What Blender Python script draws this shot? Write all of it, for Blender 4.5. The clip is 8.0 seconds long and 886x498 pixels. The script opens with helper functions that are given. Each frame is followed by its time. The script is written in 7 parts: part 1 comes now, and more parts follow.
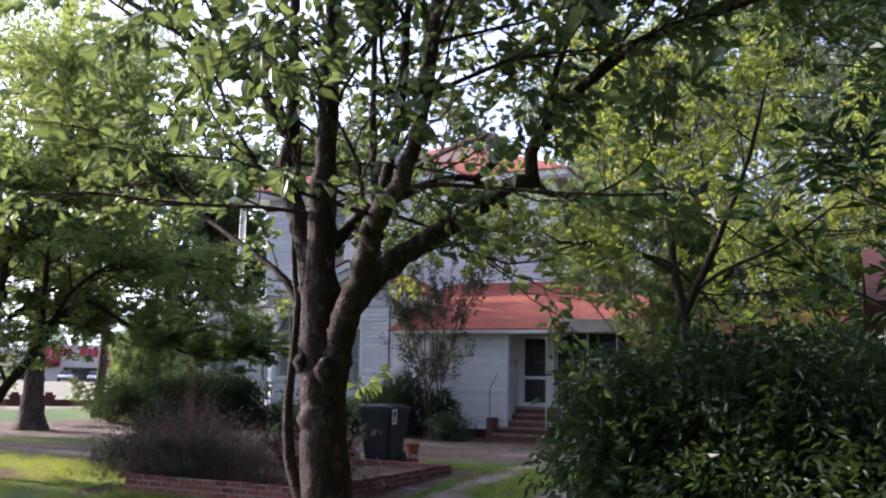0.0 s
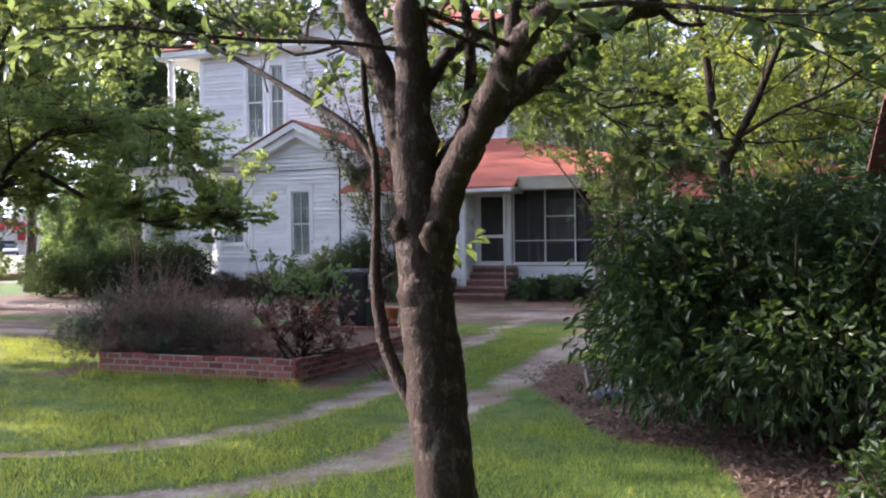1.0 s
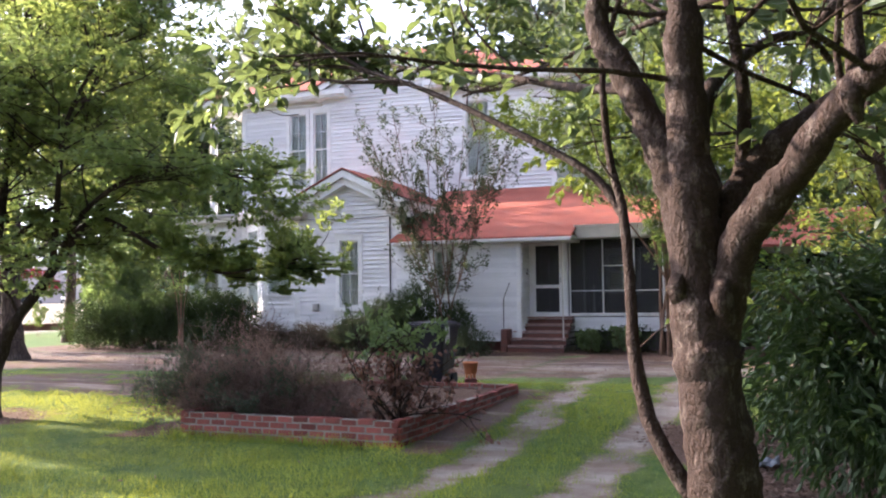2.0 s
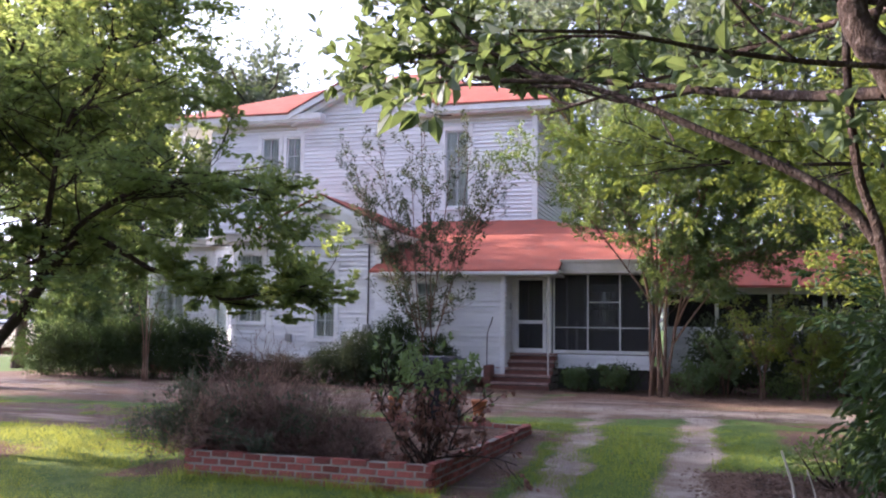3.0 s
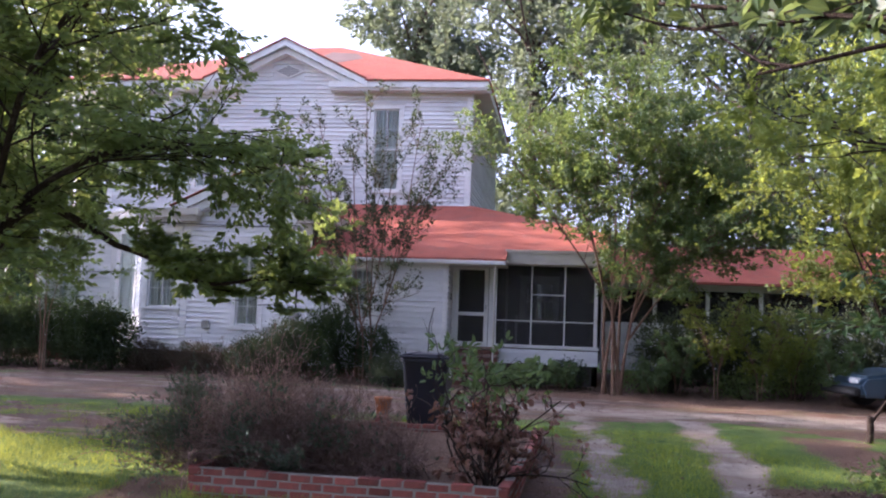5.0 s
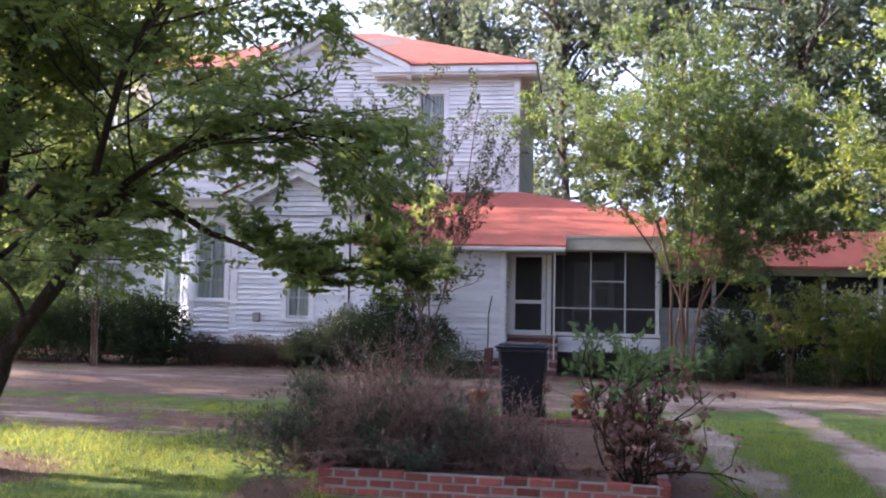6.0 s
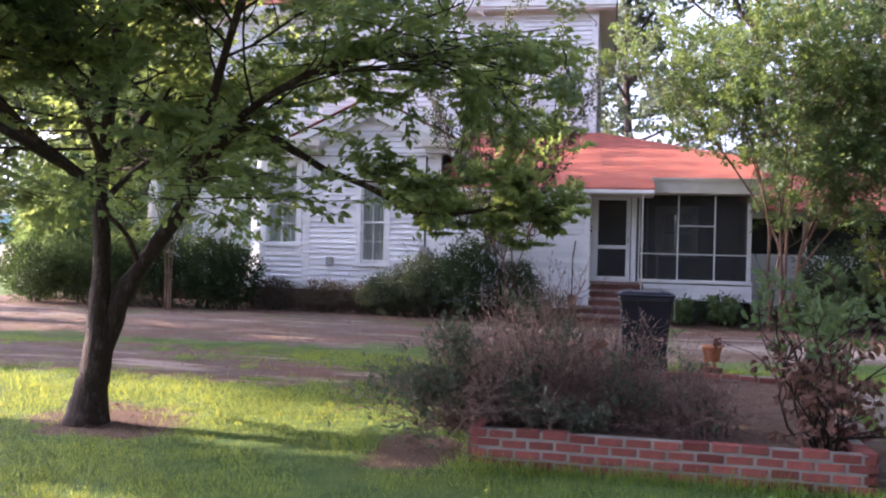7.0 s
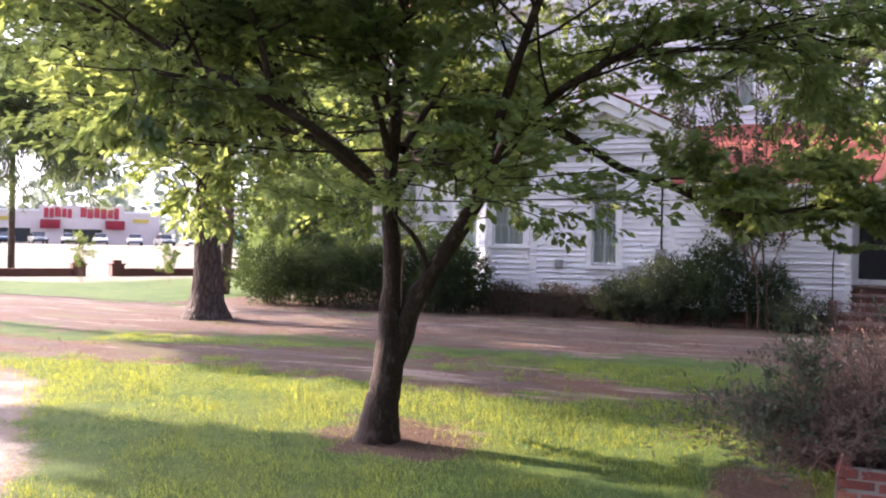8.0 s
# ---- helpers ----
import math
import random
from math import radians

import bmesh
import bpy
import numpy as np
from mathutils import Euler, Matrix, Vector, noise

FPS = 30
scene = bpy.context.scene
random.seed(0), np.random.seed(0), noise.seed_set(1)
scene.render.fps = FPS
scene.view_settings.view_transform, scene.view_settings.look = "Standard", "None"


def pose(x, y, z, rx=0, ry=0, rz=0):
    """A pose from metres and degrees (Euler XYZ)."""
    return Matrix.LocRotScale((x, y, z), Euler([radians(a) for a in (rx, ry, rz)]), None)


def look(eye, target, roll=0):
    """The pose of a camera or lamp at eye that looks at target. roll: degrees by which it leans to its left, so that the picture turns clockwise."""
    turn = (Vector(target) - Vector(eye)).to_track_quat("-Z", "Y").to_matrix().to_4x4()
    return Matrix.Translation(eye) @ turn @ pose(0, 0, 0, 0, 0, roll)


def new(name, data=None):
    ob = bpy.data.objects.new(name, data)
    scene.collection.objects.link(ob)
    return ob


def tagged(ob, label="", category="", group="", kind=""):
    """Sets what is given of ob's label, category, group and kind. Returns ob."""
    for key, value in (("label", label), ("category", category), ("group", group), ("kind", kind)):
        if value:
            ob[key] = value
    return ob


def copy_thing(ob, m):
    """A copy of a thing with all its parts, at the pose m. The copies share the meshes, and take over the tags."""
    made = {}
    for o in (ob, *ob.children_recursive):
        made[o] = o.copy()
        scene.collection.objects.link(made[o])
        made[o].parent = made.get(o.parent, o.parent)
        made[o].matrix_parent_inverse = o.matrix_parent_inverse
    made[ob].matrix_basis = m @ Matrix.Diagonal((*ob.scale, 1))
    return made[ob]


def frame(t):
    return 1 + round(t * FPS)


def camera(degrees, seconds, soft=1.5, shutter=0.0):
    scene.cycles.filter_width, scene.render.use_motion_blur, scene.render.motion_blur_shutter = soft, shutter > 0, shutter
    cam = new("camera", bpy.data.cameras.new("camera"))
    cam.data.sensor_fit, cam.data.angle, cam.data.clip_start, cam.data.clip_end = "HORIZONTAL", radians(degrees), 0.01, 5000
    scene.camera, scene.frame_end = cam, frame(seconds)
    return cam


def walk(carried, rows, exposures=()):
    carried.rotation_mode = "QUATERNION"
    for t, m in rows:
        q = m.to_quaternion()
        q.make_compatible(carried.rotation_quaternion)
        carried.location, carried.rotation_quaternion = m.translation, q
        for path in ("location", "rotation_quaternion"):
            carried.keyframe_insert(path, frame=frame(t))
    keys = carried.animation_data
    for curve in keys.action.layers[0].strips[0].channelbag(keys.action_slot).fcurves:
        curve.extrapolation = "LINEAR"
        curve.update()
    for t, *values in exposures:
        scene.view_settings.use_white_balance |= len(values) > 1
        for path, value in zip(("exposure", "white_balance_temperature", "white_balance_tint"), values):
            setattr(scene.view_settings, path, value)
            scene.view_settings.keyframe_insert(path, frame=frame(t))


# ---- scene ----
cam = camera(51.8, 8.0, soft=2.1)
PATH = [
    (0, (0.622, 2.129, 1.612), (-0.184, 3.935, 1.907), 1.2),
    (0.5, (0.016, 2.355, 1.645), (-0.724, 4.209, 1.76), 0.9),
    (1, (-0.581, 2.501, 1.64), (-1.231, 4.392, 1.632), -0.7),
    (1.5, (-1.191, 2.705, 1.679), (-1.888, 4.578, 1.768), 0.0),
    (2, (-1.807, 2.753, 1.71), (-2.486, 4.632, 1.808), -0.7),
    (3.5, (-3.665, 3.314, 1.714), (-4.192, 5.234, 1.909), 1.5),
    (4, (-4.267, 3.509, 1.719), (-4.88, 5.404, 1.903), 1.8),
    (4.5, (-4.777, 3.807, 1.74), (-5.216, 5.754, 1.866), 0.4),
    (5, (-5.361, 4.094, 1.771), (-5.623, 6.071, 1.919), 2.1),
    (6.5, (-7.179, 4.781, 1.705), (-7.47, 6.759, 1.774), 0.8),
    (7, (-7.733, 5.159, 1.699), (-8.091, 7.127, 1.701), 1.5),
    (7.5, (-8.392, 5.418, 1.697), (-8.971, 7.331, 1.761), 2.8),
    (8, (-8.976, 5.706, 1.723), (-9.723, 7.561, 1.716), 1.1),
]
EXPOSURES = [(0.0, 1.32, 5200, 21), (0.6, 1.60, 5250, 19), (1.0, 2.0, 5350, 21), (1.5, 2.3, 5650, 19), (2.0, 2.2, 5550, 22),
             (3.4, 1.87, 5350, 29), (5.0, 1.87, 5300, 30), (6.5, 2.25, 5400, 30), (7.5, 2.27, 5500, 30), (8.0, 2.19, 5650, 31)]
walk(cam, [(t, look(eye, target, roll)) for t, eye, target, roll in PATH], EXPOSURES)

# ---- world and sun ----
SUN_WAY = Vector((-0.91, 0.11, 0.40)).normalized()  # towards the sun
world = bpy.data.worlds.new("sky_world")
scene.world = world
world.use_nodes = True
wn = world.node_tree.nodes
wn.clear()
sky = wn.new("ShaderNodeTexSky")
sky.sky_type = "NISHITA"
sky.sun_disc = False
sky.sun_elevation = math.asin(SUN_WAY.z)
sky.sun_rotation = math.atan2(SUN_WAY.x, SUN_WAY.y)
sky.air_density, sky.dust_density, sky.ozone_density = 0.6, 4.5, 1.0
haze = wn.new("ShaderNodeHueSaturation")  # a white summer haze
haze.inputs["Saturation"].default_value, haze.inputs["Value"].default_value = 0.42, 1.15
back = wn.new("ShaderNodeBackground")
back.inputs["Strength"].default_value = 0.15
wout = wn.new("ShaderNodeOutputWorld")
world.node_tree.links.new(sky.outputs[0], haze.inputs["Color"])
world.node_tree.links.new(haze.outputs[0], back.inputs[0])
world.node_tree.links.new(back.outputs[0], wout.inputs[0])
sun_data = bpy.data.lights.new("sun", "SUN")
sun_data.energy, sun_data.angle, sun_data.color = 5.0, radians(0.6), (1.0, 0.80, 0.53)
sun = new("sun", sun_data)
sun.matrix_world = look(SUN_WAY * 100, (0, 0, 0))

# ---- materials ----
def nodes_of(name):
    m = bpy.data.materials.new(name)
    m.use_nodes = True
    t = m.node_tree
    t.nodes.clear()
    return m, t


def node(t, kind, inputs=None, operation=""):
    n = t.nodes.new("ShaderNode" + kind)
    if operation:
        n.operation = operation
    for k, v in (inputs or {}).items():
        if isinstance(v, bpy.types.NodeSocket):
            t.links.new(v, n.inputs[k])
        else:
            n.inputs[k].default_value = v
    return n


def rgb(c):
    return (c[0], c[1], c[2], 1.0)


def mixc(t, fac, a, b, blend="MIX"):
    """Colour mix; a, b sockets or colours."""
    n = t.nodes.new("ShaderNodeMix")
    n.data_type, n.blend_type = "RGBA", blend
    for idx, v in ((0, fac), (6, a), (7, b)):
        if isinstance(v, bpy.types.NodeSocket):
            t.links.new(v, n.inputs[idx])
        elif idx == 0:
            n.inputs[idx].default_value = v
        else:
            n.inputs[idx].default_value = rgb(v)
    return n.outputs[2]


def noise_fac(t, scale, detail=4.0, rough=0.6, lo=0.35, hi=0.65, stretch=(1, 1, 1), coords="Object"):
    tc = node(t, "TexCoord")
    mp = node(t, "Mapping", {"Vector": tc.outputs[coords], "Scale": stretch})
    nz = node(t, "TexNoise", {"Vector": mp.outputs[0], "Scale": scale, "Detail": detail, "Roughness": rough})
    mr = node(t, "MapRange", {"Value": nz.outputs[0], "From Min": lo, "From Max": hi})
    return mr.outputs[0]


def finish(t, shader):
    out = t.nodes.new("ShaderNodeOutputMaterial")
    t.links.new(shader, out.inputs[0])


def surface(name, base, second, scale=6.0, rough=0.75, metal=0.0, grain=60.0, bump=0.3, bump_d=0.004, stretch=(1, 1, 1),
            stain=None, stain_scale=1.2, spec=0.4, island=0.0, obrand=0.0, stain_amt=0.6):
    """A matt surface: two tones in patches, fine grain, an optional stain, small relief."""
    m, t = nodes_of(name)
    big = noise_fac(t, scale, stretch=stretch)
    fine = noise_fac(t, grain, 3.0, 0.7, 0.3, 0.7, stretch)
    col = mixc(t, big, base, second)
    dark = tuple(c * 0.72 for c in base)
    f2 = node(t, "Math", {0: fine, 1: 0.35}, operation="MULTIPLY")
    col = mixc(t, f2.outputs[0], col, dark)
    if stain:
        st = noise_fac(t, stain_scale, 6.0, 0.65, 0.52, 0.72, stretch)
        s2 = node(t, "Math", {0: st, 1: stain_amt}, operation="MULTIPLY")
        col = mixc(t, s2.outputs[0], col, stain)
    if island or obrand:
        src = node(t, "NewGeometry").outputs["Random Per Island"] if island else node(t, "ObjectInfo").outputs["Random"]
        amt = island or obrand
        v = node(t, "MapRange", {"Value": src, "To Min": 1 - amt, "To Max": 1 + amt})
        hsv = node(t, "HueSaturation", {"Color": col, "Value": v.outputs[0]})
        col = hsv.outputs[0]
    bp = node(t, "Bump", {"Height": fine, "Strength": bump, "Distance": bump_d})
    p = node(t, "BsdfPrincipled", {"Base Color": col, "Roughness": rough, "Metallic": metal, "Normal": bp.outputs[0], "Specular IOR Level": spec})
    finish(t, p.outputs[0])
    return m


def leaf(name, dark, light, glow, rough=0.5, through_amt=0.4, patch=0.6, spec=0.35):
    """Leaves: every leaf its own tone between dark and light, with light let through."""
    m, t = nodes_of(name)
    rnd = node(t, "NewGeometry").outputs["Random Per Island"]
    big = noise_fac(t, patch, 2.0, 0.5, 0.4, 0.6)
    mean = node(t, "Math", {0: rnd, 1: 0.65}, operation="MULTIPLY")
    both = node(t, "Math", {0: big, 1: 0.35, 2: mean.outputs[0]}, operation="MULTIPLY_ADD")
    col = mixc(t, both.outputs[0], dark, light)
    p = node(t, "BsdfPrincipled", {"Base Color": col, "Roughness": rough, "Specular IOR Level": spec})
    gl = mixc(t, rnd, glow, tuple(c * 0.7 for c in glow))
    tr = node(t, "BsdfTranslucent", {"Color": gl})
    mx = node(t, "MixShader", {0: through_amt, 1: p.outputs[0], 2: tr.outputs[0]})
    finish(t, mx.outputs[0])
    return m


def bark(name, base, second, light, scale=9.0, ridge=18.0, depth=0.02, crack_amt=0.3, flake=5.0, tall=0.3):
    m, t = nodes_of(name)
    tc = node(t, "TexCoord")
    mp = node(t, "Mapping", {"Vector": tc.outputs["Object"], "Scale": (1.0, 1.0, tall)})
    nz = node(t, "TexNoise", {"Vector": mp.outputs[0], "Scale": scale, "Detail": 6.0, "Roughness": 0.7})
    col = mixc(t, nz.outputs[0], base, second)
    pat = noise_fac(t, flake, 5.0, 0.7, 0.53, 0.63, (1, 1, 0.55))
    p2 = node(t, "Math", {0: pat, 1: 0.6}, operation="MULTIPLY")
    col = mixc(t, p2.outputs[0], col, light)
    warp = node(t, "TexNoise", {"Vector": mp.outputs[0], "Scale": ridge * 0.45, "Detail": 4.0, "Roughness": 0.7})
    bent = node(t, "VectorMath", {0: warp.outputs["Color"], 1: (0.09, 0.09, 0.09)}, operation="MULTIPLY")
    spot = node(t, "VectorMath", {0: mp.outputs[0], 1: bent.outputs[0]}, operation="ADD")
    edge = node(t, "TexVoronoi", {"Vector": spot.outputs[0], "Scale": ridge})
    edge.feature = "DISTANCE_TO_EDGE"
    crack = node(t, "MapRange", {"Value": edge.outputs["Distance"], "From Min": 0.0, "From Max": 0.14, "To Min": 1.0, "To Max": 0.0})
    c2 = node(t, "Math", {0: crack.outputs[0], 1: crack_amt}, operation="MULTIPLY")
    col = mixc(t, c2.outputs[0], col, tuple(c * 0.35 for c in base))
    h = node(t, "Math", {0: edge.outputs["Distance"], 1: nz.outputs[0]}, operation="ADD")
    bp = node(t, "Bump", {"Height": h.outputs[0], "Strength": 0.8, "Distance": depth})
    p = node(t, "BsdfPrincipled", {"Base Color": col, "Roughness": 0.9, "Normal": bp.outputs[0], "Specular IOR Level": 0.2})
    finish(t, p.outputs[0])
    return m


def see_through(name, colour, amount, rough=0.6):
    """A fine dark mesh screen: part lets light straight through."""
    m, t = nodes_of(name)
    d = node(t, "BsdfPrincipled", {"Base Color": rgb(colour), "Roughness": rough})
    tr = node(t, "BsdfTransparent")
    mx = node(t, "MixShader", {0: amount, 1: tr.outputs[0], 2: d.outputs[0]})
    finish(t, mx.outputs[0])
    return m


def glass(name, tint=(0.9, 0.95, 0.95), rough=0.02):
    m, t = nodes_of(name)
    fr = node(t, "Fresnel", {"IOR": 1.5})
    fr2 = node(t, "Math", {0: fr.outputs[0], 1: 0.45}, operation="MULTIPLY")
    tr = node(t, "BsdfTransparent", {"Color": rgb(tint)})
    gl = node(t, "BsdfGlossy", {"Roughness": rough, "Color": (1, 1, 1, 1)})
    mx = node(t, "MixShader", {0: fr2.outputs[0], 1: tr.outputs[0], 2: gl.outputs[0]})
    finish(t, mx.outputs[0])
    return m


PAINT = surface("white_house_paint", (0.80, 0.80, 0.80), (0.70, 0.70, 0.71), 1.5, 0.6, grain=35, bump=0.15, stretch=(0.4, 0.4, 1.5),
                stain=(0.46, 0.45, 0.42), stain_scale=2.2, stain_amt=0.55, obrand=0.09)
TRIM = surface("white_trim_paint", (0.80, 0.80, 0.79), (0.72, 0.72, 0.70), 3.0, 0.55, grain=40, bump=0.1, stain=(0.52, 0.49, 0.42), stain_scale=3.0, stain_amt=0.35)
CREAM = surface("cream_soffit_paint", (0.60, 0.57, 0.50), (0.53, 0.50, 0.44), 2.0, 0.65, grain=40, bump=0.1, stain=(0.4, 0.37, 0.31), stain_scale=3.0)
SHADE = surface("beige_window_shade", (0.58, 0.54, 0.48), (0.52, 0.49, 0.44), 1.0, 0.8, grain=120, bump=0.05)
CURTAIN = surface("pale_curtain", (0.84, 0.80, 0.74), (0.64, 0.59, 0.53), 9.0, 0.9, grain=90, bump=0.05, stretch=(3, 3, 0.15))
SHINGLE = surface("red_asphalt_shingle", (0.34, 0.102, 0.068), (0.255, 0.078, 0.056), 1.6, 0.9, grain=45, bump=0.6, bump_d=0.01,
                  stain=(0.165, 0.085, 0.070), stain_scale=2.4, stain_amt=0.65, spec=0.2, obrand=0.08)
PATCHED = surface("weathered_grey_shingle", (0.185, 0.125, 0.112), (0.15, 0.105, 0.095), 0.9, 0.9, grain=45, bump=0.6, bump_d=0.01, spec=0.2, obrand=0.08)
TIN = surface("pale_metal_roof", (0.62, 0.62, 0.62), (0.5, 0.5, 0.5), 1.5, 0.45, 0.3, grain=30, bump=0.1)
BRICK = surface("red_garden_brick", (0.245, 0.076, 0.060), (0.155, 0.058, 0.050), 8.0, 0.9, grain=70, bump=0.7, bump_d=0.006,
                stain=(0.24, 0.17, 0.145), stain_scale=7.0, stain_amt=0.5, spec=0.2, obrand=0.42)
BRICKD = surface("dark_house_brick", (0.17, 0.075, 0.055), (0.12, 0.06, 0.05), 6.0, 0.9, grain=60, bump=0.7, bump_d=0.006,
                 stain=(0.10, 0.08, 0.07), stain_scale=4.0, spec=0.2, obrand=0.25)
TREAD = surface("worn_tread_brick", (0.36, 0.25, 0.215), (0.26, 0.17, 0.145), 6.0, 0.9, grain=60, bump=0.5, bump_d=0.005, spec=0.2, obrand=0.2)
MORTAR = surface("old_mortar", (0.27, 0.245, 0.215), (0.18, 0.16, 0.14), 5.0, 0.95, grain=80, bump=0.6, bump_d=0.006, spec=0.1)
# near-black for porch ceiling, inner floors, recess backs, shed walls and the gap panel
DARK = surface("near_black_matt", (0.06, 0.055, 0.05), (0.045, 0.04, 0.038), 2.0, 0.9)
# dark grey, so the porch reads black behind its screens
INNER = surface("dark_grey_interior", (0.13, 0.125, 0.12), (0.09, 0.088, 0.085), 1.0, 0.8)
FLOORB = surface("grey_porch_floor", (0.16, 0.15, 0.14), (0.11, 0.10, 0.10), 3.0, 0.7, stretch=(1, 8, 1))
GLASS = glass("window_glass")
SCREEN = see_through("insect_screen", (0.035, 0.035, 0.035), 0.55)
IRON = surface("black_iron", (0.03, 0.03, 0.03), (0.06, 0.045, 0.04), 20.0, 0.5, 0.6)
STEEL = surface("grey_meter_steel", (0.36, 0.36, 0.34), (0.28, 0.27, 0.26), 8.0, 0.5, 0.4)
BINP = surface("dark_navy_bin_plastic", (0.008, 0.009, 0.018), (0.012, 0.014, 0.023), 4.0, 0.42, grain=150, bump=0.2, bump_d=0.002, spec=0.5)
RUBBER = surface("black_rubber", (0.02, 0.02, 0.02), (0.03, 0.03, 0.03), 6.0, 0.8)
TERRA = surface("terracotta", (0.50, 0.20, 0.085), (0.40, 0.15, 0.07), 8.0, 0.8, grain=90, bump=0.3, stain=(0.25, 0.14, 0.1), stain_scale=9.0)
LABELW = surface("white_sticker", (0.75, 0.75, 0.73), (0.68, 0.68, 0.66), 12.0, 0.5)
INK = surface("dark_print", (0.06, 0.06, 0.06), (0.08, 0.08, 0.08), 12.0, 0.6)
STICKW = surface("bleached_stick", (0.50, 0.47, 0.42), (0.40, 0.37, 0.32), 14.0, 0.85)
SOIL = surface("bed_soil", (0.19, 0.125, 0.09), (0.13, 0.085, 0.062), 5.0, 0.95, grain=40, bump=1.0, bump_d=0.03, stain=(0.26, 0.19, 0.14), stain_scale=12.0, spec=0.1)
CONC = surface("weathered_concrete", (0.36, 0.34, 0.31), (0.28, 0.27, 0.25), 2.5, 0.9, grain=50, bump=0.5)
MAROON = surface("dull_maroon_tin", (0.075, 0.018, 0.016), (0.05, 0.015, 0.013), 2.0, 0.7, grain=40, bump=0.2)
BARK_A = bark("grey_brown_bark", (0.021, 0.0125, 0.0088), (0.058, 0.036, 0.0265), (0.150, 0.118, 0.098), 24.0, 34.0, 0.03, 0.45, 17.0, 0.6)
BARK_D = bark("dark_dogwood_bark", (0.027, 0.0175, 0.0135), (0.055, 0.038, 0.029), (0.115, 0.090, 0.070), 12.0, 26.0, 0.02, 0.45, 11.0)
BARK_P = bark("pine_bark", (0.058, 0.042, 0.035), (0.115, 0.088, 0.073), (0.165, 0.135, 0.115), 7.0, 9.0, 0.08, 0.7)
BARK_C = bark("pale_crepe_bark", (0.115, 0.068, 0.045), (0.20, 0.125, 0.085), (0.30, 0.22, 0.165), 8.0, 9.0, 0.004)
TWIG = surface("dead_twig", (0.24, 0.155, 0.125), (0.145, 0.094, 0.075), 20.0, 0.9, island=0.4)
LEAF_A = leaf("tree_leaves", (0.036, 0.058, 0.028), (0.085, 0.122, 0.052), (0.22, 0.28, 0.075), through_amt=0.34)
LEAF_D = leaf("dogwood_leaves", (0.042, 0.084, 0.056), (0.104, 0.164, 0.092), (0.47, 0.56, 0.13), through_amt=0.49)
LEAF_B = leaf("glossy_shrub_leaves", (0.006, 0.014, 0.006), (0.031, 0.056, 0.019), (0.12, 0.19, 0.035), 0.45, 0.20, spec=0.22)
LEAF_M = leaf("dark_magnolia_leaves", (0.010, 0.026, 0.010), (0.030, 0.060, 0.020), (0.10, 0.16, 0.03), 0.5, 0.15, spec=0.18)
LEAF_Y = leaf("yellow_green_leaves", (0.042, 0.072, 0.020), (0.120, 0.165, 0.040), (0.42, 0.48, 0.07), 0.5, 0.42)
LEAF_C = leaf("crepe_leaves", (0.026, 0.056, 0.024), (0.070, 0.118, 0.046), (0.28, 0.36, 0.07))
LEAF_S = leaf("dull_foundation_leaves", (0.024, 0.034, 0.025), (0.075, 0.092, 0.060), (0.14, 0.17, 0.07), 0.7, spec=0.15)
LEAF_H = leaf("hedge_leaves", (0.012, 0.021, 0.013), (0.042, 0.062, 0.032), (0.13, 0.19, 0.04), 0.65, 0.25, spec=0.15)
LEAF_F = leaf("far_wood_leaves", (0.040, 0.060, 0.036), (0.092, 0.118, 0.068), (0.17, 0.21, 0.08), 0.7, 0.3, 0.12)
# the next two leaf tones have distance haze mixed into their colour
LEAF_HZ_LITE = leaf("haze_paled_tree_leaves", (0.070, 0.092, 0.066), (0.140, 0.165, 0.115), (0.24, 0.28, 0.14), 0.7, 0.35, 0.12)
LEAF_HZ = leaf("haze_tinted_far_leaves", (0.15, 0.19, 0.165), (0.24, 0.28, 0.24), (0.3, 0.36, 0.25), 0.8, 0.3, 0.05)
LEAF_R = leaf("dry_red_leaves", (0.11, 0.058, 0.045), (0.29, 0.165, 0.125), (0.32, 0.16, 0.10), 0.7, 0.25)
LEAF_G = leaf("rosemary_leaves", (0.05, 0.070, 0.048), (0.11, 0.13, 0.085), (0.16, 0.20, 0.09), 0.7, 0.25)
LEAF_BR = leaf("withered_brown_leaves", (0.18, 0.122, 0.100), (0.36, 0.255, 0.212), (0.32, 0.21, 0.165), 0.8, 0.25)
LEAF_N = leaf("fresh_shrub_leaves", (0.060, 0.105, 0.050), (0.13, 0.185, 0.095), (0.30, 0.40, 0.10), 0.5, 0.35)
LEAF_DULL = leaf("dull_brown_green_leaves", (0.060, 0.050, 0.036), (0.14, 0.112, 0.078), (0.13, 0.11, 0.06), 0.7, 0.25, spec=0.15)
NEEDLE = leaf("pine_needles", (0.034, 0.055, 0.034), (0.075, 0.10, 0.055), (0.24, 0.32, 0.08), 0.6, 0.35)
LITTER = leaf("fallen_leaves", (0.08, 0.052, 0.042), (0.22, 0.155, 0.12), (0.2, 0.12, 0.08), 0.8, 0.15, 2.0)
MULCH = leaf("bark_mulch", (0.040, 0.027, 0.021), (0.15, 0.098, 0.075), (0.1, 0.06, 0.04), 0.85, 0.1, 2.0)
GRASS = leaf("lawn_grass", (0.026, 0.100, 0.015), (0.082, 0.186, 0.035), (0.52, 0.54, 0.065), 0.6, 0.42, 0.9)

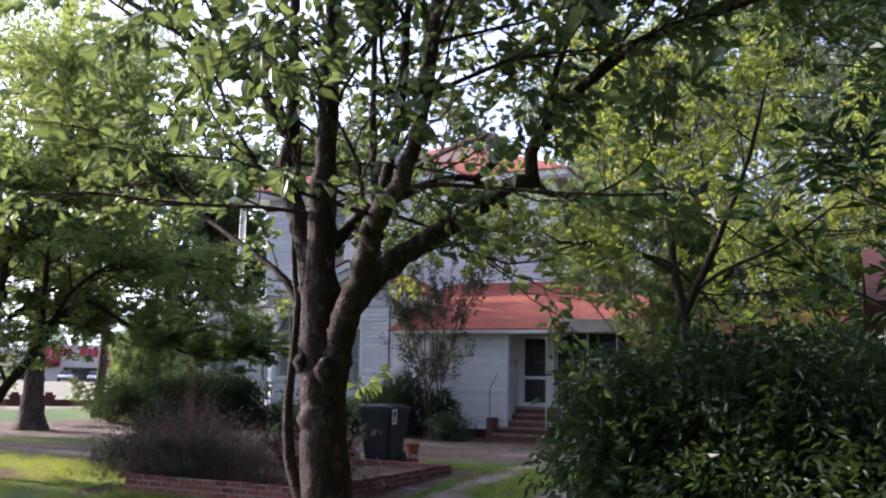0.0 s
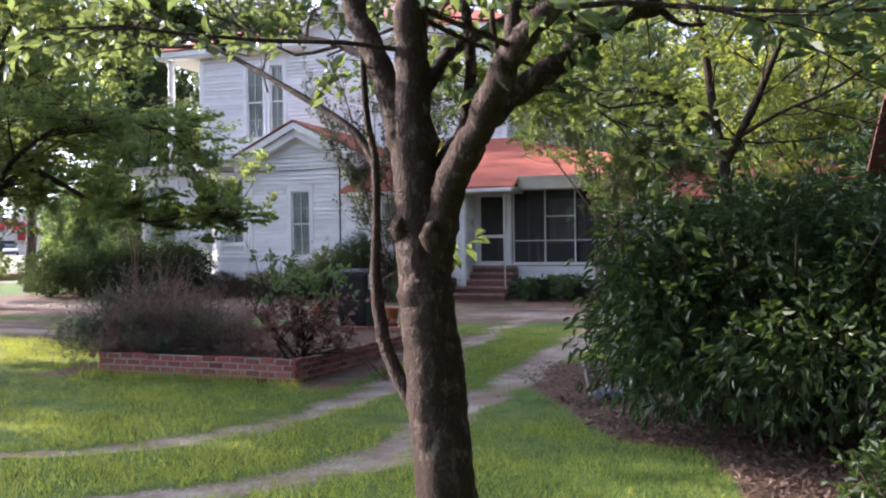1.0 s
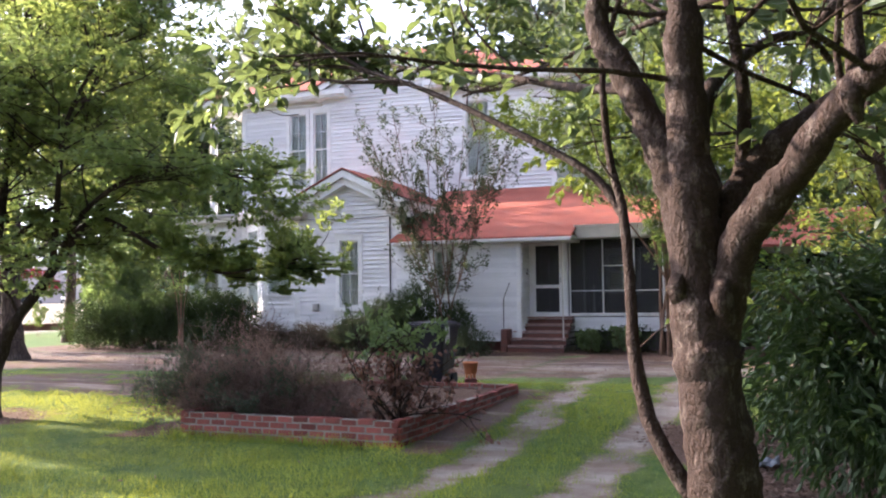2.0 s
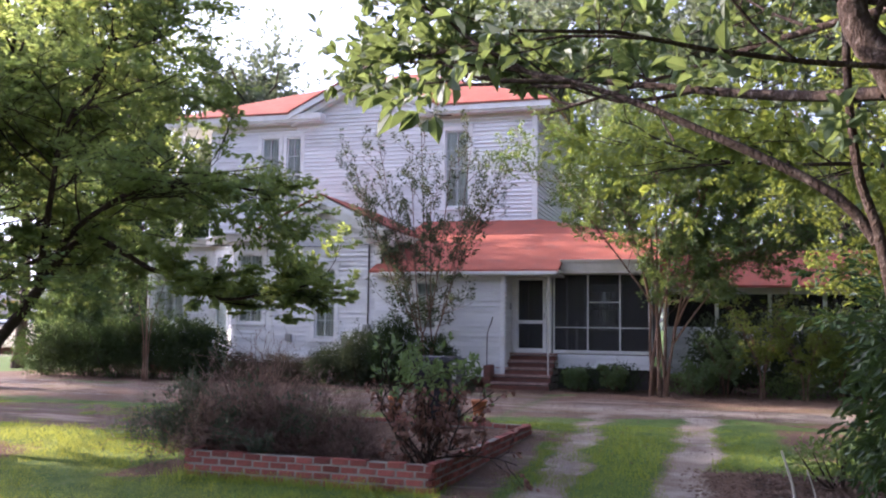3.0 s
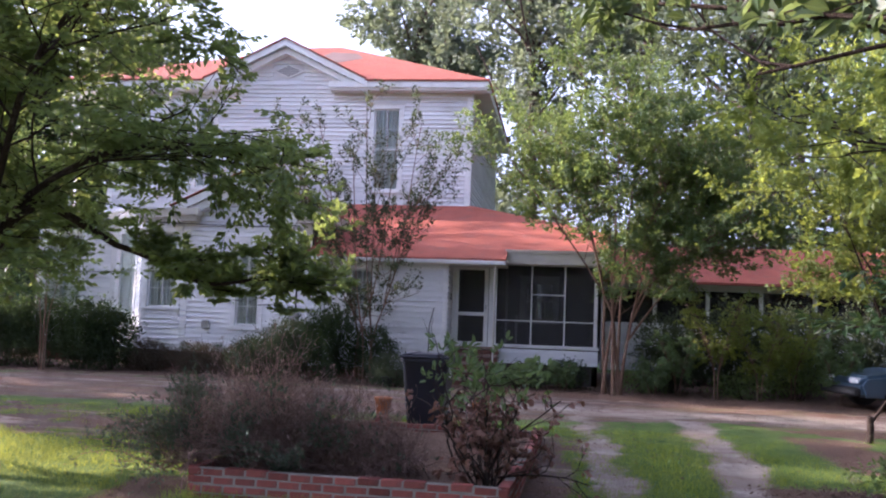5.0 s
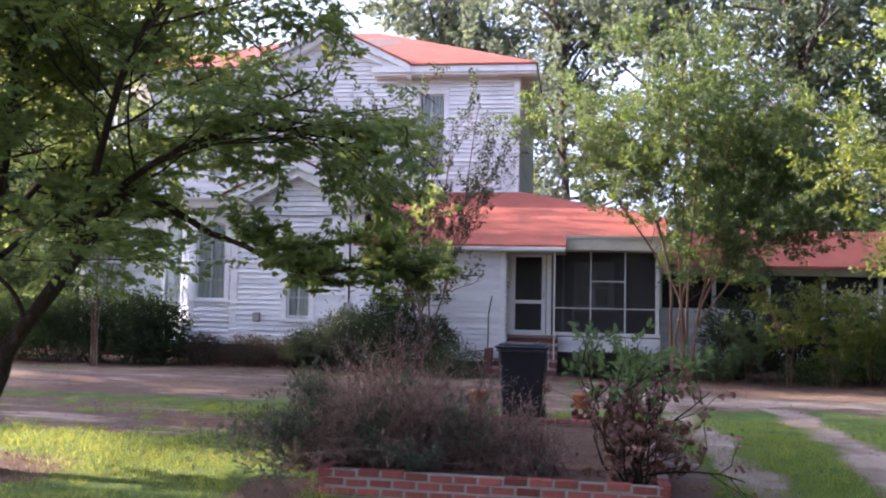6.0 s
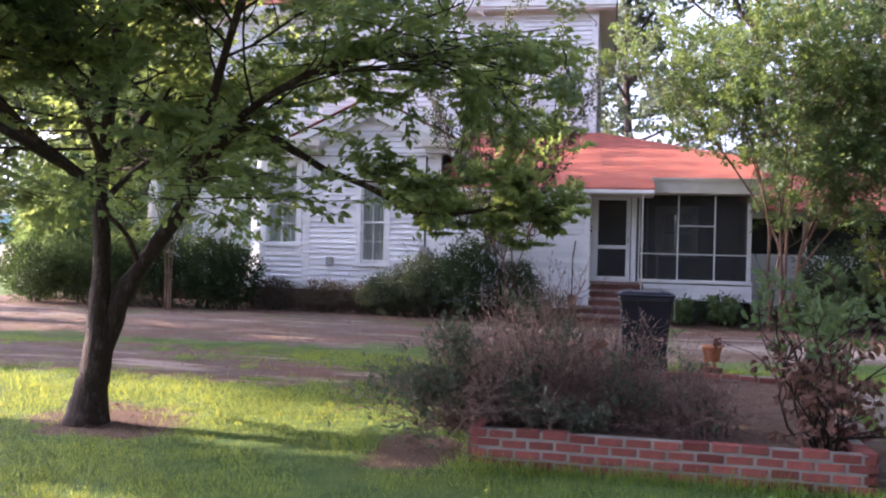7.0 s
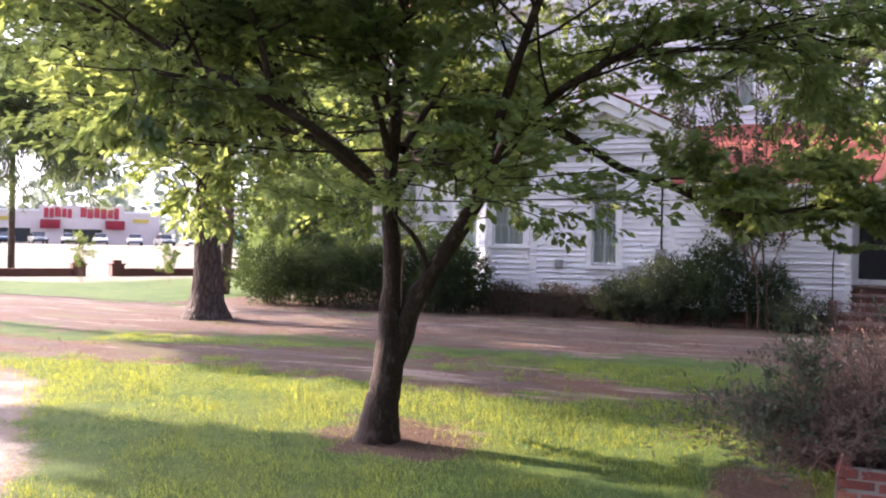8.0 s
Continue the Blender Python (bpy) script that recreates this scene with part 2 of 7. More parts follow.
# ---- building tools ----
def attach(ob, parent):
    """Parents ob, whose points are in the world's place, to a thing or part."""
    ob.parent = parent
    if parent is not None and parent.type == "EMPTY":
        ob.matrix_parent_inverse = Matrix.Translation(-parent.location)


def part(name, bm, material, parent=None, label="", smooth=False):
    me = bpy.data.meshes.new(name)
    bm.to_mesh(me)
    bm.free()
    me.materials.append(material)
    if smooth:
        me.polygons.foreach_set("use_smooth", [True] * len(me.polygons))
    ob = new(name, me)
    attach(ob, parent)
    if label:
        ob["label"] = label
    return ob


def thing(name, label, category, place=(0, 0, 0), group="", kind=""):
    ob = new(name)
    ob.empty_display_size = 0.2
    ob.location = place
    return tagged(ob, label, category, group, kind)


def box(bm, x0, x1, y0, y1, z0, z1):
    vs = [bm.verts.new(c) for c in ((x0, y0, z0), (x1, y0, z0), (x1, y1, z0), (x0, y1, z0), (x0, y0, z1), (x1, y0, z1), (x1, y1, z1), (x0, y1, z1))]
    for f in ((0, 3, 2, 1), (4, 5, 6, 7), (0, 1, 5, 4), (1, 2, 6, 5), (2, 3, 7, 6), (3, 0, 4, 7)):
        bm.faces.new([vs[i] for i in f])
    return vs


def boxes(rows, bevel=0.0):
    bm = bmesh.new()
    for r in rows:
        box(bm, *r)
    if bevel:
        bmesh.ops.bevel(bm, geom=bm.edges[:], offset=bevel, segments=1, affect="EDGES")
    return bm


def prism(bm, ring, way):
    """A solid from a ring of points pushed along way."""
    a = [bm.verts.new(p) for p in ring]
    b = [bm.verts.new(Vector(p) + Vector(way)) for p in ring]
    bm.faces.new(a)
    bm.faces.new(b[::-1])
    for i in range(len(a)):
        j = (i + 1) % len(a)
        bm.faces.new((a[j], a[i], b[i], b[j]))
    bmesh.ops.recalc_face_normals(bm, faces=bm.faces[:])


def lathe(profile, sides=16):
    """A turned solid from (radius, height) pairs."""
    bm = bmesh.new()
    rings = [[bm.verts.new((r * math.cos(2 * math.pi * k / sides), r * math.sin(2 * math.pi * k / sides), z)) for k in range(sides)] for r, z in profile]
    for a, b in zip(rings, rings[1:]):
        for k in range(sides):
            bm.faces.new((a[k], a[(k + 1) % sides], b[(k + 1) % sides], b[k]))
    bm.faces.new(rings[0][::-1])
    bm.faces.new(rings[-1])
    return bm


def raw(name, verts, faces, material, parent=None, label="", smooth=False):
    """A mesh from arrays of points and of equal-sided faces."""
    verts, faces = np.asarray(verts, np.float32), np.asarray(faces, np.int32)
    me = bpy.data.meshes.new(name)
    me.vertices.add(len(verts))
    me.vertices.foreach_set("co", verts.ravel())
    n = faces.shape[1]
    me.loops.add(faces.size)
    me.loops.foreach_set("vertex_index", faces.ravel())
    me.polygons.add(len(faces))
    me.polygons.foreach_set("loop_start", np.arange(0, faces.size, n, dtype=np.int32))
    me.polygons.foreach_set("use_smooth", np.full(len(faces), smooth))
    me.update(calc_edges=True)
    me.materials.append(material)
    ob = new(name, me)
    attach(ob, parent)
    if label:
        ob["label"] = label
    return ob


def unit(v):
    v = np.asarray(v, float)
    return v / np.maximum(np.linalg.norm(v, axis=-1, keepdims=True), 1e-9)


class Plant:
    """Branches as tubes, and the spots where leaves sit."""

    def __init__(self, seed):
        self.rng, self.tubes, self.spots, self.ways, self.floor = np.random.default_rng(seed), [], [], [], -9.0

    def tube(self, pts, radii):
        self.tubes.append((np.asarray(pts, float), np.asarray(radii, float)))

    def limb(self, pts, r0, r1, extra=3, wobble=0.04, flare=0.0):
        """A limb through given points, smoothed, with a little waywardness."""
        pts = np.asarray(pts, float)
        t = np.linspace(0, len(pts) - 1, (len(pts) - 1) * extra + 1)
        out = []
        for s in t:
            i = min(int(s), len(pts) - 2)
            f = s - i
            p0, p1, p2, p3 = pts[max(i - 1, 0)], pts[i], pts[i + 1], pts[min(i + 2, len(pts) - 1)]
            out.append(0.5 * (2 * p1 + (p2 - p0) * f + (2 * p0 - 5 * p1 + 4 * p2 - p3) * f * f + (3 * p1 - p0 - 3 * p2 + p3) * f**3))
        out = np.array(out)
        out[1:-1] += self.rng.normal(0, wobble * r0, (len(out) - 2, 3))
        radii = np.linspace(r0, r1, len(out)) * (1 + self.rng.normal(0, 0.05 if not flare else 0.012, len(out)))
        self.tube(out, radii + flare * np.exp(-np.maximum(out[:, 2] - out[0, 2], 0) / 0.28))
        return out

    def branch(self, p, d, length, r, level, kids, lift=0.1, flat=0.6, angle=0.9, shrink=0.6, wob=0.22, tip_r=0.003, leaves=12):
        """A branch that splits len(kids) times; the last twigs carry leaf spots."""
        rng, n = self.rng, 5
        pts, d = [np.asarray(p, float)], unit(d)
        for _ in range(n):
            d = unit(d + rng.normal(0, wob, 3) * (1, 1, flat) + (0, 0, lift / n))
            pts.append(pts[-1] + d * length / n)
        pts = np.array(pts)
        if pts[-1, 2] < self.floor:
            return
        if r > tip_r:
            self.tube(pts, np.linspace(r, r * 0.4, n + 1))
        if level >= len(kids):
            for _ in range(leaves):
                u = rng.uniform(0.1, 1.0) * n
                i = min(int(u), n - 1)
                q = pts[i] + (pts[i + 1] - pts[i]) * (u - i)
                w = unit(d + rng.normal(0, 0.8, 3) * (1, 1, flat))
                self.spots.append(q + w * length * 0.12)
                self.ways.append(w)
            return
        for k in range(kids[level]):
            u = (0.2 + 0.8 * (k + rng.uniform(0, 1)) / kids[level]) * n
            i = min(int(u), n - 1)
            q = pts[i] + (pts[i + 1] - pts[i]) * (u - i)
            side = unit(np.cross(d, rng.normal(0, 1, 3)) * (1, 1, flat))
            a = angle * rng.uniform(0.6, 1.2)
            w = unit(d * math.cos(a) + side * math.sin(a))
            self.branch(q, w, length * shrink * rng.uniform(0.7, 1.2), r * 0.5, level + 1, kids, lift, flat, angle, shrink, wob, tip_r, leaves)

    def along(self, pts, count, length, r, kids, start=0.3, out_from=None, **kw):
        """Branches set along a limb."""
        rng = self.rng
        for k in range(count):
            u = (start + (1 - start) * (k + rng.uniform(0, 1)) / count) * (len(pts) - 1)
            i = min(int(u), len(pts) - 2)
            q = pts[i] + (pts[i + 1] - pts[i]) * (u - i)
            d = unit(pts[i + 1] - pts[i])
            side = unit(np.cross(d, rng.normal(0, 1, 3)) * (1, 1, kw.get("flat", 0.6)))
            if out_from is not None:
                side = unit(side + 0.7 * unit((q - np.asarray(out_from)) * (1, 1, 0.2)))
            self.branch(q, unit(0.45 * d + side), length * rng.uniform(0.7, 1.25), r, 0, kids, **kw)

    def prune(self, keep, thick=0.02):
        """Drops thin twigs that end where nothing may grow."""
        self.tubes = [(q, r) for q, r in self.tubes if r[0] > thick or keep(*q[-1])]

    def wood(self, name, material, parent, sides=7, label="", rough=0.0):
        vs, fs, base = [], [], 0
        ang = 2 * np.pi * np.arange(sides) / sides
        for pts, radii in self.tubes:
            k = sides if radii[0] > 0.03 else (5 if radii[0] > 0.012 else 3)
            ang = 2 * np.pi * np.arange(k) / k
            tan = unit(np.gradient(pts, axis=0))
            ref = np.where(np.abs(tan[:, 2:3]) > 0.9, np.array([[1.0, 0, 0]]), np.array([[0, 0, 1.0]]))
            u = unit(np.cross(tan, ref))
            for i in range(1, len(u)):
                u[i] = unit(u[i - 1] - tan[i] * (u[i - 1] @ tan[i]))
            v = np.cross(tan, u)
            ring = pts[:, None] + radii[:, None, None] * (np.cos(ang)[None, :, None] * u[:, None] + np.sin(ang)[None, :, None] * v[:, None])
            if rough and radii[0] > 0.04:
                for i in range(len(pts)):
                    for j in range(k):
                        q = ring[i, j]
                        h = noise.noise(Vector((q[0] * 11, q[1] * 11, q[2] * 2.6))) + 0.5 * noise.noise(Vector((q[0] * 30, q[1] * 30, q[2] * 9)))
                        ring[i, j] = pts[i] + (q - pts[i]) * (1 + rough * 2.2 * h)
            vs.append(ring.reshape(-1, 3))
            for i in range(len(pts) - 1):
                for j in range(k):
                    a, b = base + i * k + j, base + i * k + (j + 1) % k
                    fs.append((a, b, b + k, a + k))
            base += len(pts) * k
        return raw(name, np.concatenate(vs), fs, material, parent, label, True)

    def crown(self, name, material, parent, length, width=0.5, up=0.5, keep=None, thin=1.0, label="", droop=0.25, fold=0.15, most=None, plain=False):
        p, w = np.array(self.spots), np.array(self.ways)
        if keep is not None:
            ok = np.array([keep(*q) for q in p], bool)
            p, w = p[ok], w[ok]
        if thin < 1:
            ok = self.rng.random(len(p)) < thin
            p, w = p[ok], w[ok]
        if most and len(p) > most:
            ok = self.rng.permutation(len(p))[:most]
            p, w = p[ok], w[ok]
        return leaf_mesh(self.rng, name, material, parent, p, w, length, width, up, droop, fold, label, plain)


def leaf_mesh(rng, name, material, parent, p, w, length, width=0.5, up=0.5, droop=0.25, fold=0.15, label="", plain=False):
    """Pointed oval leaves, folded along the midrib, at points p with ways w."""
    n = len(p)
    w = unit(w + (0, 0, -droop))
    face = unit(rng.normal(0, 1, (n, 3)) * (1 - up) + np.array([0, 0, 1.0]) * up)
    s = unit(np.cross(w, face))
    nrm = np.cross(s, w)
    ln = (length * rng.uniform(0.7, 1.25, n))[:, None]
    wd = ln * width * 0.5
    f = nrm * ln * fold
    if plain:
        quad = np.stack([p, p + w * ln * 0.5 + s * wd + f, p + w * ln, p + w * ln * 0.5 - s * wd + f], 1)
        return raw(name, quad.reshape(-1, 3), 4 * np.arange(n)[:, None] + [0, 1, 2, 3], material, parent, label)
    quad = np.stack([p, p + w * ln * 0.3 + s * wd * 0.9 + f, p + w * ln * 0.65 + s * wd * 0.75 + f, p + w * ln - nrm * ln * 0.12,
                     p + w * ln * 0.65 - s * wd * 0.75 + f, p + w * ln * 0.3 - s * wd * 0.9 + f], 1)
    idx = 6 * np.arange(n)[:, None]
    faces = np.concatenate([idx + [0, 1, 2, 3], idx + [0, 3, 4, 5]])
    return raw(name, quad.reshape(-1, 3), faces, material, parent, label)


def blob_plant(seed, boxes_, count, kids=2):
    """Leaf spots on and inside rounded masses: rows of centre and half sizes."""
    rng = np.random.default_rng(seed)
    total = sum(c[3] * c[4] * c[5] for c in boxes_)
    ps, ws = [], []
    for cx, cy, cz, ax, ay, az in boxes_:
        n = int(count * ax * ay * az / total)
        d = unit(rng.normal(0, 1, (n, 3)))
        lump = np.array([noise.noise(Vector(q * 2.6 + (cx, cy, cz))) for q in d])
        fine = np.array([noise.noise(Vector(q * 7.5 + (cz, cx, cy))) for q in d])
        r = (0.82 + 0.46 * lump + 0.34 * fine) * np.where(rng.random(n) < 0.3, rng.uniform(0.2, 0.8, n), rng.uniform(0.5, 1.0, n) ** 0.35) * np.where(rng.random(n) < 0.10, rng.uniform(1.0, 1.3, n), 1.0)
        ps.append(np.array([cx, cy, cz]) + d * r[:, None] * (ax, ay, az))
        ws.append(unit(d + rng.normal(0, 0.6, (n, 3))))
    return rng, np.concatenate(ps), np.concatenate(ws)


# ---- ground ----
def smooth(v):
    v = min(max(v, 0.0), 1.0)
    return v * v * (3 - 2 * v)


def gz(x, y):
    """Height of the ground: a little higher by the house, and again far off."""
    far = math.hypot(x + 10, y - 10)
    return 0.15 * smooth((y - 12.5) / 4.5) + 0.9 * smooth((far - 55) / 55)


def rut_a(y):
    return -4.75 - 0.35 * max(0.0, 10.5 - y) ** 2 - 0.02 * max(0.0, y - 16) ** 2


def rut_b(y):
    return -3.3 - 0.18 * max(0.0, 10.0 - y) ** 2


def band(v, lo, hi, edge=0.25):
    return smooth((v - lo) / edge + 0.5) * smooth((hi - v) / edge + 0.5)


def cover(x, y):
    """How much grass, sand (far off: sunlit grass) and leaf litter lie at a place (0 to 1)."""
    wob = 0.26 * noise.noise(Vector((x * 4.1, y * 4.1, 1.0))) + 0.45 * noise.noise(Vector((x * 0.5, y * 0.5, 3.0))) + 0.22 * noise.noise(Vector((x * 1.7, y * 1.7, 8.0)))
    left = smooth((-6.2 - x) / 0.8)
    rag = wob * 2.4 + 0.5 * noise.noise(Vector((x * 2.2, y * 5.0, 30.0))) + 1.3 * noise.noise(Vector((x * 0.23, y * 0.4, 12.0)))
    dirt_l = left * max(band(y + rag, 15.6, 17.3, 1.2), band(y + rag, 18.6, 24.6, 1.2))
    dirt_r = (1 - left) * band(y + rag, 19.2, 23.8, 1.0)
    dirt = max(dirt_l, dirt_r)
    sand_sunlit = 0.0
    if 4 < y < 20.5:
        sand_sunlit = max(band(x + 0.6 * wob, rut_a(y) - 0.22, rut_a(y) + 0.22, 0.4), band(x + 0.6 * wob, rut_b(y) - 0.28, rut_b(y) + 0.28, 0.4)) * min(1.0, max(0.54, 0.80 + 0.9 * noise.noise(Vector((x * 1.4, y * 1.0, 20.0)))))
    sand_sunlit = max(sand_sunlit, (1 - left) * band(y + 1.6 * wob, 20.4, 22.3, 1.2) * 0.66, left * 0.35 * band(y + wob, 22.4, 23.6, 0.5))
    sand_sunlit = max(sand_sunlit, 0.9 * smooth((-15.9 - (y - 12.8) - x + 0.9 * wob) / 1.0) * band(y, -20, 14.5, 1.5) * band(x + y, -12.5, 30, 2.0))
    start = 9.9 - 3.4 * (x + 1.0) if x > -1.0 else 9.4 - 0.5 * x if x > -1.7 else 10.25 + 1.9 * (-1.7 - x)
    litter = band(x, -3.4, 4.5, 0.5) * band(y + 0.8 * wob - start, 0.0, 20.0, 0.5) * band(y, 7.0, 14.5, 0.5)
    litter = max(litter, smooth((y + rag * 0.6 - (24.4 if x < -6 else 23.2)) / 0.5) * band(x, -24, 8) * band(y, 20, 34))
    litter = max(litter, smooth((1.25 - math.hypot(x + 12.3, 1.15 * (y - 13.0)) + 1.1 * wob) / 0.8))
    litter = max(litter, band(x, -9.6, -8.9, 0.5) * band(y + wob, 11.9, 13.2, 0.5))
    patch = noise.noise(Vector((x * 0.9, y * 0.9, 41.0))) + 0.5 * noise.noise(Vector((x * 2.7, y * 2.7, 17.0)))
    litter = max(litter, 0.95 * smooth((x + 2.3 + 0.5 * wob) / 0.6) * band(y, 12.5, 19.8, 0.8) * smooth((0.28 - patch) / 0.3))
    litter = max(litter, 0.7 * band(x + wob * 0.5, -5.75, -4.9, 0.3) * band(y, 11.9, 17.2) * smooth((patch + 0.1) / 0.3))
    bare = band(x + wob * 0.5, -5.75, -5.2, 0.3) * band(y, 11.9, 17.2)
    grass = (1 - max(dirt * 0.92, sand_sunlit, litter, bare * 0.85))
    if y > 34 or math.hypot(x + 10, y - 10) > 32:
        grass = 1.0
        if x < -34:
            # the far field's sunlit grass is painted with the sand colour
            sand_sunlit = 0.62
    return grass, sand_sunlit, litter


def steps_to(lo, hi, start, grow):
    out, d = [], start
    v = lo
    while v > hi if hi < lo else v < hi:
        v = v - d if hi < lo else v + d
        out.append(v)
        d *= grow
    return out


def build_ground():
    xs = sorted(steps_to(-24, -2500, 0.5, 1.35)) + list(np.arange(-24, 4.01, 0.14)) + steps_to(4, 2500, 0.5, 1.35)
    ys = sorted(steps_to(-2, -2500, 0.5, 1.35)) + list(np.arange(-2, 30.01, 0.14)) + steps_to(30, 2500, 0.5, 1.35)
    nx, ny = len(xs), len(ys)
    verts, cov = [], []
    for y in ys:
        for x in xs:
            near = -24 <= x <= 4 and -2 <= y <= 30
            bump = 0.018 * noise.noise(Vector((x * 1.3, y * 1.3, 0))) + 0.03 * noise.noise(Vector((x * 0.3, y * 0.3, 5))) if near else 0.0
            g, s, l = cover(x, y)
            verts.append((x, y, gz(x, y) + bump - 0.03 * s * near))
            cov.append((g, s, l))
    i = (np.arange(ny - 1)[:, None] * nx + np.arange(nx - 1)[None]).ravel()
    faces = np.stack([i, i + 1, i + nx + 1, i + nx], 1)
    ob = raw("ground", verts, faces, ground_material(), smooth=True)
    for k, name in enumerate(("grass", "sand_sunlit", "litter")):
        a = ob.data.attributes.new(name, "FLOAT", "POINT")
        a.data.foreach_set("value", np.array([c[k] for c in cov], np.float32))
    return tagged(ob, "lawn of patchy green grass with sandy wheel tracks and brown leaf litter", "ground", kind="structure")


def ground_material():
    m, t = nodes_of("yard_ground")

    def attr(name):
        n = t.nodes.new("ShaderNodeAttribute")
        n.attribute_name = name
        return n.outputs["Fac"]

    fine = noise_fac(t, 30.0, 5.0, 0.7, 0.3, 0.7)
    mid = noise_fac(t, 2.2, 5.0, 0.65, 0.35, 0.65)
    broad = noise_fac(t, 0.35, 3.0, 0.6, 0.38, 0.62)
    dirt = mixc(t, mid, (0.125, 0.092, 0.080), (0.190, 0.145, 0.128))
    dirt = mixc(t, fine, dirt, (0.12, 0.082, 0.065))
    strawn = noise_fac(t, 1.1, 6.0, 0.75, 0.44, 0.58, (0.6, 1.5, 1))
    dirt = mixc(t, strawn, dirt, mixc(t, fine, (0.20, 0.115, 0.078), (0.10, 0.062, 0.046)))
    pale = noise_fac(t, 1.6, 6.0, 0.7, 0.55, 0.63, (0.25, 1.8, 1))
    dirt = mixc(t, pale, dirt, (0.33, 0.26, 0.22))
    sprout = noise_fac(t, 0.9, 7.0, 0.75, 0.52, 0.62, (0.5, 1.6, 1))
    dirt = mixc(t, sprout, dirt, mixc(t, fine, (0.13, 0.135, 0.055), (0.16, 0.115, 0.075)))
    sandc = mixc(t, mid, (0.40, 0.35, 0.305), (0.24, 0.20, 0.168))
    sandc = mixc(t, node(t, "Math", {0: strawn, 1: 0.5}, operation="MULTIPLY").outputs[0], sandc, (0.20, 0.14, 0.105))
    lit = mixc(t, fine, (0.175, 0.108, 0.075), (0.082, 0.055, 0.042))
    gr = mixc(t, mid, (0.052, 0.104, 0.022), (0.098, 0.152, 0.036))
    dry = mixc(t, fine, (0.17, 0.18, 0.06), (0.12, 0.14, 0.042))
    b2 = node(t, "Math", {0: broad, 1: 0.25}, operation="MULTIPLY")
    gr = mixc(t, b2.outputs[0], gr, dry)
    fuzz = node(t, "Math", {0: fine, 1: 0.5}, operation="SUBTRACT")

    def mask(name):
        a = node(t, "Math", {0: fuzz.outputs[0], 1: 0.7, 2: attr(name)}, operation="MULTIPLY_ADD")
        return node(t, "MapRange", {"Value": a.outputs[0], "From Min": 0.3, "From Max": 0.7}).outputs[0]

    col = mixc(t, mask("grass"), dirt, gr)
    col = mixc(t, mask("litter"), col, lit)
    col = mixc(t, mask("sand_sunlit"), col, sandc)
    bp = node(t, "Bump", {"Height": fine, "Strength": 0.9, "Distance": 0.03})
    p = node(t, "BsdfPrincipled", {"Base Color": col, "Roughness": 0.95, "Normal": bp.outputs[0], "Specular IOR Level": 0.15})
    finish(t, p.outputs[0])
    return m


build_ground()

# ---- house ----
def lbox(bm, o, u, s0, s1, n0, n1, z0, z1, z_top_in=None):
    """A box in a wall's own axes: s along it, n outwards, z up."""
    u = Vector((u[0], u[1], 0)).normalized()
    n = Vector((u.y, -u.x, 0))
    o = Vector((o[0], o[1], 0))
    c = [(s0, n0), (s1, n0), (s1, n1), (s0, n1)]
    lo = [bm.verts.new(o + u * s + n * k + Vector((0, 0, z0))) for s, k in c]
    hi = [bm.verts.new(o + u * s + n * k + Vector((0, 0, z1))) for s, k in c]
    for f in ((lo[0], lo[1], lo[2], lo[3]), (hi[3], hi[2], hi[1], hi[0]), *((lo[i], hi[i], hi[(i + 1) % 4], lo[(i + 1) % 4]) for i in range(4))):
        bm.faces.new(f)
    return lo, hi


def lboxes(o, u, rows, bevel=0.0):
    bm = bmesh.new()
    for r in rows:
        lbox(bm, o, u, *r)
    bmesh.ops.recalc_face_normals(bm, faces=bm.faces[:])
    if bevel:
        bmesh.ops.bevel(bm, geom=bm.edges[:], offset=bevel, segments=1, affect="EDGES")
    return bm


def wall(house, name, o, u, length, z0, z1, holes=(), thick=0.16, clad=True, sides=None, first=0.0, label=""):
    """A wall with its openings and its clapboards; sides(z) gives the span of a gable's course."""
    ss = sorted({0.0, length, *(h[0] for h in holes), *(h[1] for h in holes)})
    zs = sorted({z0, z1, *(h[2] for h in holes), *(h[3] for h in holes)})
    rows = []
    for a, b in zip(ss, ss[1:]):
        for c, d in zip(zs, zs[1:]):
            if not any(h[0] <= a and b <= h[1] and h[2] <= c and d <= h[3] for h in holes):
                rows.append((a, b, -thick, 0.0, c, d))
    core = part(name, lboxes(o, u, rows), PAINT, house, label)
    if clad:
        clapboards(core, o, u, length, z0 + first, z1, holes, sides)
    return core


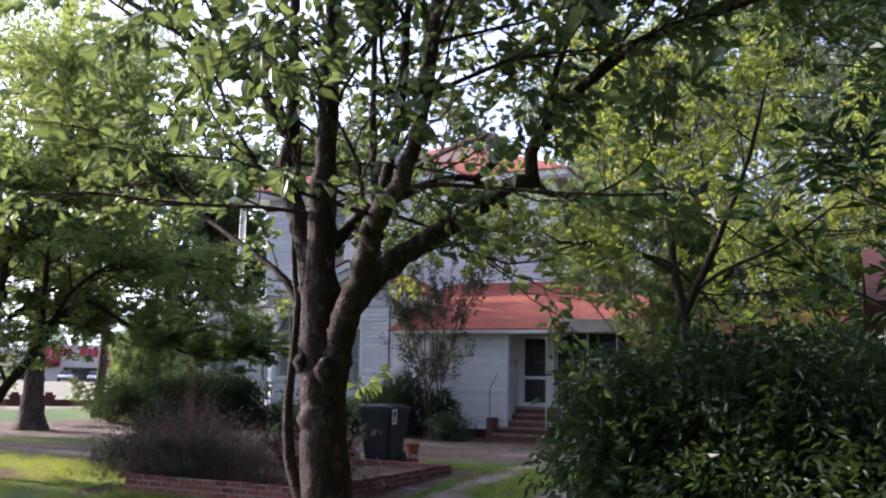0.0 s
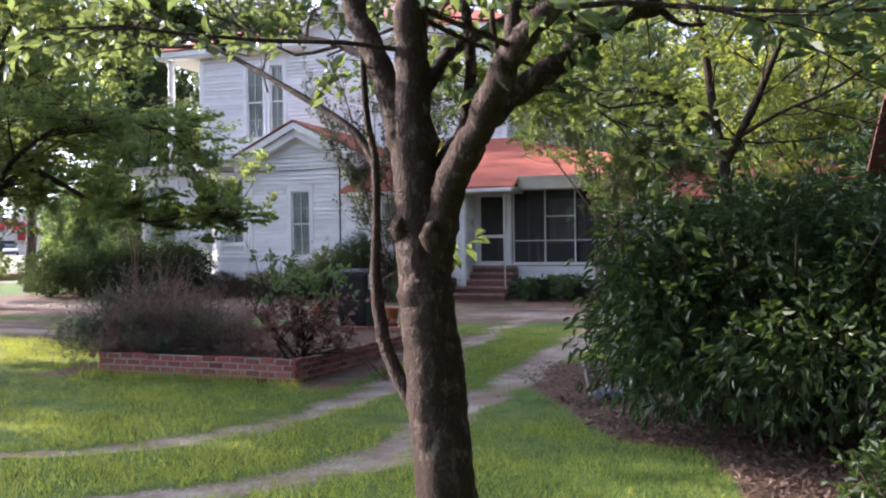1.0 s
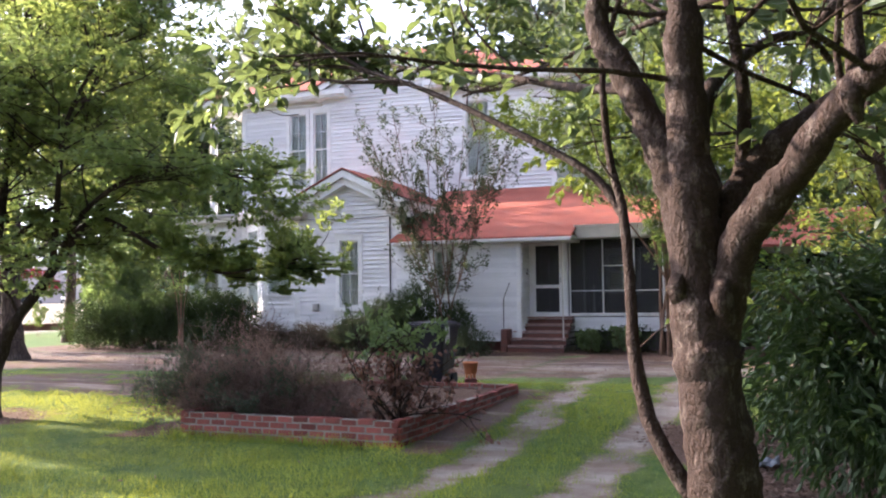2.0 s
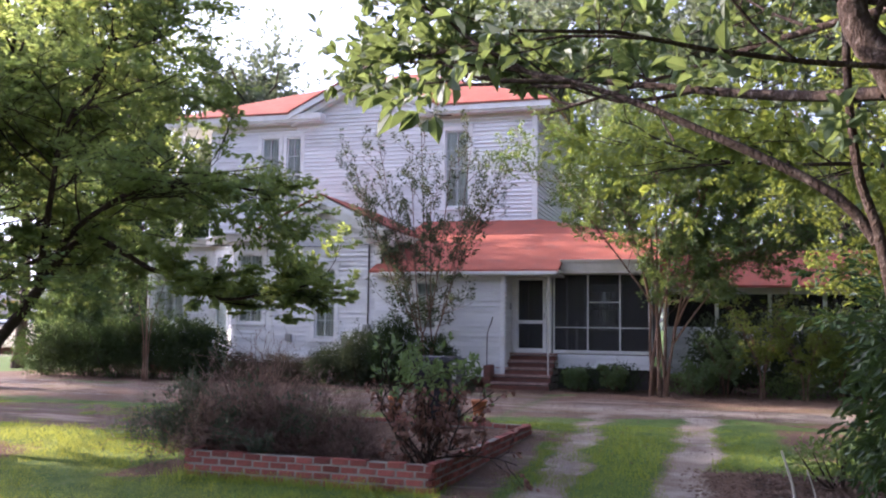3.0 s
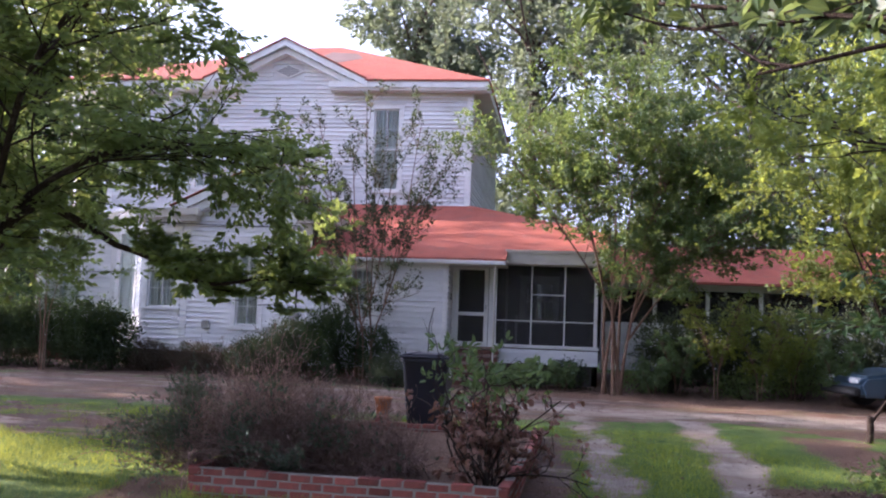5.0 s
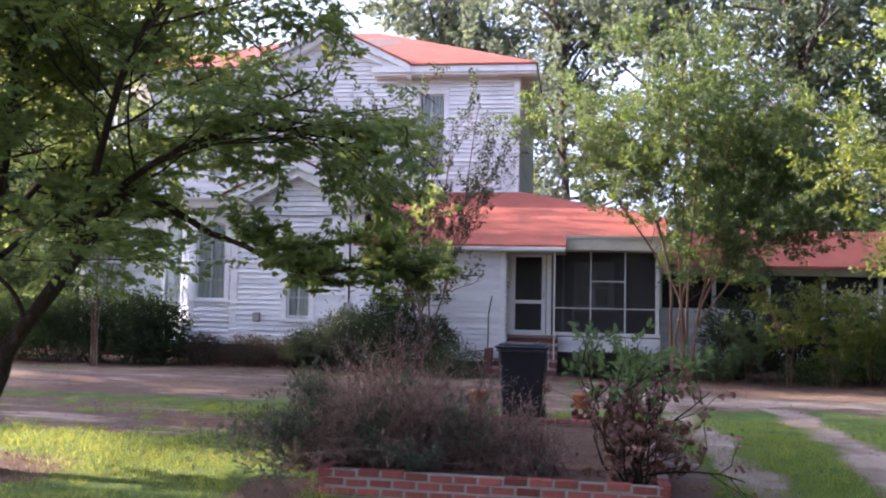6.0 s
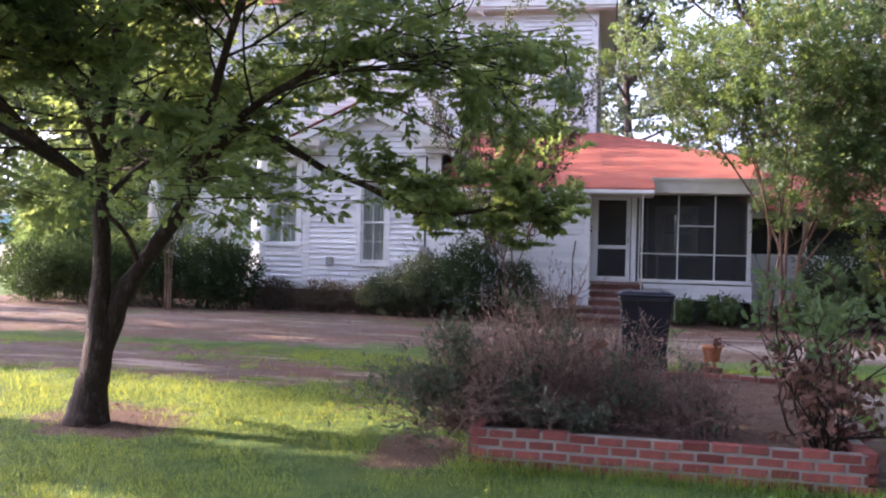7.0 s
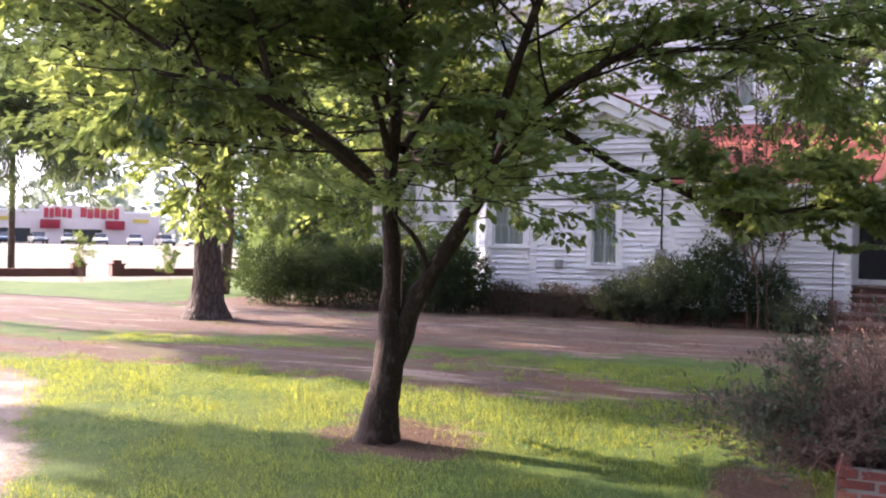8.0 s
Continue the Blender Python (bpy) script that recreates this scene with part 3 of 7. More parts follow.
def clapboards(core, o, u, length, z0, z1, holes=(), sides=None, step=0.132):
    rng = random.Random(int(length * 100 + z0 * 10))
    z = z0
    while z < z1 - 0.03:
        top = min(z + step, z1)
        span = (0.0, length) if sides is None else sides(z)
        cuts = [span]
        for a, b, c, d in holes:
            if c < top - 0.02 and d > z + 0.02:
                cuts = [p for lo, hi in cuts for p in ((lo, min(hi, a)), (max(lo, b), hi)) if p[1] - p[0] > 0.02]
        for lo, hi in cuts:
            pieces = [(lo, hi)]
            if hi - lo > 3.0:
                k = lo + (hi - lo) * rng.uniform(0.3, 0.7)
                pieces = [(lo, k - 0.0015), (k + 0.0015, hi)]
            for a, b in pieces:
                bm = bmesh.new()
                out = 0.058 + rng.uniform(-0.005, 0.005)
                sag = rng.uniform(-0.004, 0.004)
                low, high = lbox(bm, o, u, a, b, 0.002, out, z + sag, top + 0.004)
                n = Vector((u[1], -u[0], 0)).normalized()
                for v in high[2:]:
                    v.co -= n * (out - 0.008)
                bmesh.ops.recalc_face_normals(bm, faces=bm.faces[:])
                part("siding_board", bm, PAINT, core)
        z += step


def window(house, o, u, s0, s1, z0, z1, cols=2, rows=4, panel=0.0, cover_mat=None, label="", trim=0.12, split=0.5, part_open=0.92):
    """A sash window with casing, sill, two sashes, panes and a curtain behind."""
    g0, g1, y0, y1 = s0 + trim, s1 - trim, z0 + 0.08 + panel, z1 - trim
    w = part("window", lboxes(o, u, [(s0, g0, -0.05, 0.055, z0, z1 + 0.02), (g1, s1, -0.05, 0.055, z0, z1 + 0.02), (g0, g1, -0.05, 0.055, y1, z1 + 0.02),
                                     (s0 - 0.04, s1 + 0.04, -0.02, 0.08, z1 + 0.02, z1 + 0.06)] +
                          ([(g0, g1, -0.05, 0.035, z0, y0 - 0.06)] if panel else [])), TRIM, house, label or "white painted sash window with divided panes")
    part("sill", lboxes(o, u, [(s0 - 0.04, s1 + 0.04, -0.05, 0.10, y0 - 0.06, y0)] if panel else [(s0 - 0.04, s1 + 0.04, -0.05, 0.10, z0 - 0.03, z0 + 0.06)]), TRIM, w)
    mid = y0 + (y1 - y0) * split
    half = max(rows // 2, 1)
    for k, (a, b, back_) in enumerate(((y0, mid + 0.02, -0.045), (mid - 0.02, y1, -0.02))):
        st = 0.045
        rws = [(g0, g0 + st, back_ - 0.03, back_, a, b), (g1 - st, g1, back_ - 0.03, back_, a, b), (g0 + st, g1 - st, back_ - 0.03, back_, a, a + st), (g0 + st, g1 - st, back_ - 0.03, back_, b - st, b)]
        i0, i1, j0, j1 = g0 + st, g1 - st, a + st, b - st
        for c in range(1, cols):
            x = i0 + (i1 - i0) * c / cols
            rws.append((x - 0.012, x + 0.012, back_ - 0.025, back_ - 0.004, j0, j1))
        for r in range(1, half):
            y = j0 + (j1 - j0) * r / half
            rws.append((i0, i1, back_ - 0.025, back_ - 0.006, y - 0.012, y + 0.012))
        part("sash", lboxes(o, u, rws), TRIM, w)
        for c in range(cols):
            for r in range(half):
                xa, xb = i0 + (i1 - i0) * c / cols, i0 + (i1 - i0) * (c + 1) / cols
                ya, yb = j0 + (j1 - j0) * r / half, j0 + (j1 - j0) * (r + 1) / half
                p = part("pane", lboxes(o, u, [(xa + 0.002, xb - 0.002, back_ - 0.018, back_ - 0.014, ya + 0.002, yb - 0.002)]), GLASS, w)
                p.visible_shadow = False
    bm = bmesh.new()
    n = 14
    uu = Vector((u[0], u[1], 0)).normalized()
    nn = Vector((uu.y, -uu.x, 0))
    oo = Vector((o[0], o[1], 0))
    flat_ = cover_mat is not None
    reach = 1.0 if flat_ else part_open
    for side in ((0,) if flat_ else (0, 1)):
        prev = None
        for k in range(n + 1):
            f = reach * k / n * (1.0 if flat_ else 0.5)
            f = f if side == 0 else 1.0 - f
            d = -0.085 + (0 if flat_ else 0.018 * math.sin(k * 1.9) + 0.008 * math.sin(k * 0.7))
            a, b = (bm.verts.new(oo + uu * (g0 - 0.03 + (g1 - g0 + 0.06) * f) + nn * d + Vector((0, 0, z))) for z in (y0 - 0.05, y1 + 0.05))
            if prev:
                bm.faces.new((prev[0], a, b, prev[1]))
            prev = (a, b)
    bmesh.ops.solidify(bm, geom=bm.faces[:], thickness=0.006)
    part("shade" if flat_ else "curtain", bm, cover_mat or CURTAIN, w, "drawn beige roller shade" if flat_ else "pale gathered curtain")
    return w


def roof_slab(house, ring, material=None, thick=0.12, name="roof", label=""):
    """A roof slope: a flat ring of points with thickness downwards, and laid courses as thin steps."""
    bm = bmesh.new()
    prism(bm, [Vector(p) for p in ring], (0, 0, -thick))
    return part(name, bm, material or SHINGLE, house, label)


HOUSE = thing("house", "two-storey white clapboard farmhouse with red shingle roofs", "house", (-13, 30, 0.15))
GY, PY, DY, WY = 26.90, 26.55, 27.43, 31.18

# gabled front wing
GWO, GX0, GX1 = (-15.2, GY), -15.2, -11.8
GAP, GEAVE = 5.18, 4.30


def gw_sides(z):
    if z < GEAVE:
        return (0.0, 3.4)
    h = 1.7 * (GAP - z) / (GAP - GEAVE)
    return (1.75 - h, 1.75 + h)


ws = (1.33, 2.18, 1.28, 3.42)
gw = wall(HOUSE, "front_wing_wall", GWO, (1, 0), 3.4, 0.66, GEAVE, [(ws[0] + 0.1, ws[1] - 0.1, ws[2] + 0.05, ws[3] - 0.1)], first=0.22, label="white clapboard wall of the gabled wing")
gp = bmesh.new()
prism(gp, [(GX0, GY, GEAVE), (GX1, GY, GEAVE), (-13.45, GY, GAP)], (0, 0.16, 0))
gpo = part("gable_wall", gp, PAINT, HOUSE)
clapboards(gpo, GWO, (1, 0), 3.4, 0.66 + 0.22 + 0.132 * 26, GAP, (), gw_sides)
window(HOUSE, GWO, (1, 0), *ws, label="narrow white sash window with curtain")
part("skirt_board", lboxes(GWO, (1, 0), [(-0.02, 3.42, 0.0, 0.045, 0.64, 0.88)]), TRIM, HOUSE)
for a in (-0.03, 3.26):
    part("corner_board", lboxes(GWO, (1, 0), [(a, a + 0.17, 0.0, 0.052, 0.88, 4.24)], 0.004), TRIM, HOUSE)
for sgn, name in ((-1, "roof"), (1, "roof")):
    cx, half, ztip, zap = -13.46, 2.06, 4.40, 5.40
    ring = [(cx, 26.45, zap), (cx + sgn * half, 26.45, ztip), (cx + sgn * half, WY, ztip), (cx, WY, zap)]
    roof_slab(HOUSE, ring if sgn < 0 else ring[::-1], label="red shingle slope of the front gable", thick=0.025)
    bm = bmesh.new()
    for top, low, y0, y1 in ((-0.065, -0.27, 26.49, 26.54), (-0.27, -0.50, 26.60, 26.90), (-0.07, -0.12, 26.54, 26.90)):
        prism(bm, [(cx, y0, zap + top), (cx + sgn * half, y0, ztip + top), (cx + sgn * half, y0, ztip + low), (cx, y0, zap + low)], (0, y1 - y0, 0))
    part("rake_board", bm, TRIM, HOUSE)
    x0 = cx + sgn * half
    x1 = x0 - sgn * 0.78
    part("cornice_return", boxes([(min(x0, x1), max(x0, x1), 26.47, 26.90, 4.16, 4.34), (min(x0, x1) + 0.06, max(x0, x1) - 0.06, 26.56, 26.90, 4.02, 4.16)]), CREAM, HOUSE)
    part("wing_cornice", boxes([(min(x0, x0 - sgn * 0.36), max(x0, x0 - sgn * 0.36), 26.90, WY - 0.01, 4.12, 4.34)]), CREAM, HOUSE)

# bay beside the wing
BO = (-16.40, 27.0)
wb = (0.05, 1.08, 1.42, 3.86)
wall(HOUSE, "bay_front_wall", BO, (1, 0), 1.2, 0.66, 4.15, [(wb[0] + 0.1, wb[1] - 0.1, wb[2] + 0.32, wb[3] - 0.1)], first=0.15, label="white clapboard bay wall")
window(HOUSE, BO, (1, 0), *wb, panel=0.26, label="white sash window with a panel under its sill")
FO, FU, FL = (-17.86, 28.40), (0.722, -0.692), 2.02
wf = (0.32, 1.70, 1.10, 3.86)
wall(HOUSE, "bay_side_wall", FO, FU, FL, 0.66, 4.15, [(wf[0], wf[1], wf[2], wf[3])], first=0.15)
fw = part("window", lboxes(FO, FU, [(wf[0], wf[0] + 0.12, -0.05, 0.055, wf[2], wf[3]), (wf[1] - 0.12, wf[1], -0.05, 0.055, wf[2], wf[3]), (wf[0] + 0.12, wf[1] - 0.12, -0.05, 0.055, wf[3] - 0.12, wf[3]), (wf[0] - 0.04, wf[1] + 0.04, -0.05, 0.09, wf[2] - 0.05, wf[2])]), TRIM, HOUSE, "wide bay window with drawn beige shade")
part("shade", lboxes(FO, FU, [(wf[0] + 0.12, wf[1] - 0.12, -0.03, -0.01, wf[2], wf[3] - 0.12)]), SHADE, fw, "drawn beige roller shade")
fp = part("pane", lboxes(FO, FU, [(wf[0] + 0.12, wf[1] - 0.12, 0.0, 0.004, wf[2], wf[3] - 0.12)]), GLASS, fw)
fp.visible_shadow = False
AO = (-20.2, 28.40)
wa = (0.10, 1.43, 1.42, 3.86)
wall(HOUSE, "bay_recess_wall", AO, (1, 0), 2.34, 0.66, 4.15, [(wa[0] + 0.1, wa[1] - 0.1, wa[2] + 0.32, wa[3] - 0.1)], first=0.15)
window(HOUSE, AO, (1, 0), *wa, panel=0.26, cols=3, label="white sash window with pale curtain")
wall(HOUSE, "bay_end_wall", (-20.2, 31.3), (0, -1), 2.9, 0.66, 4.15, first=0.15)
part("bay_post", lboxes(AO, (1, 0), [(2.22, 2.40, -0.06, 0.09, 0.66, 4.15)], 0.006), TRIM, HOUSE)
for o_, u_, l_ in ((BO, (1, 0), 1.2), (FO, FU, FL), (AO, (1, 0), 2.34)):
    part("skirt_board", lboxes(o_, u_, [(0, l_, 0.0, 0.04, 0.64, 0.82)]), TRIM, HOUSE)
bm = bmesh.new()
prism(bm, [(-20.55, 28.05, 4.36), (-18.02, 28.05, 4.36), (-16.58, 26.66, 4.36), (-15.22, 26.66, 4.36), (-15.22, WY, 4.62), (-20.55, WY, 4.62)], (0, 0, -0.05))
part("bay_roof", bm, TIN, HOUSE, "pale low metal roof over the bay")
bm = bmesh.new()
prism(bm, [(-20.5, 28.10, 4.31), (-18.0, 28.10, 4.31), (-16.55, 26.71, 4.31), (-15.23, 26.71, 4.31), (-15.23, 28.9, 4.31), (-20.5, 28.9, 4.31)], (0, 0, -0.2))
part("bay_cornice", bm, CREAM, HOUSE)

# porch wing: clapboard wall, recessed screen door, screened porch
PO = (-11.8, PY)
wp = (1.05, 1.85, 1.55, 3.02)
wall(HOUSE, "porch_wing_wall", PO, (1, 0), 3.6, 0.42, 3.24, [(wp[0] + 0.1, wp[1] - 0.1, wp[2] + 0.05, wp[3] - 0.1)], label="white clapboard wall beside the porch door")
window(HOUSE, PO, (1, 0), *wp, label="white sash window half hidden by shrubs")
part("corner_board", lboxes(PO, (1, 0), [(3.50, 3.62, 0.0, 0.05, 0.42, 3.2)], 0.004), TRIM, HOUSE)
wall(HOUSE, "porch_return_wall", (-8.2, PY), (0, 1), 0.88, 0.42, 3.24)
DO = (-8.2, DY)
wall(HOUSE, "porch_skirt_wall", DO, (1, 0), 3.76, 0.66, 1.06, thick=0.10, label="low clapboard wall under the porch screens")
part("porch_floor", boxes([(-8.2, -4.44, DY - 0.02, 30.0, 0.98, 1.05)]), FLOORB, HOUSE)
part("porch_sill", lboxes(DO, (1, 0), [(1.15, 3.78, -0.08, 0.07, 1.06, 1.14)], 0.006), TRIM, HOUSE)
part("porch_header", lboxes(DO, (1, 0), [(0.0, 3.78, -0.10, 0.05, 3.14, 3.27)], 0.006), CREAM, HOUSE)
for s, w_, top in ((0.02, 0.10, 3.14), (0.98, 0.12, 3.14), (1.15, 0.032, 3.14), (2.05, 0.032, 3.14), (2.89, 0.032, 3.14), (3.64, 0.09, 3.14)):
    part("porch_post", lboxes(DO, (1, 0), [(s, s + w_, -0.06, 0.045, 1.06 if s < 1.1 else 1.14, top)], 0.004), TRIM, HOUSE)
for s0, s1 in ((1.182, 2.05), (2.082, 2.89), (2.922, 3.64)):
    part("screen_rail", lboxes(DO, (1, 0), [(s0, s1, -0.04, 0.0, 1.73, 1.755)]), TRIM, HOUSE)
    sc = part("screen_panel", lboxes(DO, (1, 0), [(s0, s1, -0.025, -0.022, 1.14, 3.14)]), SCREEN, HOUSE, "dark insect screen")
part("screen_rail", lboxes(DO, (1, 0), [(2.082, 2.89, -0.04, 0.0, 2.40, 2.43)]), TRIM, HOUSE)
door = part("screen_door", lboxes(DO, (1, 0), [(0.12, 0.20, -0.03, 0.01, 1.06, 3.10), (0.86, 0.96, -0.03, 0.01, 1.06, 3.10), (0.20, 0.86, -0.03, 0.01, 3.0, 3.10),
                                               (0.20, 0.86, -0.03, 0.01, 1.06, 1.17), (0.20, 0.86, -0.03, 0.01, 1.83, 1.92)], 0.004), TRIM, HOUSE, "white wooden screen door, closed")
part("door_screen", lboxes(DO, (1, 0), [(0.20, 0.86, -0.016, -0.013, 1.17, 1.83)]), SCREEN, door, "dark insect screen")
part("door_screen", lboxes(DO, (1, 0), [(0.20, 0.86, -0.016, -0.013, 1.92, 3.0)]), SCREEN, door, "dark insect screen")
part("door_handle", lboxes(DO, (1, 0), [(0.895, 0.925, 0.01, 0.05, 1.98, 2.12)], 0.008), STEEL, door)
part("doorbell", lboxes((-8.2, PY), (0, 1), [(0.55, 0.61, 0.0, 0.05, 2.2, 2.36)], 0.006), IRON, HOUSE, "small dark doorbell box")
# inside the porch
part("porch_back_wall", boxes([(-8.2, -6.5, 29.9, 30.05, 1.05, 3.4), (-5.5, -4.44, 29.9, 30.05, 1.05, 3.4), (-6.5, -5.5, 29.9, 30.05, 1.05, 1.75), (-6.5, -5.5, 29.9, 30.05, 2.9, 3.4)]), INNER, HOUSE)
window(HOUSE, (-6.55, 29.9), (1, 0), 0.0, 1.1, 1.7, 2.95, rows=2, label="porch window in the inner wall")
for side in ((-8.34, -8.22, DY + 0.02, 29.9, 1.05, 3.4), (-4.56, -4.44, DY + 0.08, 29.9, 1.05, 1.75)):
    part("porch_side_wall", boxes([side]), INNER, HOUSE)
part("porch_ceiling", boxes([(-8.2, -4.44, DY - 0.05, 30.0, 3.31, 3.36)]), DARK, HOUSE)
for s in (1.35, 1.62):
    part("inner_post", lboxes((-8.2, 28.3), (1, 0), [(s, s + 0.06, -0.05, 0.01, 1.05, 1.9 if s > 1.5 else 3.3)], 0.004), TRIM, HOUSE)
# porch roof: one slope, with a raised fascia over the screens
K = (5.12 - 3.22) / (WY - 26.28)


def rz(y):
    return 3.22 + K * (y - 26.28)


bm = bmesh.new()
prism(bm, [(-11.9, 26.28, rz(26.28)), (-6.75, 26.28, rz(26.28)), (-6.75, 26.95, rz(26.95)), (-4.25, 26.95, rz(26.95)), (-4.25, 28.7, rz(28.7)), (-8.12, WY, rz(WY)), (-11.9, WY, rz(WY))], (0, 0, -0.07))
part("porch_roof", bm, SHINGLE, HOUSE, "sunlit red shingle porch roof")
bm = bmesh.new()
prism(bm, [(-4.25, 28.7, rz(28.7)), (-4.25, 31.6, 4.05), (-8.12, WY, rz(WY))], (0, 0, -0.07))
part("porch_roof_hip", bm, SHINGLE, HOUSE)
part("gutter", boxes([(-11.6, -6.76, 26.20, 26.29, 3.08, 3.17)], 0.01), TRIM, HOUSE, "white rain gutter along the porch eave")
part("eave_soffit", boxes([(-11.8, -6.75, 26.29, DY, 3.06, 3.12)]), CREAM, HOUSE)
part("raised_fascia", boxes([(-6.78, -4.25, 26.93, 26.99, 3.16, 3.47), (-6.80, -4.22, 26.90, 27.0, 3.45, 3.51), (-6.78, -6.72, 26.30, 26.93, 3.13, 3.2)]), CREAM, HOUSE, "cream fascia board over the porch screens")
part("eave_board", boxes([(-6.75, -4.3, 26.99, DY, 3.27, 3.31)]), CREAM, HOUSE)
part("downspout", lboxes((-7.02, 26.34), (1, 0), [(0.0, 0.034, 0.0, 0.034, 0.2, 3.1)], 0.008), CREAM, HOUSE, "thin pale downspout")
# steps
steps = thing("brick_steps", "worn dark red brick steps up to the screen door", "steps")
RISE = 0.18
for k in range(5):
    top = 0.15 + RISE * (k + 1)
    y0 = 25.98 + 0.28 * k
    core = part("step", boxes([(-8.42, -6.92, y0 + 0.01, DY - 0.02, top - RISE, top - 0.065)], 0.004), MORTAR, steps)
    for j in range(14):
        bx = -8.43 + 1.5 / 14 * j
        part("brick", boxes([(bx + 0.004, bx + 1.5 / 14 - 0.004, y0 - 0.01, min(y0 + 0.30, DY - 0.03), top - 0.050, top)], 0.005), TREAD, core)
    part("riser_brick", boxes([(-8.42, -6.92, y0 + 0.004, y0 + 0.03, top - RISE, top - 0.07)], 0.003), BRICKD, core)
part("cheek_wall", boxes([(-8.62, -8.45, 26.0, PY - 0.01, 0.1, 0.75)], 0.01), BRICKD, steps)
rail = bmesh.new()
for a, b in (((-8.54, 26.05, 0.75), (-8.54, 26.05, 1.55)), ((-8.54, 26.05, 1.55), (-8.50, 26.5, 1.98))):
    d = Vector(b) - Vector(a)
    m_ = Matrix.Translation((Vector(a) + Vector(b)) / 2) @ d.to_track_quat("Z", "Y").to_matrix().to_4x4()
    bmesh.ops.create_cone(rail, segments=8, radius1=0.014, radius2=0.014, depth=d.length, matrix=m_, cap_ends=True)
part("handrail", rail, IRON, steps, "bent black iron handrail")

# upper storey
UO, UL = (-19.7, WY), 11.48
wd = (1.77, 3.51, 5.47, 8.22)
wu = (8.37, 9.41, 5.48, 8.17)


def up_sides(z):
    if z < 8.56:
        return (0.0, UL)
    h = max(2.55 * (9.90 - z) / (9.90 - 8.66), 0.0)
    return (max(5.69 - h, 0), 5.69 + h)


wall(HOUSE, "upper_front_wall", UO, (1, 0), UL, 4.3, 8.66, [(wd[0] + 0.1, wd[1] - 0.1, wd[2] + 0.05, wd[3] - 0.1), (wu[0] + 0.1, wu[1] - 0.1, wu[2] + 0.05, wu[3] - 0.1)], label="white clapboard wall of the upper storey")
window(HOUSE, UO, (1, 0), wd[0], 2.70, wd[2], wd[3], label="one of a pair of tall sash windows", trim=0.13)
window(HOUSE, UO, (1, 0), 2.72, wd[1], wd[2], wd[3], label="one of a pair of tall sash windows", trim=0.13)
window(HOUSE, UO, (1, 0), *wu, label="tall sash window of the upper storey")
gp = bmesh.new()
prism(gp, [(-16.6, WY, 8.66), (-11.42, WY, 8.66), (-14.01, WY, 9.92)], (0, 0.16, 0))
gpo = part("upper_gable_wall", gp, PAINT, HOUSE)
clapboards(gpo, UO, (1, 0), UL, 4.3 + 0.132 * 33, 9.88, [(5.2, 6.2, 9.02, 9.44)], up_sides)
for a in (-0.04, UL - 0.14):
    part("corner_board", lboxes(UO, (1, 0), [(a, a + 0.18, 0.0, 0.052, 4.3, 8.4)], 0.004), TRIM, HOUSE)
wall(HOUSE, "upper_side_wall", (-8.22, WY), (0, 1), 9.8, 0.6, 8.66, label="shaded clapboard side wall")
wall(HOUSE, "upper_end_wall", (-19.7, 41.0), (0, -1), 9.8, 0.6, 8.66, clad=False)
wall(HOUSE, "rear_wall", (-8.22, 41.0), (-1, 0), UL, 0.6, 8.66, clad=False)
# cornice, frieze and main roof
EY, EZ = 30.74, 8.86
part("cornice", boxes([(-21.38, -15.45, EY, 31.17, 8.62, EZ - 0.05), (-21.36, -15.47, EY + 0.06, 31.17, 8.55, 8.62)]), TRIM, HOUSE)
part("cornice", boxes([(-12.58, -7.70, EY, 31.17, 8.62, EZ - 0.05), (-12.56, -7.72, EY + 0.06, 31.17, 8.55, 8.62)]), TRIM, HOUSE)
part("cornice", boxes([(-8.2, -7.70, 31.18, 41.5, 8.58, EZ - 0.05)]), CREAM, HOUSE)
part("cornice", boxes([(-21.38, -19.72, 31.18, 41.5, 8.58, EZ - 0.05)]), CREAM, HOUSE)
for a, b in ((0.0, 3.2), (7.2, UL)):
    part("frieze", lboxes(UO, (1, 0), [(a, b, 0.0, 0.04, 8.30, 8.56)]), CREAM, HOUSE)
PK = 11.50
roof_slab(HOUSE, [(-21.4, EY - 0.04, EZ), (-16.55, EY - 0.04, EZ), (-14.01, 33.36, 10.12), (-11.47, EY - 0.04, EZ), (-7.66, EY - 0.04, EZ), (-13.6, 36.2, PK), (-14.6, 36.2, PK)], thick=0.05, label="sunlit red shingle front slope")
roof_slab(HOUSE, [(-7.66, EY - 0.04, EZ), (-7.66, 41.6, EZ), (-13.6, 36.2, PK)], thick=0.05)
roof_slab(HOUSE, [(-7.66, 41.6, EZ), (-21.4, 41.6, EZ), (-14.6, 36.2, PK), (-13.6, 36.2, PK)], thick=0.05)
roof_slab(HOUSE, [(-21.4, 41.6, EZ), (-21.4, EY - 0.04, EZ), (-14.6, 36.2, PK)], thick=0.05)
sl = (PK - EZ) / (36.2 - EY + 0.04)
bm = bmesh.new()


def front_z(y):
    return EZ + sl * (y - EY + 0.04) + 0.008


prism(bm, [(-14.0, 33.9, front_z(33.9)), (-13.1, 33.2, front_z(33.2)), (-12.3, 34.0, front_z(34.0)), (-12.7, 34.9, front_z(34.9)), (-13.7, 35.2, front_z(35.2))], (0, 0, -0.006))
part("roof_patch", bm, PATCHED, HOUSE, "faded greyish shingle patch")
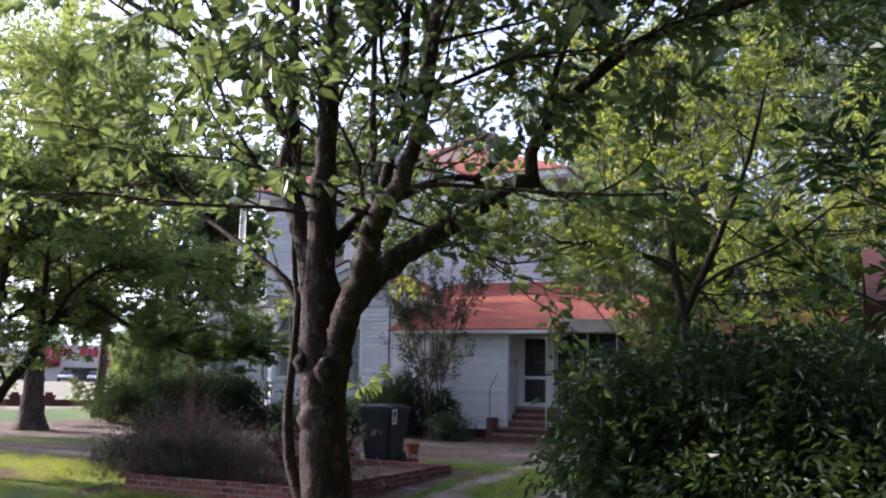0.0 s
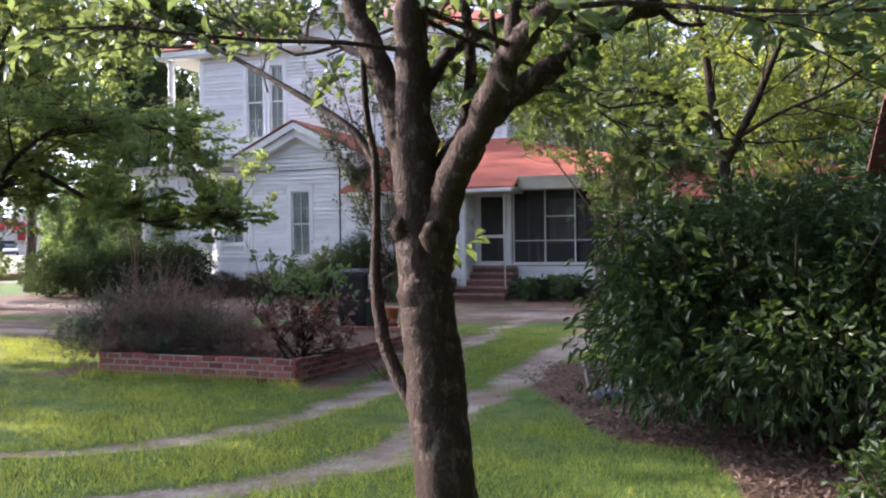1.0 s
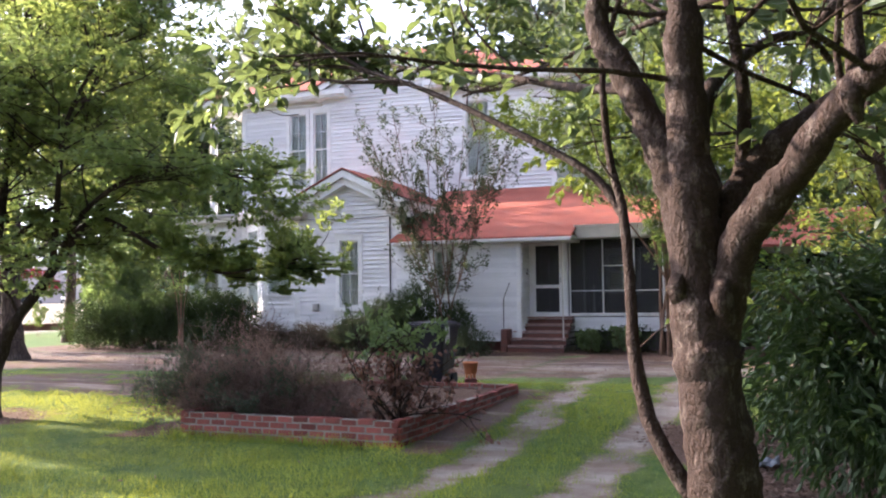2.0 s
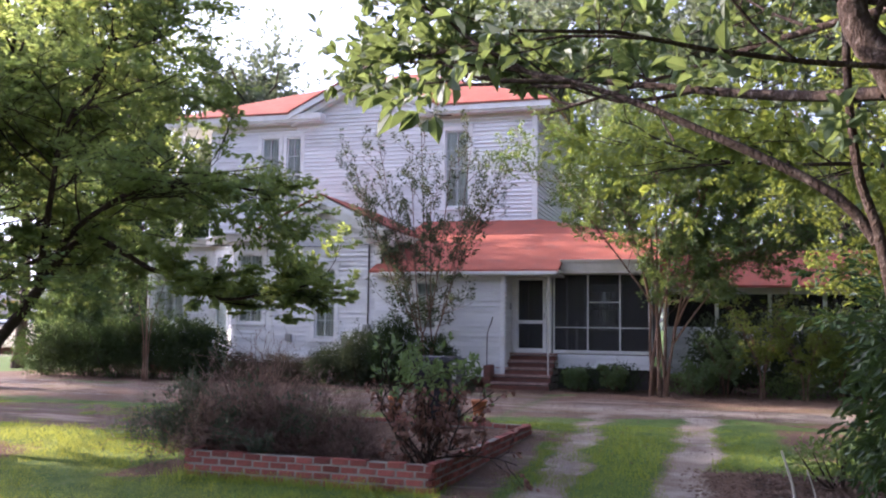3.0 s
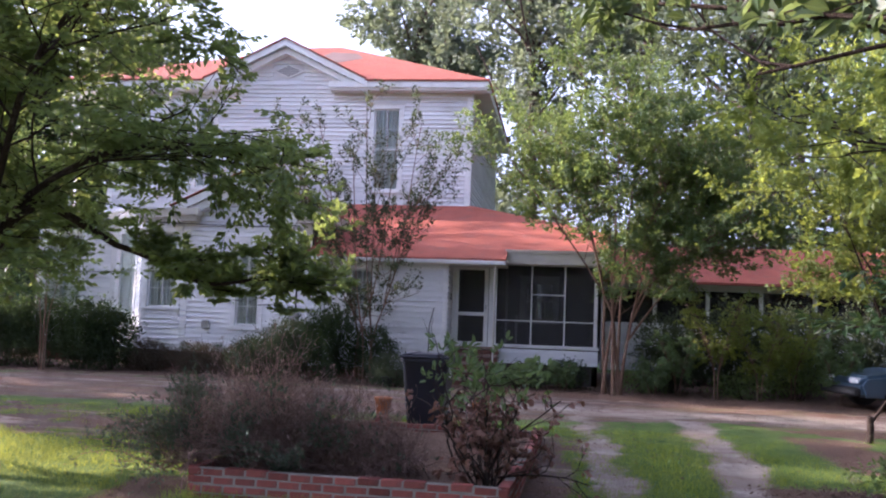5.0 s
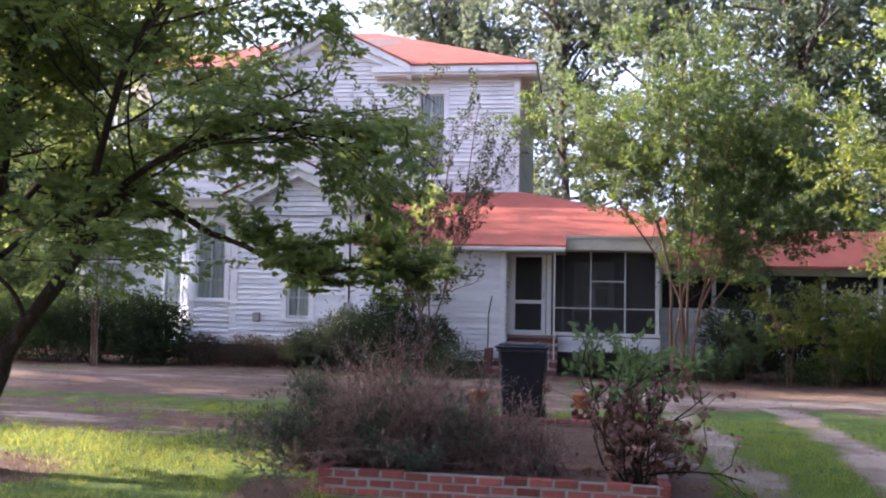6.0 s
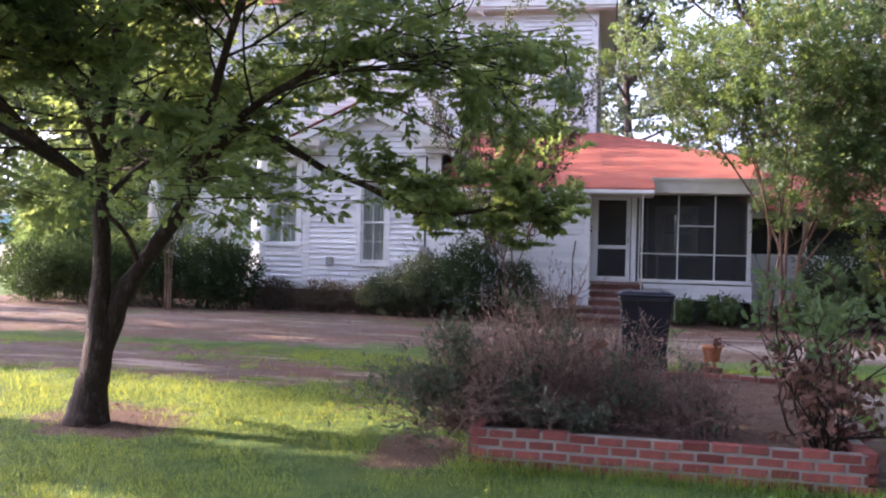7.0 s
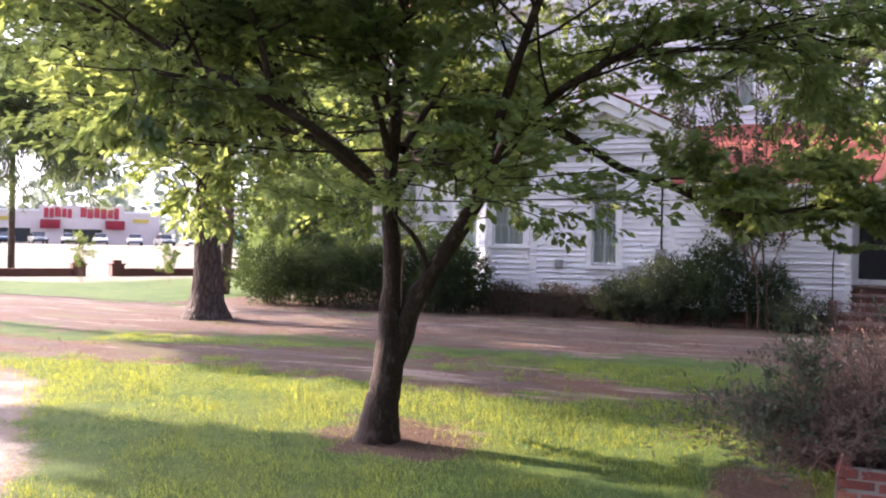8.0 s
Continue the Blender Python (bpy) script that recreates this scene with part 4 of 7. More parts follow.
for sgn in (-1, 1):
    cx, half, ztip, zap = -14.01, 2.60, 8.90, 10.17
    ring = [(cx, 30.66, zap), (cx + sgn * half, 30.66, ztip), (cx, 33.5, zap)]
    roof_slab(HOUSE, ring if sgn < 0 else ring[::-1], thick=0.05, label="red shingle slope of the upper gable")
    bm = bmesh.new()
    for top, low, y0, y1 in ((-0.055, -0.26, 30.70, 30.76), (-0.26, -0.46, 30.86, 31.18), (-0.06, -0.11, 30.76, 31.18)):
        prism(bm, [(cx, y0, zap + top), (cx + sgn * half, y0, ztip + top), (cx + sgn * half, y0, ztip + low), (cx, y0, zap + low)], (0, y1 - y0, 0))
    part("rake_board", bm, TRIM, HOUSE)
# diamond gable vent
bm = bmesh.new()
VX, VZ = -13.99, 9.22
prism(bm, [(VX - 0.52, WY - 0.05, VZ), (VX, WY - 0.05, VZ - 0.23), (VX + 0.52, WY - 0.05, VZ), (VX, WY - 0.05, VZ + 0.23)], (0, 0.04, 0))
vent = part("gable_vent", bm, TRIM, HOUSE, "white diamond louvre vent")
bm = bmesh.new()
prism(bm, [(VX - 0.38, WY - 0.056, VZ), (VX, WY - 0.056, VZ - 0.165), (VX + 0.38, WY - 0.056, VZ), (VX, WY - 0.056, VZ + 0.165)], (0, 0.004, 0))
part("vent_back", bm, DARK, vent)
for k in range(-2, 3):
    hw = 0.36 * (1 - abs(k) * 0.055 / 0.165) - 0.01
    part("vent_slat", boxes([(VX - hw, VX + hw, WY - 0.075, WY - 0.058, VZ + 0.055 * k - 0.012, VZ + 0.055 * k + 0.012)]), TRIM, vent)
bm = lathe([(0.17, 4.3), (0.17, 4.42), (0.13, 4.5), (0.14, 6.2), (0.115, 8.3), (0.17, 8.4), (0.17, 8.56)], 14)
for v in bm.verts:
    v.co += Vector((-20.95, 31.15, 0))
part("porch_column", bm, TRIM, HOUSE, "white column of the side gallery", True)
part("gallery_floor", boxes([(-21.3, -19.72, 30.95, 41.0, 4.1, 4.3)]), TRIM, HOUSE)
# foundations
for x0, x1, y0, y1, z1 in ((-15.15, -11.85, 26.95, 27.15, 0.64), (-20.1, -17.8, 28.45, 28.65, 0.64), (-16.35, -15.25, 27.05, 27.25, 0.64), (-11.75, -8.25, 26.6, 26.8, 0.42), (-4.6, -4.45, 27.5, 30.0, 0.66)):
    part("foundation", boxes([(x0, x1, y0, y1, -0.1, z1)]), BRICKD, HOUSE, "dark brick foundation")
# solid near-black panel: the shade of the open gap put into colour
part("foundation", boxes([(-8.2, -4.45, 27.5, 27.6, -0.1, 0.66)]), DARK, HOUSE, "near-black panel painted as the shaded gap under the porch")
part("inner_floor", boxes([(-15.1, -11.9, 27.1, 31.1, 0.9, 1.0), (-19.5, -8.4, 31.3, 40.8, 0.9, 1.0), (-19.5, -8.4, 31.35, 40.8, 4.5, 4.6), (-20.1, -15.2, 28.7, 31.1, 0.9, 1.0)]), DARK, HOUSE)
# rear wing to the side
RO = (-4.3, 29.6)
wall(HOUSE, "side_wing_wall", RO, (1, 0), 10.0, 0.5, 1.80, label="low clapboard wall of the screened side wing")
part("side_wing_header", lboxes(RO, (1, 0), [(0.0, 10.0, -0.1, 0.03, 2.72, 2.92)]), TRIM, HOUSE)
for k in range(8):
    part("side_wing_post", lboxes(RO, (1, 0), [(0.0 + 1.4 * k, 0.1 + 1.4 * k, -0.08, 0.03, 1.8, 2.72)]), TRIM, HOUSE)
    if k < 7:
        part("side_wing_screen", lboxes(RO, (1, 0), [(0.1 + 1.4 * k, 1.4 + 1.4 * k, -0.03, -0.027, 1.8, 2.72)]), SCREEN, HOUSE)
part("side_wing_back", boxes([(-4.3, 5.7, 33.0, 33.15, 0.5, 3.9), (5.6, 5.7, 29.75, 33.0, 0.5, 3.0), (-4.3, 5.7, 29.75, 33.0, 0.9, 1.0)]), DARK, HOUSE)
roof_slab(HOUSE, [(-4.3, 29.1, 2.95), (6.1, 29.1, 2.95), (6.1, 31.9, 4.1), (-4.9, 31.9, 4.1)], label="red shingle roof of the side wing", thick=0.07)
roof_slab(HOUSE, [(-4.9, 31.9, 4.1), (6.1, 31.9, 4.1), (6.1, 34.6, 2.95), (-4.9, 34.6, 2.95)], thick=0.07)
# boxes, pipes and a cable on the wing
part("outlet_box", lboxes(GWO, (1, 0), [(0.60, 0.78, 0.03, 0.13, 1.25, 1.46)], 0.012), STEEL, HOUSE, "grey electric outlet box")
part("electric_meter", lboxes(GWO, (1, 0), [(2.95, 3.18, 0.03, 0.16, 1.35, 1.75)], 0.015), STEEL, HOUSE, "grey electric meter box")
part("disconnect_box", lboxes(GWO, (1, 0), [(2.32, 2.62, 0.03, 0.16, 1.05, 1.35)], 0.012), STEEL, HOUSE)
part("conduit_pipe", lboxes(GWO, (1, 0), [(3.05, 3.09, 0.03, 0.07, 1.75, 3.95), (3.42, 3.47, 0.0, 0.05, 0.3, 3.95)], 0.008), IRON, HOUSE)
cable = Plant(3)
cable.tube([(-26.0, 25.2, 5.6), (-20.0, 26.1, 4.3), (-17.0, 26.5, 3.98), (-15.0, 26.75, 3.95), (-13.4, 26.82, 3.93), (-12.1, 26.82, 3.97)], [0.012] * 6)
cable.wood("service_cable", IRON, HOUSE, label="black service cable along the gable")

# ---- trees ----
def plant_thing(name, label, category, x, y, group=""):
    return thing(name, label, category, (x, y, gz(x, y)), group)


def clear_of_walk(x, y, z):
    """False in the air that the walker passes through."""
    return not (y < 7.0 and -10.5 < x < 1.5 and z < 2.35)


def shade_tree():
    """The forked tree beside the drive."""
    t = plant_thing("shade_tree", "forked tree with scaly grey-brown bark and broad leaves", "tree", -1.95, 6.56)
    p = Plant(11)
    p.limb([(-1.93, 6.56, -0.05), (-1.95, 6.56, 0.25), (-1.99, 6.56, 0.70), (-2.02, 6.56, 1.0), (-2.05, 6.56, 1.3), (-2.08, 6.56, 1.55)], 0.142, 0.126, 9, 0.02, 0.07)
    kw = dict(lift=0.15, flat=0.7, angle=0.85, shrink=0.62, leaves=16)
    ctr = p.limb([(-2.06, 6.56, 1.35), (-2.09, 6.56, 1.65), (-2.10, 6.56, 2.0), (-2.11, 6.56, 2.4), (-2.13, 6.58, 2.8), (-2.15, 6.62, 3.3), (-2.19, 6.7, 3.95), (-2.2, 6.8, 5.0)], 0.128, 0.03, 6)
    left = p.limb([(-2.12, 6.57, 1.85), (-2.18, 6.60, 2.15), (-2.28, 6.64, 2.42), (-2.40, 6.68, 2.68), (-2.50, 6.72, 2.86), (-2.50, 6.78, 3.2), (-2.6, 6.9, 3.9), (-2.75, 7.1, 4.9)], 0.088, 0.025, 6)
    left2 = p.limb([(-2.49, 6.70, 3.12), (-2.60, 6.62, 3.36), (-2.76, 6.55, 3.5), (-2.98, 6.45, 3.66), (-3.35, 6.35, 3.9), (-4.0, 6.4, 4.3)], 0.042, 0.014)
    mid = p.limb([(-2.04, 6.60, 1.9), (-1.92, 6.72, 2.14), (-1.74, 6.80, 2.33), (-1.57, 6.88, 2.46), (-1.39, 7.0, 2.62), (-1.21, 7.1, 2.77), (-1.04, 7.16, 2.82)], 0.074, 0.048, 6)
    right = p.limb([(-1.04, 7.16, 2.80), (-1.05, 7.12, 2.98), (-0.92, 7.05, 3.13), (-0.76, 6.98, 3.25), (-0.52, 6.97, 3.42), (-0.28, 7.0, 3.56), (0.2, 7.2, 3.76), (1.1, 7.4, 4.1)], 0.044, 0.016)
    right3 = p.limb([(-0.97, 7.08, 3.05), (-0.90, 6.95, 3.2), (-0.82, 6.9, 3.4), (-0.73, 6.9, 3.65), (-0.6, 6.9, 4.2)], 0.026, 0.012)
    fore = p.limb([(-2.06, 6.56, 1.42), (-1.98, 6.54, 1.70), (-1.91, 6.48, 1.92), (-1.78, 6.37, 2.08), (-1.65, 6.24, 2.24), (-1.53, 6.10, 2.38), (-1.42, 5.98, 2.47), (-1.30, 5.94, 2.58), (-1.22, 5.95, 2.85), (-1.18, 6.0, 3.3), (-1.1, 6.0, 4.2)], 0.088, 0.024, 6)
    fore2 = p.limb([(-1.52, 6.10, 2.40), (-1.52, 6.2, 2.7), (-1.50, 6.3, 3.1), (-1.52, 6.4, 3.7), (-1.5, 6.5, 4.5)], 0.036, 0.014)
    back = p.limb([(-2.08, 6.63, 2.4), (-2.03, 6.85, 2.6), (-1.95, 7.15, 2.76), (-1.78, 7.4, 2.92), (-1.60, 7.6, 2.96), (-1.45, 7.8, 2.8)], 0.04, 0.016)
    vert = p.limb([(-1.93, 6.72, 2.14), (-1.90, 6.8, 2.5), (-1.95, 6.85, 2.9), (-2.0, 6.9, 3.4), (-2.05, 7.0, 4.2)], 0.034, 0.014)
    p.limb([(-1.04, 7.16, 2.82), (-0.93, 7.16, 2.72), (-0.80, 7.12, 2.70)], 0.022, 0.008)
    low = p.limb([(-2.43, 6.84, 2.05), (-2.57, 6.88, 2.24), (-2.9, 6.95, 2.45), (-3.45, 7.1, 2.75), (-4.05, 7.4, 3.0), (-4.85, 7.8, 3.2)], 0.026, 0.008)
    low2 = p.limb([(-2.40, 6.75, 2.6), (-2.75, 7.3, 2.75), (-3.25, 8.0, 3.0), (-4.05, 8.5, 3.25), (-4.95, 9.0, 3.5)], 0.030, 0.010)
    over = p.limb([(-1.45, 7.8, 3.2), (-1.85, 8.4, 3.5), (-2.5, 9.0, 3.55), (-3.3, 9.6, 3.5), (-4.2, 9.9, 3.35)], 0.035, 0.010)
    p.limb([(-1.6, 7.6, 2.96), (-1.45, 7.8, 3.2)], 0.026, 0.03)
    suck = p.limb([(-2.06, 6.57, 0.78), (-2.17, 6.57, 0.94), (-2.28, 6.60, 1.12), (-2.35, 6.65, 1.33), (-2.38, 6.70, 1.6), (-2.40, 6.76, 1.85), (-2.43, 6.82, 2.1), (-2.50, 6.86, 2.4), (-2.52, 6.9, 3.1)], 0.040, 0.014)
    for lb, n, ln in ((left, 6, 1.3), (left2, 6, 1.1), (ctr, 7, 1.4), (vert, 5, 1.2), (right, 7, 1.2), (right3, 4, 1.0), (fore, 5, 1.2), (fore2, 5, 1.1), (low, 8, 0.8), (low2, 9, 1.0), (over, 9, 0.95)):
        p.along(lb, n, ln, 0.014, (4, 4), start=0.42, out_from=(-2.1, 6.55, 3.0), **kw)
    p.along(suck, 5, 0.5, 0.006, (3,), start=0.4, **kw)
    for x, y, z, r in ((-2.17, 6.48, 1.72, 0.05), (-1.88, 6.53, 1.02, 0.045), (-1.55, 6.05, 2.36, 0.042), (-2.0, 6.43, 1.68, 0.05)):
        p.tube([(x + 0.03, y + 0.05, z - 0.09), (x + 0.01, y + 0.02, z - 0.04), (x, y, z), (x + 0.01, y + 0.02, z + 0.04), (x + 0.03, y + 0.05, z + 0.08)], [r * 0.4, r * 0.85, r, r * 0.8, r * 0.3])

    def keep(x, y, z):
        return clear_of_walk(x, y, z) and (y < 5.5 or x > -2.6 or (z > 1.75 + 0.31 * (y - 3.8) and x > -5.3))

    p.prune(keep)
    p.wood("trunk", BARK_A, t, 22, "scaly forked trunk and limbs", 0.065)
    p.crown("crown", LEAF_A, t, 0.082, 0.62, 0.45, keep, label="loose crown of broad green leaves", most=22000)


def dogwood():
    """The low spreading tree on the lawn."""
    t = plant_thing("dogwood_tree", "low spreading dogwood with a forked dark trunk", "tree", -12.42, 13.0)
    p = Plant(23)
    p.limb([(-12.48, 12.92, -0.05), (-12.44, 12.92, 0.25), (-12.38, 12.92, 0.6), (-12.35, 12.92, 0.92)], 0.145, 0.120, 8, 0.02, 0.085)
    sl_ = p.limb([(-12.37, 12.92, 0.6), (-12.37, 12.92, 1.1), (-12.36, 12.93, 1.5), (-12.40, 12.95, 1.9), (-12.42, 13.0, 2.4), (-12.42, 13.1, 3.0), (-12.42, 13.2, 3.8), (-12.4, 13.3, 4.6), (-12.3, 13.3, 5.3), (-12.2, 13.3, 6.0)], 0.098, 0.02)
    sr = p.limb([(-12.36, 12.92, 0.62), (-12.25, 12.97, 0.95), (-12.19, 13.0, 1.2), (-12.05, 13.1, 1.49), (-11.86, 13.3, 1.9), (-11.70, 13.5, 2.3), (-11.62, 13.6, 2.52)], 0.100, 0.066)
    lr = p.limb([(-11.66, 13.55, 2.42), (-11.56, 13.75, 2.74), (-11.36, 13.95, 2.91), (-11.14, 14.1, 2.79), (-10.89, 14.2, 2.64), (-10.64, 14.3, 2.49), (-10.25, 14.35, 2.35), (-9.87, 14.4, 2.16), (-9.46, 14.5, 2.05), (-9.0, 14.6, 2.14), (-8.5, 14.8, 2.2)], 0.060, 0.012)
    near = p.limb([(-12.42, 12.95, 2.1), (-12.28, 12.2, 2.32), (-12.15, 11.3, 2.48), (-12.37, 10.95, 2.68), (-12.68, 10.9, 2.83), (-13.06, 10.9, 3.0), (-13.6, 10.8, 3.3), (-14.3, 10.7, 3.6)], 0.045, 0.012)
    near2 = p.limb([(-12.34, 10.97, 2.64), (-12.42, 10.9, 3.1), (-12.55, 10.8, 3.6), (-12.7, 10.7, 4.3)], 0.028, 0.010)
    ur = p.limb([(-11.68, 13.5, 2.4), (-11.2, 13.4, 2.95), (-10.3, 13.3, 3.4), (-9.5, 13.4, 3.5), (-8.8, 13.6, 3.5)], 0.05, 0.012)
    ur2 = p.limb([(-11.75, 13.4, 2.2), (-11.3, 13.0, 3.2), (-10.8, 12.6, 4.1), (-10.3, 12.6, 4.9), (-9.9, 12.7, 5.7)], 0.048, 0.012)
    ll = p.limb([(-12.42, 13.0, 2.15), (-12.95, 12.8, 2.6), (-13.3, 12.6, 2.95), (-13.9, 12.5, 3.1), (-14.7, 12.4, 3.5), (-15.6, 12.3, 3.8)], 0.05, 0.012)
    lu = p.limb([(-13.25, 12.6, 2.9), (-13.4, 12.55, 3.4), (-13.6, 12.5, 4.0), (-13.8, 12.4, 4.8), (-14.2, 12.3, 5.6)], 0.036, 0.012)
    up = p.limb([(-12.55, 13.35, 2.86), (-12.7, 13.2, 3.4), (-12.95, 13.0, 4.0), (-13.1, 12.9, 4.9)], 0.045, 0.014)
    bk = p.limb([(-12.5, 13.4, 2.6), (-12.6, 14.2, 3.1), (-12.7, 15.2, 3.5), (-12.6, 16.2, 3.8)], 0.045, 0.012)
    fr = p.limb([(-12.42, 13.0, 2.4), (-12.3, 12.5, 2.8), (-12.3, 12.0, 3.3), (-12.3, 11.5, 3.6)], 0.04, 0.012)
    fr2 = p.limb([(-12.95, 12.8, 2.6), (-13.3, 12.3, 3.2), (-13.5, 11.8, 3.6), (-13.7, 11.5, 3.9)], 0.035, 0.012)
    ll2 = p.limb([(-12.85, 12.85, 2.52), (-13.4, 12.95, 2.75), (-14.1, 13.1, 2.78), (-14.9, 13.2, 2.62)], 0.032, 0.010)
    bk2 = p.limb([(-12.52, 13.3, 2.15), (-12.65, 14.2, 2.55), (-12.8, 15.2, 2.8), (-13.1, 16.4, 2.85)], 0.035, 0.010)
    inn = p.limb([(-12.06, 13.08, 1.45), (-12.15, 13.0, 1.75), (-12.3, 12.9, 1.95), (-12.38, 12.9, 2.1)], 0.03, 0.012)
    kw = dict(lift=0.06, flat=0.2, angle=0.9, shrink=0.62, leaves=58)
    for lb, n, ln, st in ((sl_, 36, 2.2, 0.40), (lr, 12, 0.85, 0.5), (ur, 16, 1.5, 0.2), (ur2, 22, 1.7, 0.25), (ll, 24, 1.6, 0.2), (lu, 20, 1.6, 0.22), (up, 18, 1.7, 0.15), (bk, 14, 1.6, 0.2), (fr, 13, 1.3, 0.3), (fr2, 12, 1.3, 0.3), (ll2, 12, 0.9, 0.25), (bk2, 13, 1.0, 0.25), (sr, 3, 0.8, 0.75), (near, 9, 0.8, 0.5), (near2, 3, 0.7, 0.3)):
        p.along(lb, n, ln, 0.016, (5, 4), start=st, out_from=(-12.4, 13.0, 3.0), **kw)

    def keep(x, y, z):
        if x > -12.3 and y > 12.5:
            under = 2.35 if x < -11.7 else 2.72 if x < -11.0 else 2.72 - 0.42 * (x + 11.0)
            if z < under and not (x > -9.9 and z > 1.95) and noise.noise(Vector((x * 2.1, y * 2.1, z * 3.0))) < 0.36:
                return False
        return clear_of_walk(x, y, z) and z > 1.75 and (y > 11.3 or z > 3.2 or x < -12.2 and z > 2.15) and x < (-9.0 if z > 4.5 else -8.7 if z > 3.7 else -8.0)

    p.prune(keep, 0.0165)
    p.wood("trunk", BARK_D, t, 12, "dark forked trunk and arching limbs", 0.04)
    right_ = np.array([q[0] > -11.5 and q[2] > 2.6 and p.rng.random() < (0.15 if q[2] > 4.4 else 0.62 if q[2] > 3.7 else 0.3) or q[0] < -13.0 and q[2] < 5.2 and p.rng.random() < 0.60 for q in p.spots])
    p.spots, p.ways = list(np.array(p.spots)[~right_]), list(np.array(p.ways)[~right_])
    p.crown("crown", LEAF_D, t, 0.090, 0.54, 0.62, keep, label="flat layers of green leaves, yellow where the sun comes through", most=290000, plain=True)


def slim_tree():
    """The slim tree behind the glossy shrub."""
    t = plant_thing("slim_tree", "slim dark-stemmed tree with sunlit yellow-green leaves", "tree", -0.8, 11.25)
    p = Plant(31)
    a = p.limb([(-0.75, 11.25, -0.02), (-0.80, 11.25, 1.2), (-0.84, 11.25, 2.27), (-0.92, 11.26, 2.7), (-1.0, 11.3, 3.3), (-1.15, 11.4, 4.2), (-1.2, 11.5, 5.4)], 0.07, 0.02)
    b = p.limb([(-0.85, 11.25, 2.35), (-0.62, 11.2, 2.8), (-0.45, 11.2, 3.2), (-0.2, 11.3, 3.9), (0.0, 11.4, 4.8)], 0.045, 0.014)
    c = p.limb([(-0.92, 11.26, 2.75), (-1.3, 11.2, 2.98), (-1.8, 11.1, 3.08), (-2.5, 11.1, 3.1), (-3.2, 11.2, 3.2)], 0.03, 0.010)
    d = p.limb([(-0.7, 11.22, 2.6), (-0.4, 11.0, 2.75), (0.1, 10.9, 2.95), (0.6, 10.8, 3.3)], 0.025, 0.010)
    kw = dict(lift=0.12, flat=0.4, angle=0.9, shrink=0.62, leaves=26)
    for lb, n, ln, st in ((a, 12, 1.5, 0.45), (b, 9, 1.2, 0.3), (c, 10, 1.0, 0.25), (d, 6, 0.9, 0.3)):
        p.along(lb, n, ln, 0.012, (4, 4), start=st, out_from=(-0.9, 11.3, 3.0), **kw)
    p.wood("trunk", BARK_D, t, 9, "slim dark trunk with thin limbs", 0.03)
    p.crown("crown", LEAF_Y, t, 0.075, 0.6, 0.55, lambda x, y, z: z > 2.2 and x < (-0.25 if z < 4.2 else 0.4), label="thin yellow-green crown", most=17000, plain=True)


def glossy_shrub():
    t = plant_thing("evergreen_shrub", "large dark evergreen shrub with glossy pointed leaves", "shrub", -0.3, 10.8)
    p = Plant(37)
    for k in range(16):
        a = 2 * math.pi * k / 16
        p.limb([(-0.3 + 0.15 * math.cos(a), 10.8 + 0.15 * math.sin(a), 0), (-0.3 + 0.7 * math.cos(a), 10.8 + 0.5 * math.sin(a), 0.9), (-0.3 + 1.5 * math.cos(a), 10.8 + 1.1 * math.sin(a), 1.7)], 0.025, 0.008)
    p.wood("branching_stem", BARK_D, t, 6)
    rows = [(-0.6, 10.9, 1.25, 1.35, 1.2, 0.95), (-1.35, 10.7, 1.0, 0.85, 0.9, 0.85), (0.5, 10.5, 1.15, 1.3, 1.2, 0.95), (1.6, 10.6, 1.0, 1.1, 1.1, 1.0), (-1.5, 10.8, 1.65, 0.6, 0.6, 0.45), (-0.2, 9.9, 0.75, 1.0, 0.8, 0.65), (0.9, 9.4, 0.7, 1.0, 0.8, 0.7), (-1.0, 10.2, 0.6, 0.8, 0.7, 0.5), (-0.2, 11.2, 1.9, 0.9, 0.8, 0.35)]
    rng, ps, ws_ = blob_plant(41, rows, 30000)
    ok = ps[:, 2] > 0.12
    leaf_mesh(rng, "foliage", LEAF_B, t, ps[ok], ws_[ok], 0.105, 0.34, 0.35, 0.55, 0.12, "dense glossy pointed leaves")


def magnolia(x, y, h, r, seed, count=14000):
    t = plant_thing("magnolia_tree", "tall dark evergreen tree with leathery leaves", "tree", x, y)
    p = Plant(seed)
    a = p.limb([(x, y, 0), (x + 0.1, y, h * 0.3), (x, y + 0.1, h * 0.7), (x, y, h)], 0.16, 0.03)
    p.along(a, 26, r, 0.03, (4, 4), start=0.10, lift=0.15, flat=0.5, angle=0.8, leaves=30)
    p.wood("trunk", BARK_D, t, 8)
    p.crown("crown", LEAF_M, t, 0.17, 0.42, 0.35, lambda a_, b_, c_: c_ > 0.4, most=count, label="dense dark leathery foliage", plain=True)


